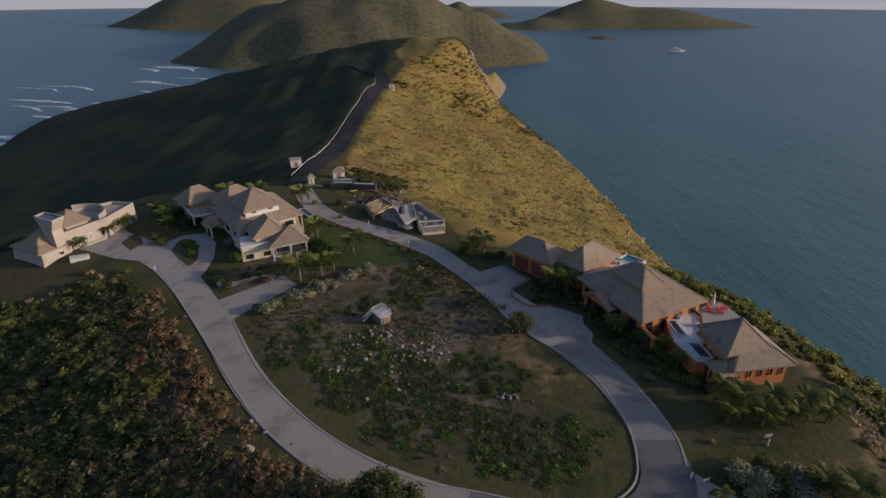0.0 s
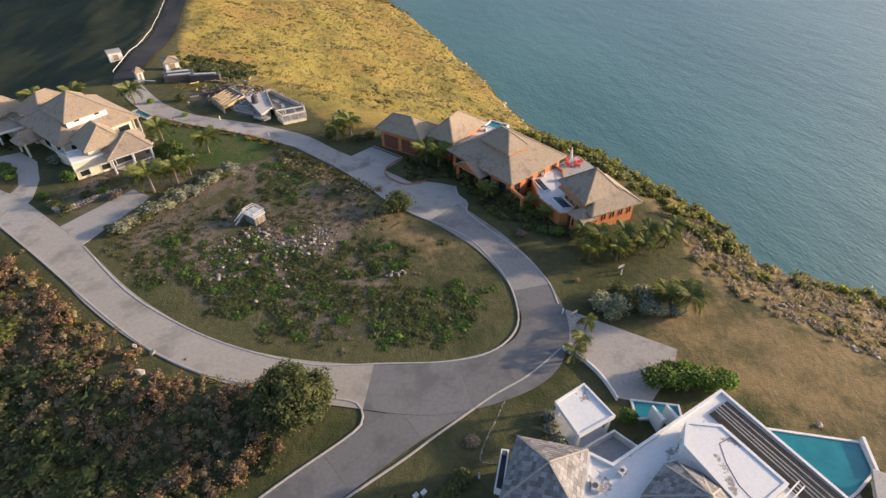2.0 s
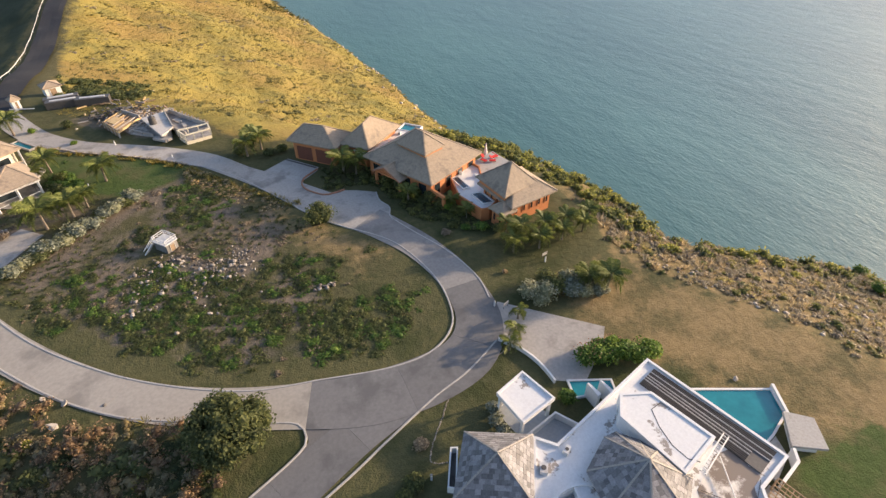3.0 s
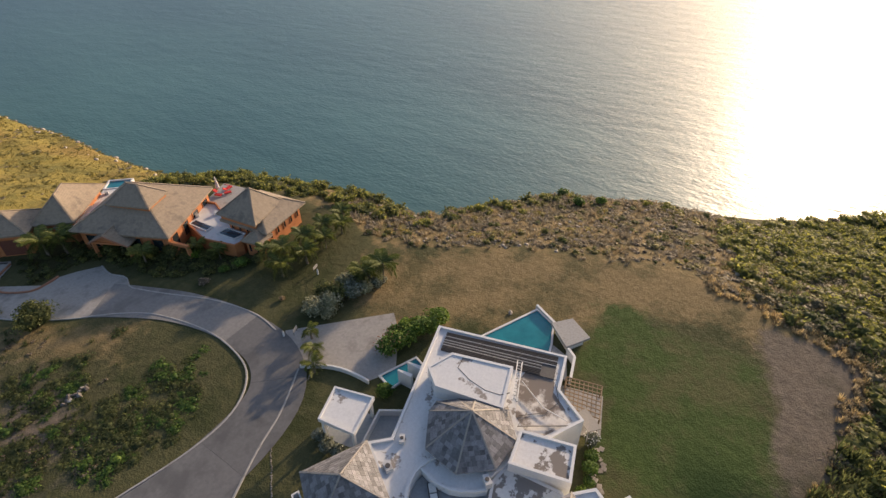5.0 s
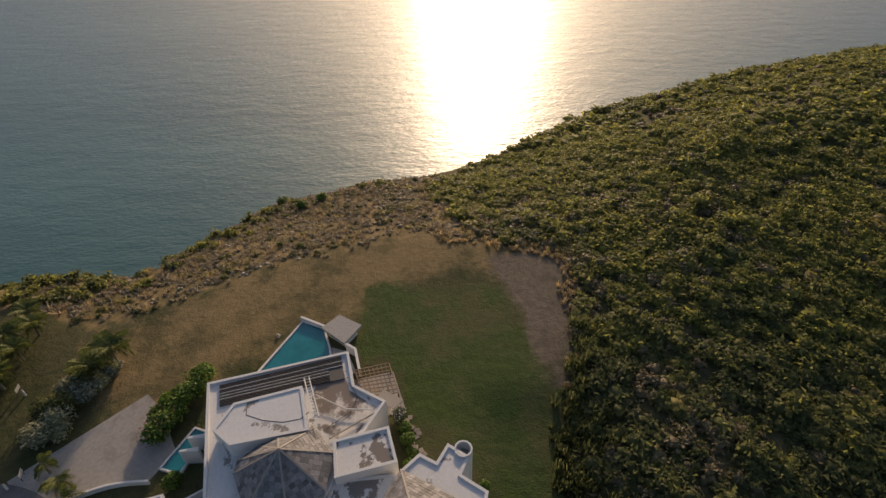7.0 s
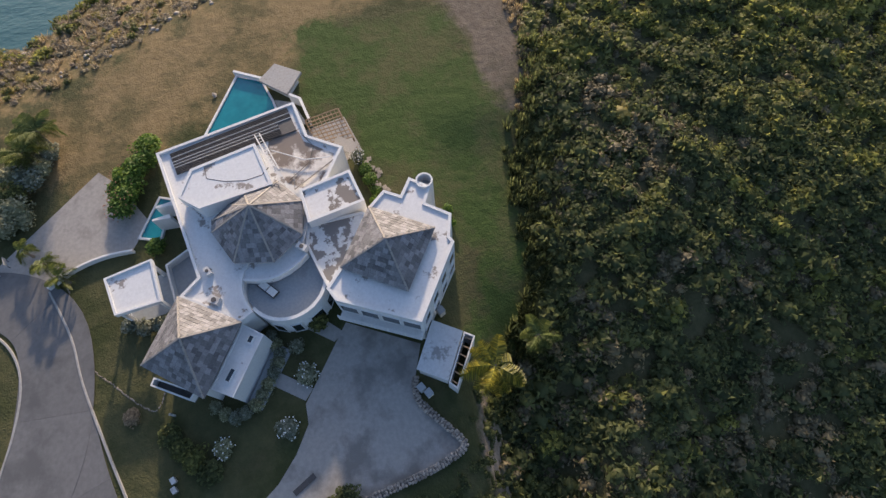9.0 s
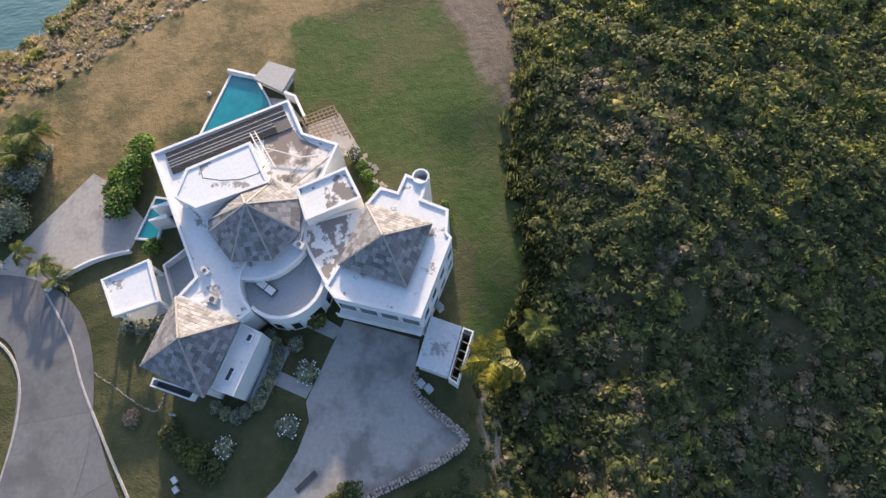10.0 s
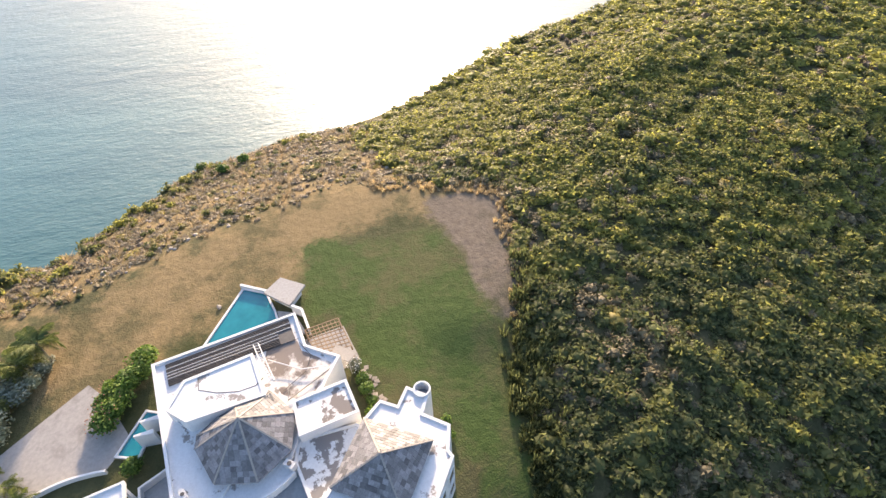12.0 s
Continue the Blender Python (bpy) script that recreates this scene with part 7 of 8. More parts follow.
# scrub inside the loop
SIDE_DRIVE = [(-40.2, 81.6), (-31, 90.4), (-27.6, 87), (-35.6, 75.4)]
inside_loop = lambda x, y: soft(outside(LOOP_ISLAND, x, y)[1], 1.2, 3.0) * (outside(SIDE_DRIVE, x, y)[0] > 0.8)
hump = lambda x, y, cx, cy, rx, ry: np.exp(-(((x - cx) / rx) ** 2 + ((y - cy) / ry) ** 2))
green_part = lambda x, y: np.maximum.reduce([hump(x, y, -9, 58, 8, 8), hump(x, y, -3, 53, 5, 5), hump(x, y, -13, 65, 4, 5), hump(x, y, 5.6, 60.5, 5, 4.6), hump(x, y, 10.5, 47.6, 7.5, 3.8), hump(x, y, 15, 48.5, 3.5, 3), 0.8 * hump(x, y, -22, 68, 5, 6), 0.7 * hump(x, y, -5, 88, 7, 6), 0.6 * hump(x, y, -9, 81, 6, 4)])
low_growth = [thicket(130, 0.11, 90 + k, 5, core=0.62) for k in range(5)]
for count, leaf, tones in ((1500, leaf_bright, (0.05, 0.38)), (3300, leaf_brush, (0.15, 0.6))):
    scatter("loop_scrub", low_growth, spots(count, -48, 24, 38, 118, lambda x, y: inside_loop(x, y) * soft(green_part(x, y) + 0.35 * lumps(x, y, 9, 47), 0.1, 0.45), (0.7, 1.9), tones, 0.1, (0.15, 0.38)), leaf, "low green scrub inside the road loop", "scrub")
scatter("loop_scrub", low_growth[:3], spots(2600, -48, 24, 38, 118, lambda x, y: inside_loop(x, y) * soft(lumps(x, y, 18, 41), -0.1, 0.3) * (outside(CREAM_LAWN, x, y)[0] > 1) * (x < 12), (0.4, 0.9), (0.1, 0.6), 0.1, (0.3, 0.55)), leaf_dry, "dry brown scrub inside the road loop", "scrub")
scatter("loop_scrub", [tuft(22, 40 + k, 0.9) for k in range(3)], spots(8000, -48, 24, 38, 118, lambda x, y: inside_loop(x, y) * 0.75 * soft(lumps(x, y, 22, 43), -0.25, 0.2) * (outside(CREAM_LAWN, x, y)[0] > 1) * (1 - soft(x, 8, 16)), (0.3, 0.65), (0.1, 0.6), 0.05, (0.4, 0.7)), leaf_brush, "weedy grass inside the road loop", "grass")

DEBRIS = [(-6.5, 100.5), (-1.5, 96.2), (4.0, 87.4), (9.0, 77.6), (3.5, 78.6), (-1.6, 86.5), (-6.6, 94)]
scatter("dry_debris", twig_bush, spots(1500, -8, 11, 76, 101, lambda x, y: (outside(DEBRIS, x, y)[1] > 0.2) * soft(lumps(x, y, 7, 44), -0.3, 0.1), (0.25, 0.7), (0.45, 0.95), 0.1, (0.4, 0.8)), leaf_straw, "dry cut brushwood heaped along the road bank", "brushwood")
scatter("dry_debris", twig_bush, spots(900, -8, 11, 76, 101, lambda x, y: (outside(DEBRIS, x, y)[1] > 0.2) * soft(lumps(x, y, 9, 45), -0.2, 0.2), (0.3, 0.8), (0.2, 0.6), 0.1, (0.4, 0.8)), leaf_brush, "green weeds on the road bank", "weeds")
FRONT_GARDEN = [(14.0, 82.4), (16.4, 80.4), (19.4, 80.2), (24.2, 77.6), (25.2, 71.5), (26.5, 66.5), (31.5, 60.5), (35.6, 57.5), (36.4, 61), (33, 67), (29, 75), (24, 83), (19.8, 87.0), (17.0, 88.2), (14.2, 85.6)]
scatter("garden_greenery", rough_bush, spots(1500, 16, 40, 55, 90, lambda x, y: (outside(FRONT_GARDEN, x, y)[1] > 0.4) * 0.75, (0.4, 0.9), (0.2, 0.75), 0.2, (0.5, 0.9)), leaf_brush, "dark garden greenery before the orange house", "shrubs")
DRIVE_BANK = [(9.5, -4.5), (6.6, -6.2), (3, -6.4), (-3, -4.6), (-4, 2), (-2.6, 8), (-1.2, 5), (0.3, 1), (1.6, -2.2), (3.6, -2.1), (6.5, -1.6)]
scatter("garden_greenery", near_thicket, spots(260, -5, 10, -7, 9, lambda x, y: (outside(DRIVE_BANK, x, y)[1] > 0.1) * 1.0, (0.6, 1.2), (0.15, 0.5), 0.1, (0.4, 0.7)), leaf_brush, "dark green growth on the bank below the driveway", "shrubs")
CREAM_GARDEN = [(-66, 116), (-60, 112), (-56, 112), (-58, 118), (-62, 126), (-68, 124)]
scatter("garden_greenery", rough_bush, spots(500, -70, -54, 110, 128, lambda x, y: (outside(CREAM_GARDEN, x, y)[1] > 0.3) * 0.8, (0.6, 1.2), (0.05, 0.5), 0.2, (0.7, 1.1)), leaf_brush, "dark garden greenery between the houses", "shrubs")
CREAM_FRONT = [(-26, 108), (-22, 102), (-22, 95), (-25, 93), (-28, 100), (-29, 105)]
scatter("garden_greenery", rough_bush, spots(700, -32, -18, 90, 112, lambda x, y: (outside(CREAM_FRONT, x, y)[1] > 0.2) * 0.8, (0.5, 1.1), (0.1, 0.6), 0.2, (0.7, 1.1)), leaf_bright, "lush garden greenery beside the cream house", "shrubs")

# ---- rocks ----


def rock_mesh(seed, material):
    r = random.Random(seed)
    bm = bmesh.new()
    bmesh.ops.create_icosphere(bm, subdivisions=1, radius=0.5)
    for v in bm.verts:
        v.co *= r.uniform(0.7, 1.25)
        v.co.z *= 0.75
    mesh = bpy.data.meshes.new("rock")
    bm.to_mesh(mesh)
    bm.free()
    mesh.materials.append(material)
    return mesh


pale_rocks = [rock_mesh(k, rock) for k in range(5)]
dark_rocks = [rock_mesh(9 + k, dark_rock) for k in range(3)]


def lay_rock(x, y, size, meshes, label, group):
    ob = new("rock", random.choice(meshes))
    ob.matrix_basis = Matrix.LocRotScale((x, y, ground(x, y) + size * 0.18), Euler([random.uniform(-0.4, 0.4), random.uniform(-0.4, 0.4), random.uniform(0, 6)]), (size, size * random.uniform(0.7, 1.2), size * random.uniform(0.6, 1.0)))
    return tagged(ob, label, "rock", group)


for k in range(230):
    cx, cy, s = random.choice([(-12.0, 70.5, 1.7), (-9.0, 70.4, 1.8), (-4.2, 67.6, 2.0), (-0.6, 68.6, 1.5), (-3.0, 65.2, 1.8), (-13.6, 66.4, 1.7), (-6.5, 66.2, 1.9), (-15.4, 61.6, 1.2), (-4, 60, 3.0), (8.9, 56.3, 0.6)])
    cx, cy = random.gauss(cx, s), random.gauss(cy, s * 0.7)
    cx, cy = (cx, cy) if outside(LOOP_ISLAND, np.array([cx]), np.array([cy]))[1][0] > 2 else (-6 + s, 58 + s)
    lay_rock(cx, cy, 0.22 + 0.6 * random.random() ** 2, pale_rocks if k % 3 else dark_rocks, "pale broken rock in the scrub", "rubble inside the road loop")
def rock_shape(mesh):
    """A rock mesh as arrays, for the loose stones that nobody could count."""
    v = np.array([tuple(q.co) for q in mesh.vertices]) + np.array([0, 0, 0.2])
    return v, np.array([tuple(f.vertices) for f in mesh.polygons])


rock_arrays = [rock_shape(m_) for m_ in pale_rocks + dark_rocks]
rubble_heap = lambda x, y: np.maximum.reduce([hump(x, y, -10.5, 70.4, 4, 2), hump(x, y, -3.6, 67, 3.4, 2.6), hump(x, y, -0.4, 68.6, 1.6, 1.4), hump(x, y, -13.4, 66, 2.4, 2), 0.6 * hump(x, y, -15.2, 61.6, 1.6, 1.6)])
scatter("loose_stones", rock_arrays[:5], spots(1500, -20, 6, 56, 76, rubble_heap, (0.15, 0.42), (0, 1), 0.1, (0.6, 1.0)), rock, "small broken stones heaped in the scrub", "stones")
scatter("loose_stones", rock_arrays[5:], spots(700, -20, 6, 56, 76, rubble_heap, (0.2, 0.5), (0, 1), 0.1, (0.6, 1.0)), dark_rock, "small dark stones heaped in the scrub", "stones")
brow_stones = lambda x, y: (clear_of(x, y) > 0.5) * (x > 50) * soft(lumps(x, y, 16, 51), -0.1, 0.25)
scatter("loose_stones", rock_arrays[:5], spots(900, 50, 95, -16, 56, brow_stones, (0.3, 0.9), (0, 1), 0.1, (0.5, 0.9)), rock, "weathered grey stones on the dry brow", "stones")
scatter("loose_stones", rock_arrays[5:], spots(120, -26, -6, 118, 140, lambda x, y: np.exp(-(((x + 14) / 6) ** 2 + ((y - 129) / 5) ** 2)), (0.3, 0.9), (0, 1), 0.1, (0.5, 0.9)), rock, "broken stone on the building site", "rubble")
crag = lambda x, y: np.exp(-(to_edge(x, y) / 4.0) ** 2) * (0.25 + 0.75 * soft(lumps(x, y, 30, 66), 0.0, 0.3))
to_edge = lambda x, y: near_line(CLIFF_LINE, x, y)[0] + 60 * (y < 108)
scatter("loose_stones", rock_arrays[:5], spots(2600, 30, 110, 105, 420, crag, (0.7, 2.4), (0, 1), 0.25, (0.6, 1.3)), rock, "pale crags along the top of the sea cliff", "rocks")
for x, y, s in ((-24.6, 51.6, 0.8), (-22.4, 49.9, 0.9), (-23.3, 47.2, 1.3), (-18.4, 47.9, 0.5), (47.4, 20.4, 0.8)):
    lay_rock(x, y, s, pale_rocks, "whitish boulder beside the road", "boulders beside the road")

# ---- palms ----


def frond_mesh(length, droop, pairs, material, seed):
    r = random.Random(seed)
    verts, faces = [], []
    at = lambda s: Vector((length * (s - 0.12 * s * s), 0, length * (0.42 * s - droop * s * s)))
    for k in range(8):
        a, b = at(k / 8), at((k + 1) / 8)
        w = 0.045 * (1 - k / 9)
        base = len(verts)
        verts += [(a.x, -w, a.z), (a.x, w, a.z), (b.x, w * 0.85, b.z), (b.x, -w * 0.85, b.z)]
        faces.append((base, base + 1, base + 2, base + 3))
    for k in range(pairs):
        s = 0.12 + 0.88 * (k + 0.5) / pairs
        p = at(s)
        reach = length * 0.25 * math.sin(math.pi * (0.12 + 0.82 * s)) + 0.08
        for side in (-1, 1):
            sweep, sag = r.uniform(0.25, 0.5), r.uniform(0.15, 0.55)
            tip = p + Vector((reach * sweep, side * reach, -reach * sag))
            w = 0.034 * length / 2.5
            base = len(verts)
            verts += [(p.x - w, p.y, p.z), (p.x + w, p.y, p.z + 0.01), ((p.x * 0.4 + tip.x * 0.6) + w, tip.y * 0.6, p.z * 0.4 + tip.z * 0.6 + 0.06), tuple(tip)]
            faces.append((base, base + 1, base + 2, base + 3))
    return mesh_of("frond", np.array(verts), np.array(faces), material, np.full(len(verts), r.uniform(0.35, 0.7)))


def palm(high, length, fronds, material, label, seed):
    """A palm at the origin: ringed trunk, fronds one by one."""
    r = random.Random(seed)
    ob = thing("palm_tree", (0, 0, 0), label, "palm", "palms round the houses")
    lean = r.uniform(-0.08, 0.08) * high
    line = [(lean * (k / 6) ** 2, 0, high * k / 6 - 0.2 * (k == 0)) for k in range(7)]
    part("trunk", tube(line, [0.2, 0.16, 0.14, 0.13, 0.12, 0.12, 0.15], 7), bark, ob)
    meshes = [frond_mesh(length, d, 30, material, seed + k) for k, d in enumerate((0.45, 0.72, 0.95))]
    for k in range(fronds):
        tilt = r.uniform(-32, 22)
        mesh = meshes[min(2, int((22 - tilt) / 19))]
        m = pose(lean, 0, high, 0, 0, 360 * k / fronds * 2.4 + r.uniform(-15, 15)) @ pose(0.06, 0, 0, 0, -tilt, 0) @ Matrix.Scale(r.uniform(0.82, 1.1), 4)
        piece("frond", mesh, m, ob)
    return ob


stock = [palm(2.6, 2.5, 20, leaf_palm, "green palm with arching fronds in the garden", 3), palm(3.4, 2.8, 20, leaf_palm, "green palm with arching fronds in the garden", 5),
         palm(1.7, 1.7, 11, leaf_palm, "young windswept palm beside the road", 8)]
first = [True] * 3


def plant_palm(kind, x, y, size=1.0):
    m = Matrix.Translation((x, y, ground(x, y))) @ Matrix.Rotation(random.uniform(0, 6.28), 4, "Z")
    if first[kind]:
        first[kind] = False
        stock[kind].matrix_basis = m
        return stock[kind]
    ob = copy_thing(stock[kind], m)
    ob.scale = (size,) * 3
    return ob


for kind, x, y, s in ((0, 36.6, 51.8, 1), (1, 38.8, 53.2, 0.9), (0, 40.6, 50.9, 0.95), (1, 42.8, 53.4, 0.85), (0, 45.0, 51.2, 0.9), (1, 47.0, 53.4, 0.8), (0, 49.2, 51.6, 0.9), (1, 51.4, 53.4, 0.75), (1, 37.4, 55.4, 0.8),
                      (2, 26.1, 35.5, 1.0), (2, 27.8, 37.2, 1.05), (2, 29.8, 39.6, 0.95), (1, 43.4, 38.6, 1.0), (0, 41.6, 40.6, 1.0), (0, 44.6, 41.0, 0.8),
                      (0, 20.6, 85.4, 1.3), (0, 22.6, 84.0, 1.2), (0, 27.6, 71.2, 0.9), (0, 33.2, 66.4, 0.75), (0, 34.4, 62.8, 0.7), (0, 5.6, 99.6, 1.2), (0, 8.6, 101.2, 1.2), (1, 7.6, 103.4, 0.9),
                      (0, -19.0, 101.0, 1.3), (0, -27.2, 88.6, 1.5), (0, -23.6, 90.6, 1.3), (0, -21.6, 92.8, 1.1), (0, -30.0, 104.6, 1.1), (0, -28.2, 108.6, 1.2), (0, -36.4, 129.0, 1.4), (0, -48.5, 131.0, 1.4), (0, -56.6, 132.0, 1.3),
                      (0, -66.2, 119.6, 1.0), (0, -66.0, 116.2, 1.0), (0, -69.8, 121.0, 1.0), (0, -63.6, 112.4, 0.9), (0, -75.0, 108.9, 0.85), (0, -73.8, 112.9, 0.85), (0, -73.6, 114.6, 0.8), (0, -77.2, 101.8, 0.8)):
    plant_palm(kind, x, y, s)
bright = palm(6.6, 3.3, 17, leaf_palm_yellow, "tall yellow-green coconut palm beside the garage", 12)
bright.matrix_basis = pose(8.9, -4.9, ground(8.9, -4.9) - 0.1, 0, 0, 40)
second = palm(4.4, 2.2, 13, leaf_palm, "pale green palm at the edge of the brush", 14)
second.matrix_basis = pose(11.6, -9.8, ground(11.6, -9.8), 0, 0, 10)

# ---- garden shrubs and the round tree ----

def shrub(x, y, wide, high, material, label, seed, leaves=260, flowers=None, lift=0.0, name="shrub", group="garden shrubs"):
    """A bush of its own: short stem and leafy crown."""
    z = ground(x, y) + lift
    ob = thing(name, (x, y, z), label, "shrub", group)
    v, f = leaf_ball(leaves, 0.17 * min(1.0, 1.3 / max(wide, 0.6)) * (260 / leaves) ** 0.25, seed)
    v = v * np.array([wide, wide, high])
    crown = new("crown", mesh_of("crown", v, f, material, np.full(len(v), random.uniform(0.35, 0.75))))
    crown.parent = ob
    ORIGIN[crown.name] = Vector((x, y, z))
    part("stem", tube([(x, y, z - 0.15), (x, y, z + high * 0.6)], [0.09, 0.05], 6), bark, ob)
    if flowers:
        r = np.random.RandomState(seed)
        bm = bmesh.new()
        for k in range(26):
            d = Vector(r.normal(size=3)).normalized()
            d.z = abs(d.z)
            bmesh.ops.create_icosphere(bm, subdivisions=1, radius=0.07, matrix=Matrix.Translation(Vector((x, y, z)) + Vector((d.x * wide * 1.03, d.y * wide * 1.03, high * (0.6 + 0.85 * d.z * 0.95)))))
        part("blossom", bm, flowers, crown)
    return ob


oleander = "dense green oleander bush beside the pool terrace"
for k, (x, y, w, h) in enumerate(((41.0, 27.5, 1.6, 1.7), (39.2, 27.7, 1.8, 2.0), (37.8, 28.7, 1.8, 2.0), (36.2, 29.2, 1.8, 1.9), (34.6, 29.5, 1.8, 2.0), (33.2, 30.1, 1.7, 1.8), (35.6, 30.7, 1.5, 1.5), (37.4, 30.2, 1.4, 1.5))):
    shrub(x, y, w, h, leaf_bright, oleander, 100 + k, 420, terracotta if k > 3 else None)
shrub(27.9, 26.4, 1.15, 1.3, leaf_bright, "round green bush by the narrow pool", 120, 360)
for k, (x, y, w, h, m) in enumerate(((34.8, 4.6, 0.9, 0.9, leaf_grey), (33.0, 3.9, 0.9, 0.8, leaf_bright), (31.6, 3.6, 1.0, 0.9, leaf_bright), (30.2, 3.2, 0.7, 0.6, leaf_bright), (29.0, 3.4, 0.7, 0.6, leaf_bright), (26.6, -4.0, 0.8, 0.8, leaf_bright), (25.2, -4.2, 0.6, 0.6, leaf_bright), (28.2, 0.6, 0.7, 0.7, leaf_bright))):
    shrub(x, y, w, h, m, "garden bush against the white wall", 130 + k, 300, flower_white if k == 0 else None)
for k, (x, y, w) in enumerate(((20.0, 28.9, 1.0), (19.4, 27.4, 1.0), (19.6, 26.0, 1.0), (19.9, 24.9, 0.8), (16.2, 15.2, 0.7), (15.3, 14.8, 0.75), (14.4, 14.5, 0.75), (13.5, 14.7, 0.75), (12.6, 15.2, 0.75), (11.7, 15.8, 0.75), (10.8, 16.4, 0.75), (10.0, 17.0, 0.8), (9.5, 17.9, 0.8), (9.2, 18.9, 0.75), (9.8, 19.8, 0.7), (10.5, 20.6, 0.7), (14.7, 12.9, 0.9))):
    shrub(x, y, w, 0.8, leaf_grey, "clipped grey-green shrub border along the wall", 150 + k, 300)
for k, (x, y, w, h, m) in enumerate(((11.9, 12.2, 1.2, 0.7, leaf_grey), (7.4, 14.2, 1.1, 0.7, leaf_grey), (16.6, 10.6, 1.2, 1.2, leaf_brush), (8.8, 24.8, 1.2, 0.8, leaf_brush), (7.4, 23.8, 1.2, 0.8, leaf_brush), (6.2, 22.6, 1.3, 0.9, leaf_brush), (5.0, 21.0, 1.3, 0.9, leaf_brush), (6.8, 20.0, 1.0, 0.6, leaf_grey), (11.2, 28.4, 1.0, 0.5, leaf_dry), (2.2, 24.2, 1.0, 0.8, leaf_brush), (0.9, 9.6, 1.2, 0.9, leaf_brush), (0.4, 11.0, 1.0, 0.8, leaf_brush))):
    shrub(x, y, w, h, m, "loose garden shrub on the shaded lawn", 170 + k, 300, flower_white if m is leaf_grey and k < 8 else None)
for k, (x, y, w, h) in enumerate(((33.4, 42.6, 2.0, 1.7), (35.4, 41.6, 2.1, 1.9), (37.2, 41.8, 2.1, 1.9), (38.8, 40.4, 2.0, 1.8), (40.2, 39.6, 1.8, 1.6), (36.6, 43.6, 1.9, 1.6), (34.0, 40.8, 1.4, 1.1), (39.7, 42.4, 1.9, 1.7), (41.8, 41.9, 1.9, 1.7), (43.2, 40.4, 1.7, 1.5), (42.2, 39.0, 1.6, 1.4))):
    shrub(x, y, w, h, leaf_grey if k % 3 != 2 else leaf_brush, "silvery bush beside the parking spur", 190 + k, 420)
for k in range(27):
    s = k / 26
    shrub(-31.6 + 17.2 * s + 0.7 * math.sin(k * 2.1), 77.0 + 15.5 * s + 0.6 * math.cos(k * 1.7), 1.65 + 0.4 * math.sin(k * 3.3), 1.1 + 0.25 * math.sin(k), leaf_grey if k % 6 else leaf_brush, "silver-leaved hedge bush beside the drive", 210 + k, 260)
for k, (x, y, w, h, m) in enumerate(((11.5, 71.8, 2.1, 2.0, leaf_brush), (13.2, 72.0, 2.1, 2.1, leaf_brush), (12.6, 73.4, 1.8, 2.2, leaf_brush), (-42.0, 96.6, 1.9, 1.7, leaf_bright), (-45.0, 91.4, 1.1, 0.8, leaf_bright), (-42.4, 88.0, 1.2, 0.9, leaf_brush), (-40.2, 86.4, 1.2, 0.9, leaf_brush), (-38.0, 89.8, 1.1, 0.9, leaf_brush), (-35.4, 90.2, 1.2, 0.9, leaf_bright), (-33.4, 88.4, 1.2, 0.8, leaf_dry), (-56.2, 105.4, 1.1, 0.6, leaf_bright), (-54.8, 105.0, 1.0, 0.6, leaf_bright), (-55.2, 103.6, 1.0, 0.6, leaf_bright), (-53.2, 103.0, 0.9, 0.5, leaf_bright), (-46.4, 104.2, 1.5, 1.2, leaf_grey), (-53.4, 101.8, 1.4, 0.8, leaf_bright), (-54.4, 103.6, 1.1, 0.7, leaf_bright), (-52.4, 99.8, 1.1, 0.7, leaf_bright),
                                        (-61.4, 104.6, 1.5, 1.2, leaf_brush), (-64.4, 107.2, 1.4, 1.2, leaf_brush), (-61.0, 115.0, 1.8, 1.6, leaf_brush), (-64.2, 121.4, 1.8, 1.8, leaf_brush), (-57.8, 128.8, 2.0, 1.8, leaf_brush), (-26.4, 104.2, 1.3, 1.2, leaf_brush), (-24.8, 98.6, 1.3, 1.1, leaf_brush), (-24.0, 95.2, 1.3, 1.1, leaf_brush), (-26.8, 100.6, 1.3, 1.2, leaf_brush),
                                        (26.4, 77.8, 1.5, 1.9, leaf_brush), (27.8, 75.0, 1.6, 2.1, leaf_brush), (29.6, 72.2, 1.5, 1.8, leaf_brush), (31.0, 69.6, 1.5, 2.0, leaf_brush), (32.6, 66.4, 1.2, 1.2, leaf_bright), (33.9, 63.8, 1.1, 1.1, leaf_brush), (23.4, 82.0, 1.5, 1.0, leaf_brush), (25.0, 79.6, 1.5, 1.0, leaf_brush), (26.4, 77.0, 1.4, 0.9, leaf_brush), (27.8, 72.8, 1.4, 0.9, leaf_brush), (30.0, 70.0, 1.4, 0.9, leaf_brush), (32.0, 67.2, 1.4, 1.0, leaf_brush), (29.4, 60.2, 0.9, 0.6, leaf_dry), (31.2, 61.6, 0.9, 0.6, leaf_brush), (32.8, 60.2, 0.9, 0.6, leaf_bright), (35.2, 59.0, 1.3, 0.9, leaf_bright), (37.2, 57.4, 1.3, 1.0, leaf_brush), (33.0, 48.2, 0.5, 0.4, leaf_dry), (33.4, 64.8, 1.1, 0.9, leaf_brush),
                                        (9.6, 98.2, 1.5, 1.0, leaf_brush), (4.4, 101.0, 1.4, 1.0, leaf_brush), (12.2, 99.0, 1.4, 1.0, leaf_brush), (-26.6, 128.6, 1.3, 1.2, leaf_brush), (-33.2, 129.0, 0.9, 0.8, leaf_bright), (-25.0, 119.6, 0.8, 0.6, leaf_bright))):
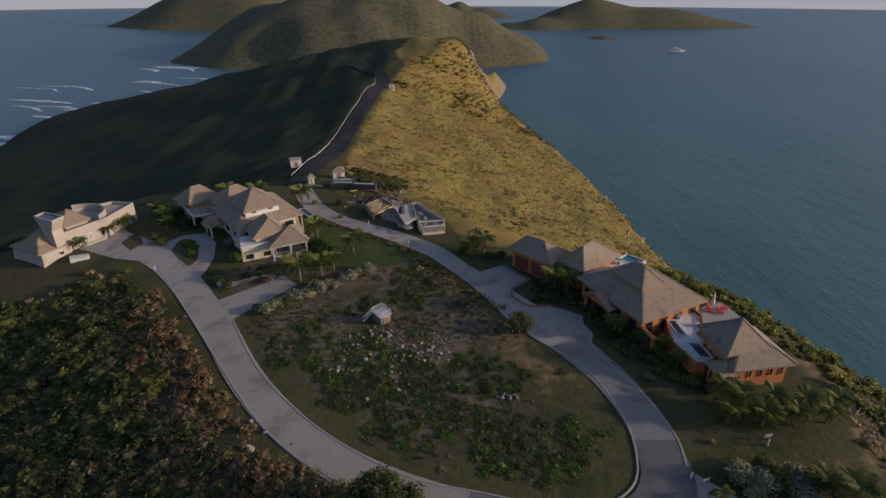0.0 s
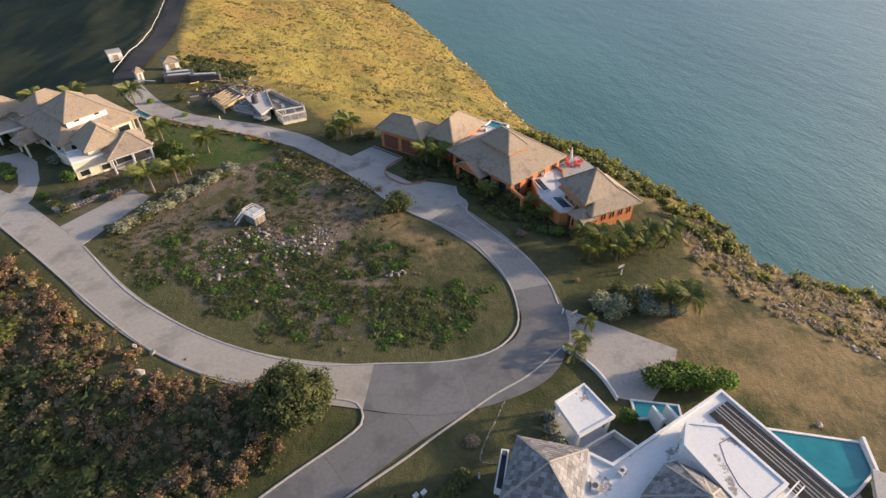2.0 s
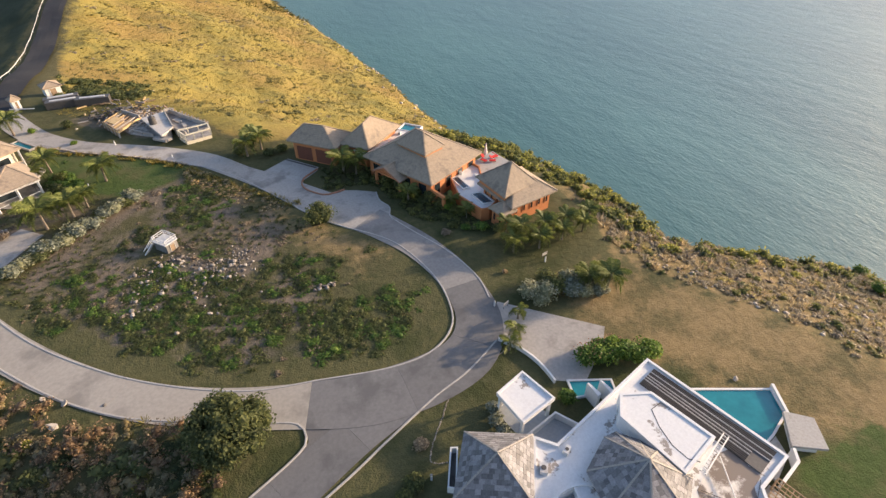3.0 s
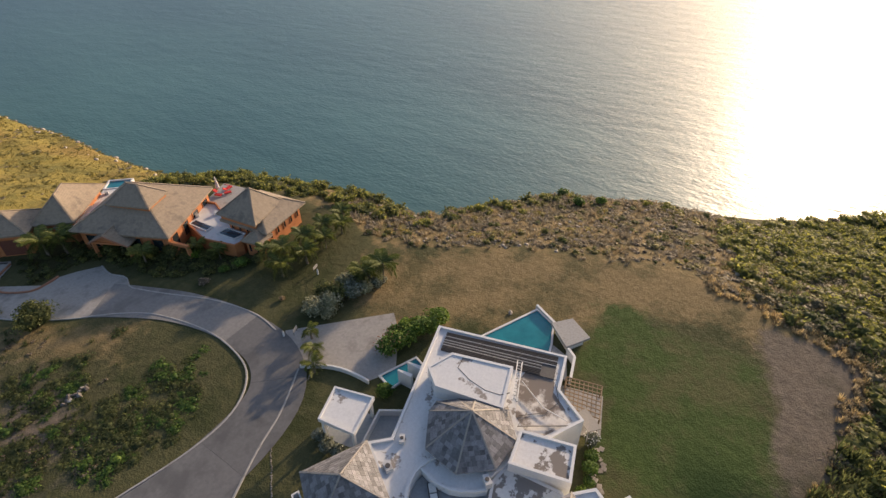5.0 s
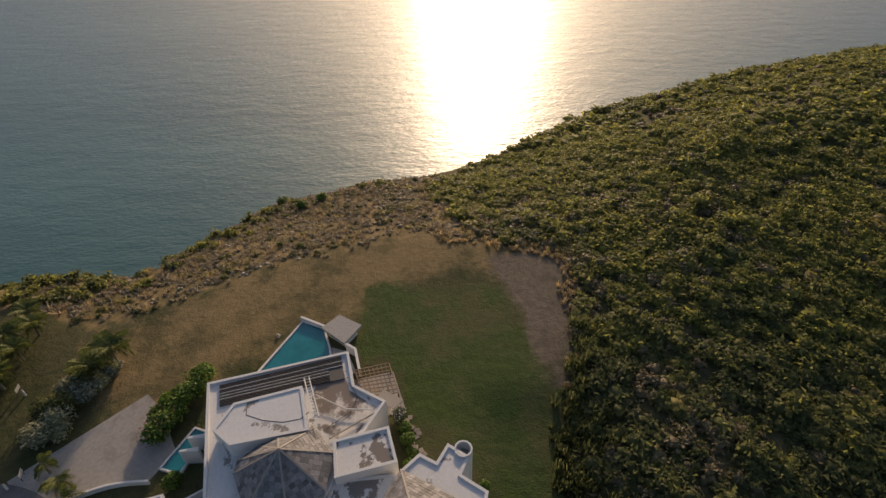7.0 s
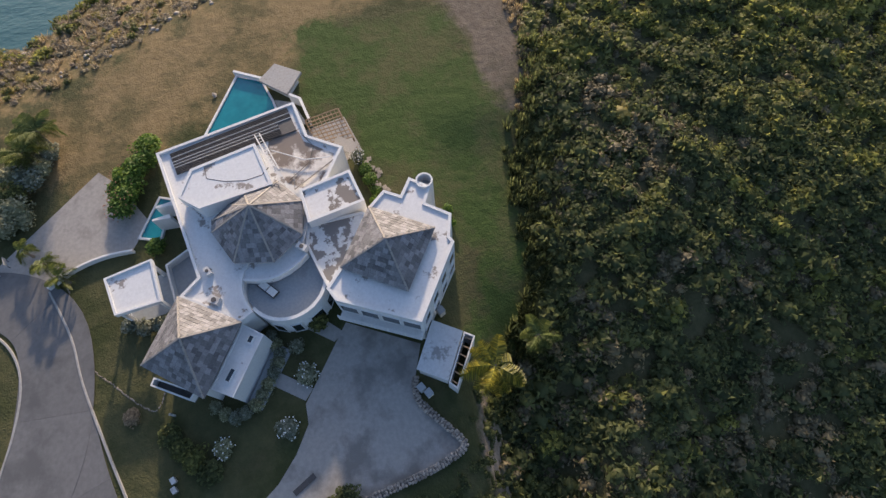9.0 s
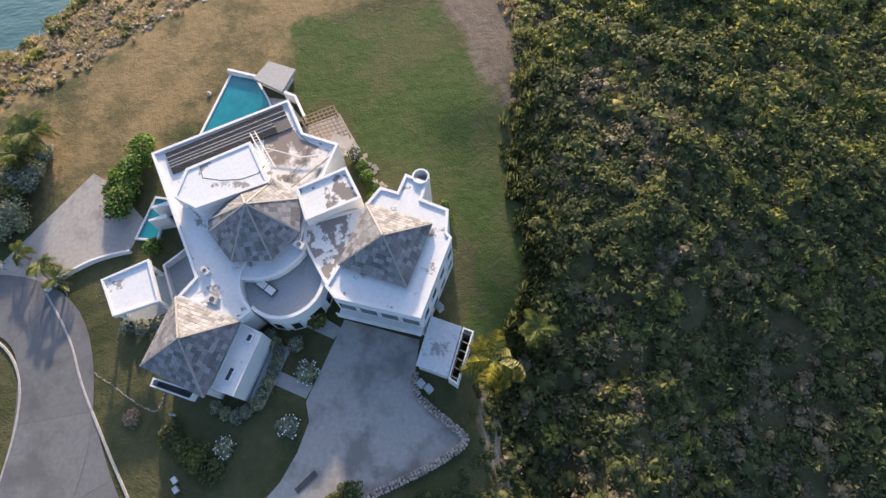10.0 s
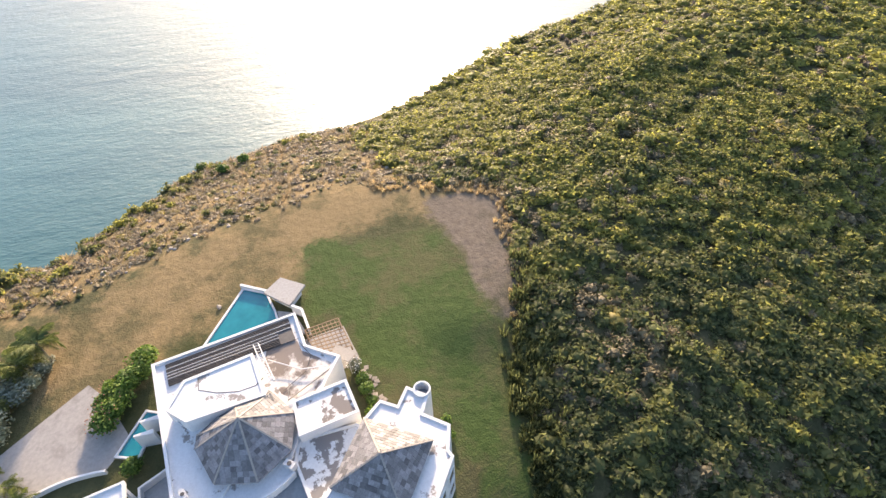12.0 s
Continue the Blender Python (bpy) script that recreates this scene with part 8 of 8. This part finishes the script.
    shrub(x, y, w, h, m, "leafy garden bush near the houses", 240 + k, 300)
shrub(-25.6, 46.0, 0.6, 0.7, leaf_palm_yellow, "small bush covered in yellow flowers", 300, 300, fresh_wood)
for k, (x, y) in enumerate(((93, 31), (84, 43), (74, 51), (92, 22.5), (89, 26))):
    shrub(x, y, 1.3, 1.2, leaf_bright, "lone bush on the cliff edge", 310 + k, 260)

tree = thing("round_tree", (-6.2, 36.6, 70), "round dark-leaved tree beside the road junction", "tree")
base = Vector((-6.2, 36.6, 69.9))
part("trunk", tube([base, base + Vector((0.1, 0, 0.8)), base + Vector((0, 0.1, 1.6))], [0.28, 0.22, 0.2]), bark, tree)
for k in range(6):
    a = k * 1.05
    part("limb", tube([base + Vector((0, 0.1, 1.3)), base + Vector((math.cos(a) * 0.9, math.sin(a) * 0.9, 2.1)), base + Vector((math.cos(a) * 1.9, math.sin(a) * 1.9, 2.9))], [0.12, 0.08, 0.03], 6), bark, tree)
vs, fs, n = [], [], 0
for k in range(52):
    up = 1 - 1.7 * (k + 0.5) / 52
    d = Vector((math.sqrt(1 - up * up) * math.cos(2.4 * k), math.sqrt(1 - up * up) * math.sin(2.4 * k), up)) * (random.uniform(0.85, 1.08) if k % 4 else 0.5)
    v, f = leaf_ball(130, 0.14, 400 + k, 0.9, 0.66)
    at = base + Vector((d.x * 3.3, d.y * 3.3, 2.9 + d.z * 2.0))
    v = v * 1.45 + np.array([at.x, at.y, at.z - 0.6]) - np.array([-6.2, 36.6, 70])
    vs.append(v), fs.append(f + n)
    n += len(v)
crown = new("crown", mesh_of("crown", np.concatenate(vs), np.concatenate(fs), leaf_brush, np.full(n, 0.4)))
crown.parent = tree
ORIGIN[crown.name] = Vector((-6.2, 36.6, 70))

# ---- stone walls and edging ----


def stone_wall(line, high, wide, label, size=0.42, low=0.0):
    """A rough wall of single stones along points x, y, on a core."""
    pts = curve([(x, y, 0) for x, y in line], size * 0.9)
    left = sides_of(pts)
    ob = thing("stone_wall", (*line[0], 70), label, "stone wall", kind="structure")
    bm = bmesh.new()
    for (a, b) in zip(pts, pts[1:]):
        bar((a[0], a[1], 70 + (high + low) / 2 - 0.15), (b[0], b[1], 70 + (high + low) / 2 - 0.15), wide * 0.8, high - low, bm)
    part("core", bm, dark_rock, ob)
    for (x, y, _), n in zip(pts, left):
        for s in ((-0.35, 0.0, 0.35) if wide > 0.5 else (0,)):
            for z in ((high, high * 0.35) if high > 0.4 else (high,)):
                m = Matrix.LocRotScale((x + n[0] * s * wide + random.uniform(-0.05, 0.05), y + n[1] * s * wide + random.uniform(-0.05, 0.05), 70 + z - 0.12), Euler((random.uniform(-0.3, 0.3), random.uniform(-0.3, 0.3), random.uniform(0, 6))), Vector((1, random.uniform(0.75, 1.0), 0.75)) * size * random.uniform(0.85, 1.25))
                piece("stone", random.choice(wall_stones), m, ob)
    return ob


wall_stones = [rock_mesh(40 + k, stone) for k in range(4)]
stone_wall([(9.7, 2.3), (7.8, 2.4), (5.8, 1.0), (3.8, -0.7), (2.8, -0.8), (1.7, 1.9), (1.0, 4.8), (0.2, 8.3)], 0.5, 0.6, "low rough stone wall round the driveway edge", 0.32, -1.2)
stone_wall([(29.4, 37.0), (26.7, 36.1), (17.8, 33.2), (14.5, 30.4), (11.4, 26.6), (13.0, 25.5)], 0.12, 0.3, "low garden edging of pale stones", 0.2)
stone_wall([(-43.6, 89.4), (-41.4, 86.2), (-38.6, 87.4), (-35.8, 89.4), (-32.8, 90.2)], 0.6, 0.6, "low stone terrace wall below the cream house", 0.5)
stone_wall([(-29, 119.2), (-23, 114.2), (-16, 109.6), (-9.4, 104.5), (-5.4, 100.9)], 0.35, 0.45, "low dry-stone edging along the lawn", 0.5)
kerb([(25.6, 37.4), (27.0, 35.4), (27.9, 33.0), (28.2, 30.8), (28.2, 29.0)], 0.25, 0.6, white_paint, "curved low white wall at the parking spur", "low_wall")

# ---- posts, signs, boats, surf ----


def bollard(x, y, high, label):
    z = ground(x, y)
    ob = thing("marker_post", (x, y, z), label, "post", "marker posts along the road")
    part("post", tube([(x, y, z - 0.1), (x, y, z + high)], [0.12, 0.1], 8), white_paint, ob)
    part("cap", tube([(x, y, z + high), (x, y, z + high + 0.12)], [0.14, 0.06], 8), kerb_concrete, ob)


for x, y in ((-57.2, 93.0), (-7.6, 104.8), (-21.6, 99.4), (-17.6, 115.6), (28.2, 42.9), (39.6, 47.8), (10.6, 24.6)):
    bollard(x, y, 0.9, "short white marker post beside the road")
for x, y, turn in ((29.4, 42.0, 20), (40.0, 48.6, 10)):
    z = ground(x, y)
    ob = thing("sign_board", (x, y, z), "small plain pale sign on two legs", "sign", "garden signs")
    part("panel", box_at(pose(x, y, z + 0.8, 0, 0, turn), 1.0, 0.06, 0.5), kerb_concrete, ob)
    for s in (-0.4, 0.4):
        part("leg", box_at(pose(x, y, z + 0.3, 0, 0, turn) @ pose(s, 0.05, 0), 0.07, 0.05, 0.7), dark_metal, ob)
for x, y in ((5.0, 24.5), (4.2, 24.4)):
    z = ground(x, y)
    ob = thing("utility_box", (x, y, z), "small pale utility box on the grass verge", "utility box", "utility boxes on the verge")
    part("body", block(rect(x, y, 0.5, 0.36, 30), z - 0.05, z + 0.4, 0.02), shell_concrete, ob)
    part("lid", block(rect(x, y, 0.56, 0.42, 30), z + 0.4, z + 0.46), light_metal, ob)
guard = thing("guard_rail", (-47, 190, 68), "long pale guard rail along the ridge road", "guard rail")
line = curve([(x - w - 1.2, y, 0) for x, y, w in RIDGE_ROAD[1:9]], 8.0)
for a, b in zip(line, line[1:]):
    za, zb = ground(a[0], a[1]), ground(b[0], b[1])
    part("rail", bar((a[0], a[1], za + 0.7), (b[0], b[1], zb + 0.7), 0.08, 0.2), light_metal, guard)
    part("post", bar((a[0], a[1], za - 0.2), (a[0], a[1], za + 0.7), 0.1), light_metal, guard)

yacht = thing("motor_yacht", (505, 1220, 0), "white motor yacht anchored in the bay", "boat")
hull = prism(bmesh.new(), [(491, 1216), (512, 1217), (521, 1221), (512, 1225), (491, 1225)], -1, 3.2, top=[(490, 1215.4), (512, 1216.2), (525, 1221), (512, 1225.8), (490, 1225.6)])
part("hull", hull, white_paint, yacht)
part("cabin", block([(496, 1217.6), (510, 1218), (513, 1221), (510, 1224), (496, 1223.6)], 3.2, 6.2, 0.2), white_paint, yacht)
part("bridge", block([(499, 1218.6), (507, 1219), (507, 1223), (499, 1222.6)], 6.2, 8.4, 0.2), white_paint, yacht)
part("mast", tube([(502, 1221, 8), (501, 1221, 15)], [0.25, 0.12]), white_paint, yacht)
part("window_band", block([(497, 1217.3), (510.4, 1217.7), (513.4, 1221), (510.4, 1224.3), (497, 1223.9)], 4.2, 5.2), glass, yacht)


def surf(points, wide, name="surf"):
    """A broken line of foam on the water."""
    pts = curve([(x, y, 0) for x, y in points], 6.0)
    left, bm = sides_of(pts), bmesh.new()
    rows = []
    for k, ((x, y, _), n) in enumerate(zip(pts, left)):
        taper = math.sin(math.pi * (k + 0.5) / len(pts)) ** 0.6
        a, b = wide * taper * random.uniform(0.3, 1.0), wide * taper * random.uniform(0.2, 0.7)
        rows.append([bm.verts.new((x + n[0] * a, y + n[1] * a, 0.12)), bm.verts.new((x, y, 0.5 * taper + 0.12)), bm.verts.new((x - n[0] * b, y - n[1] * b, 0.12))])
    for a, b in zip(rows, rows[1:]):
        bm.faces.new((a[0], b[0], b[1], a[1]))
        bm.faces.new((a[1], b[1], b[2], a[2]))
    return tagged(part(name, bm, foam), "white breaking surf off the windward shore", "surf", kind="stuff")


breakers = random.Random(44)
for cx, cy, dx, dy, count, w in ((-440, 960, 60, 30, 5, 9), (-395, 820, 45, 40, 3, 7), (-355, 740, 40, 50, 2, 7), (-440, 640, 55, 30, 4, 8), (-380, 560, 30, 40, 4, 11), (-345, 430, 30, 50, 4, 10), (-540, 740, 40, 40, 3, 6), (-330, 350, 25, 40, 3, 9)):
    for k in range(count):
        x, y, long = cx + breakers.uniform(-dx, dx), cy + breakers.uniform(-dy, dy), breakers.uniform(20, 60)
        pts = ((x - long, y + breakers.uniform(4, 16)), (x, y), (x + long * 0.8, y - breakers.uniform(8, 30)))
        surf(pts, w * breakers.uniform(0.5, 1.2))
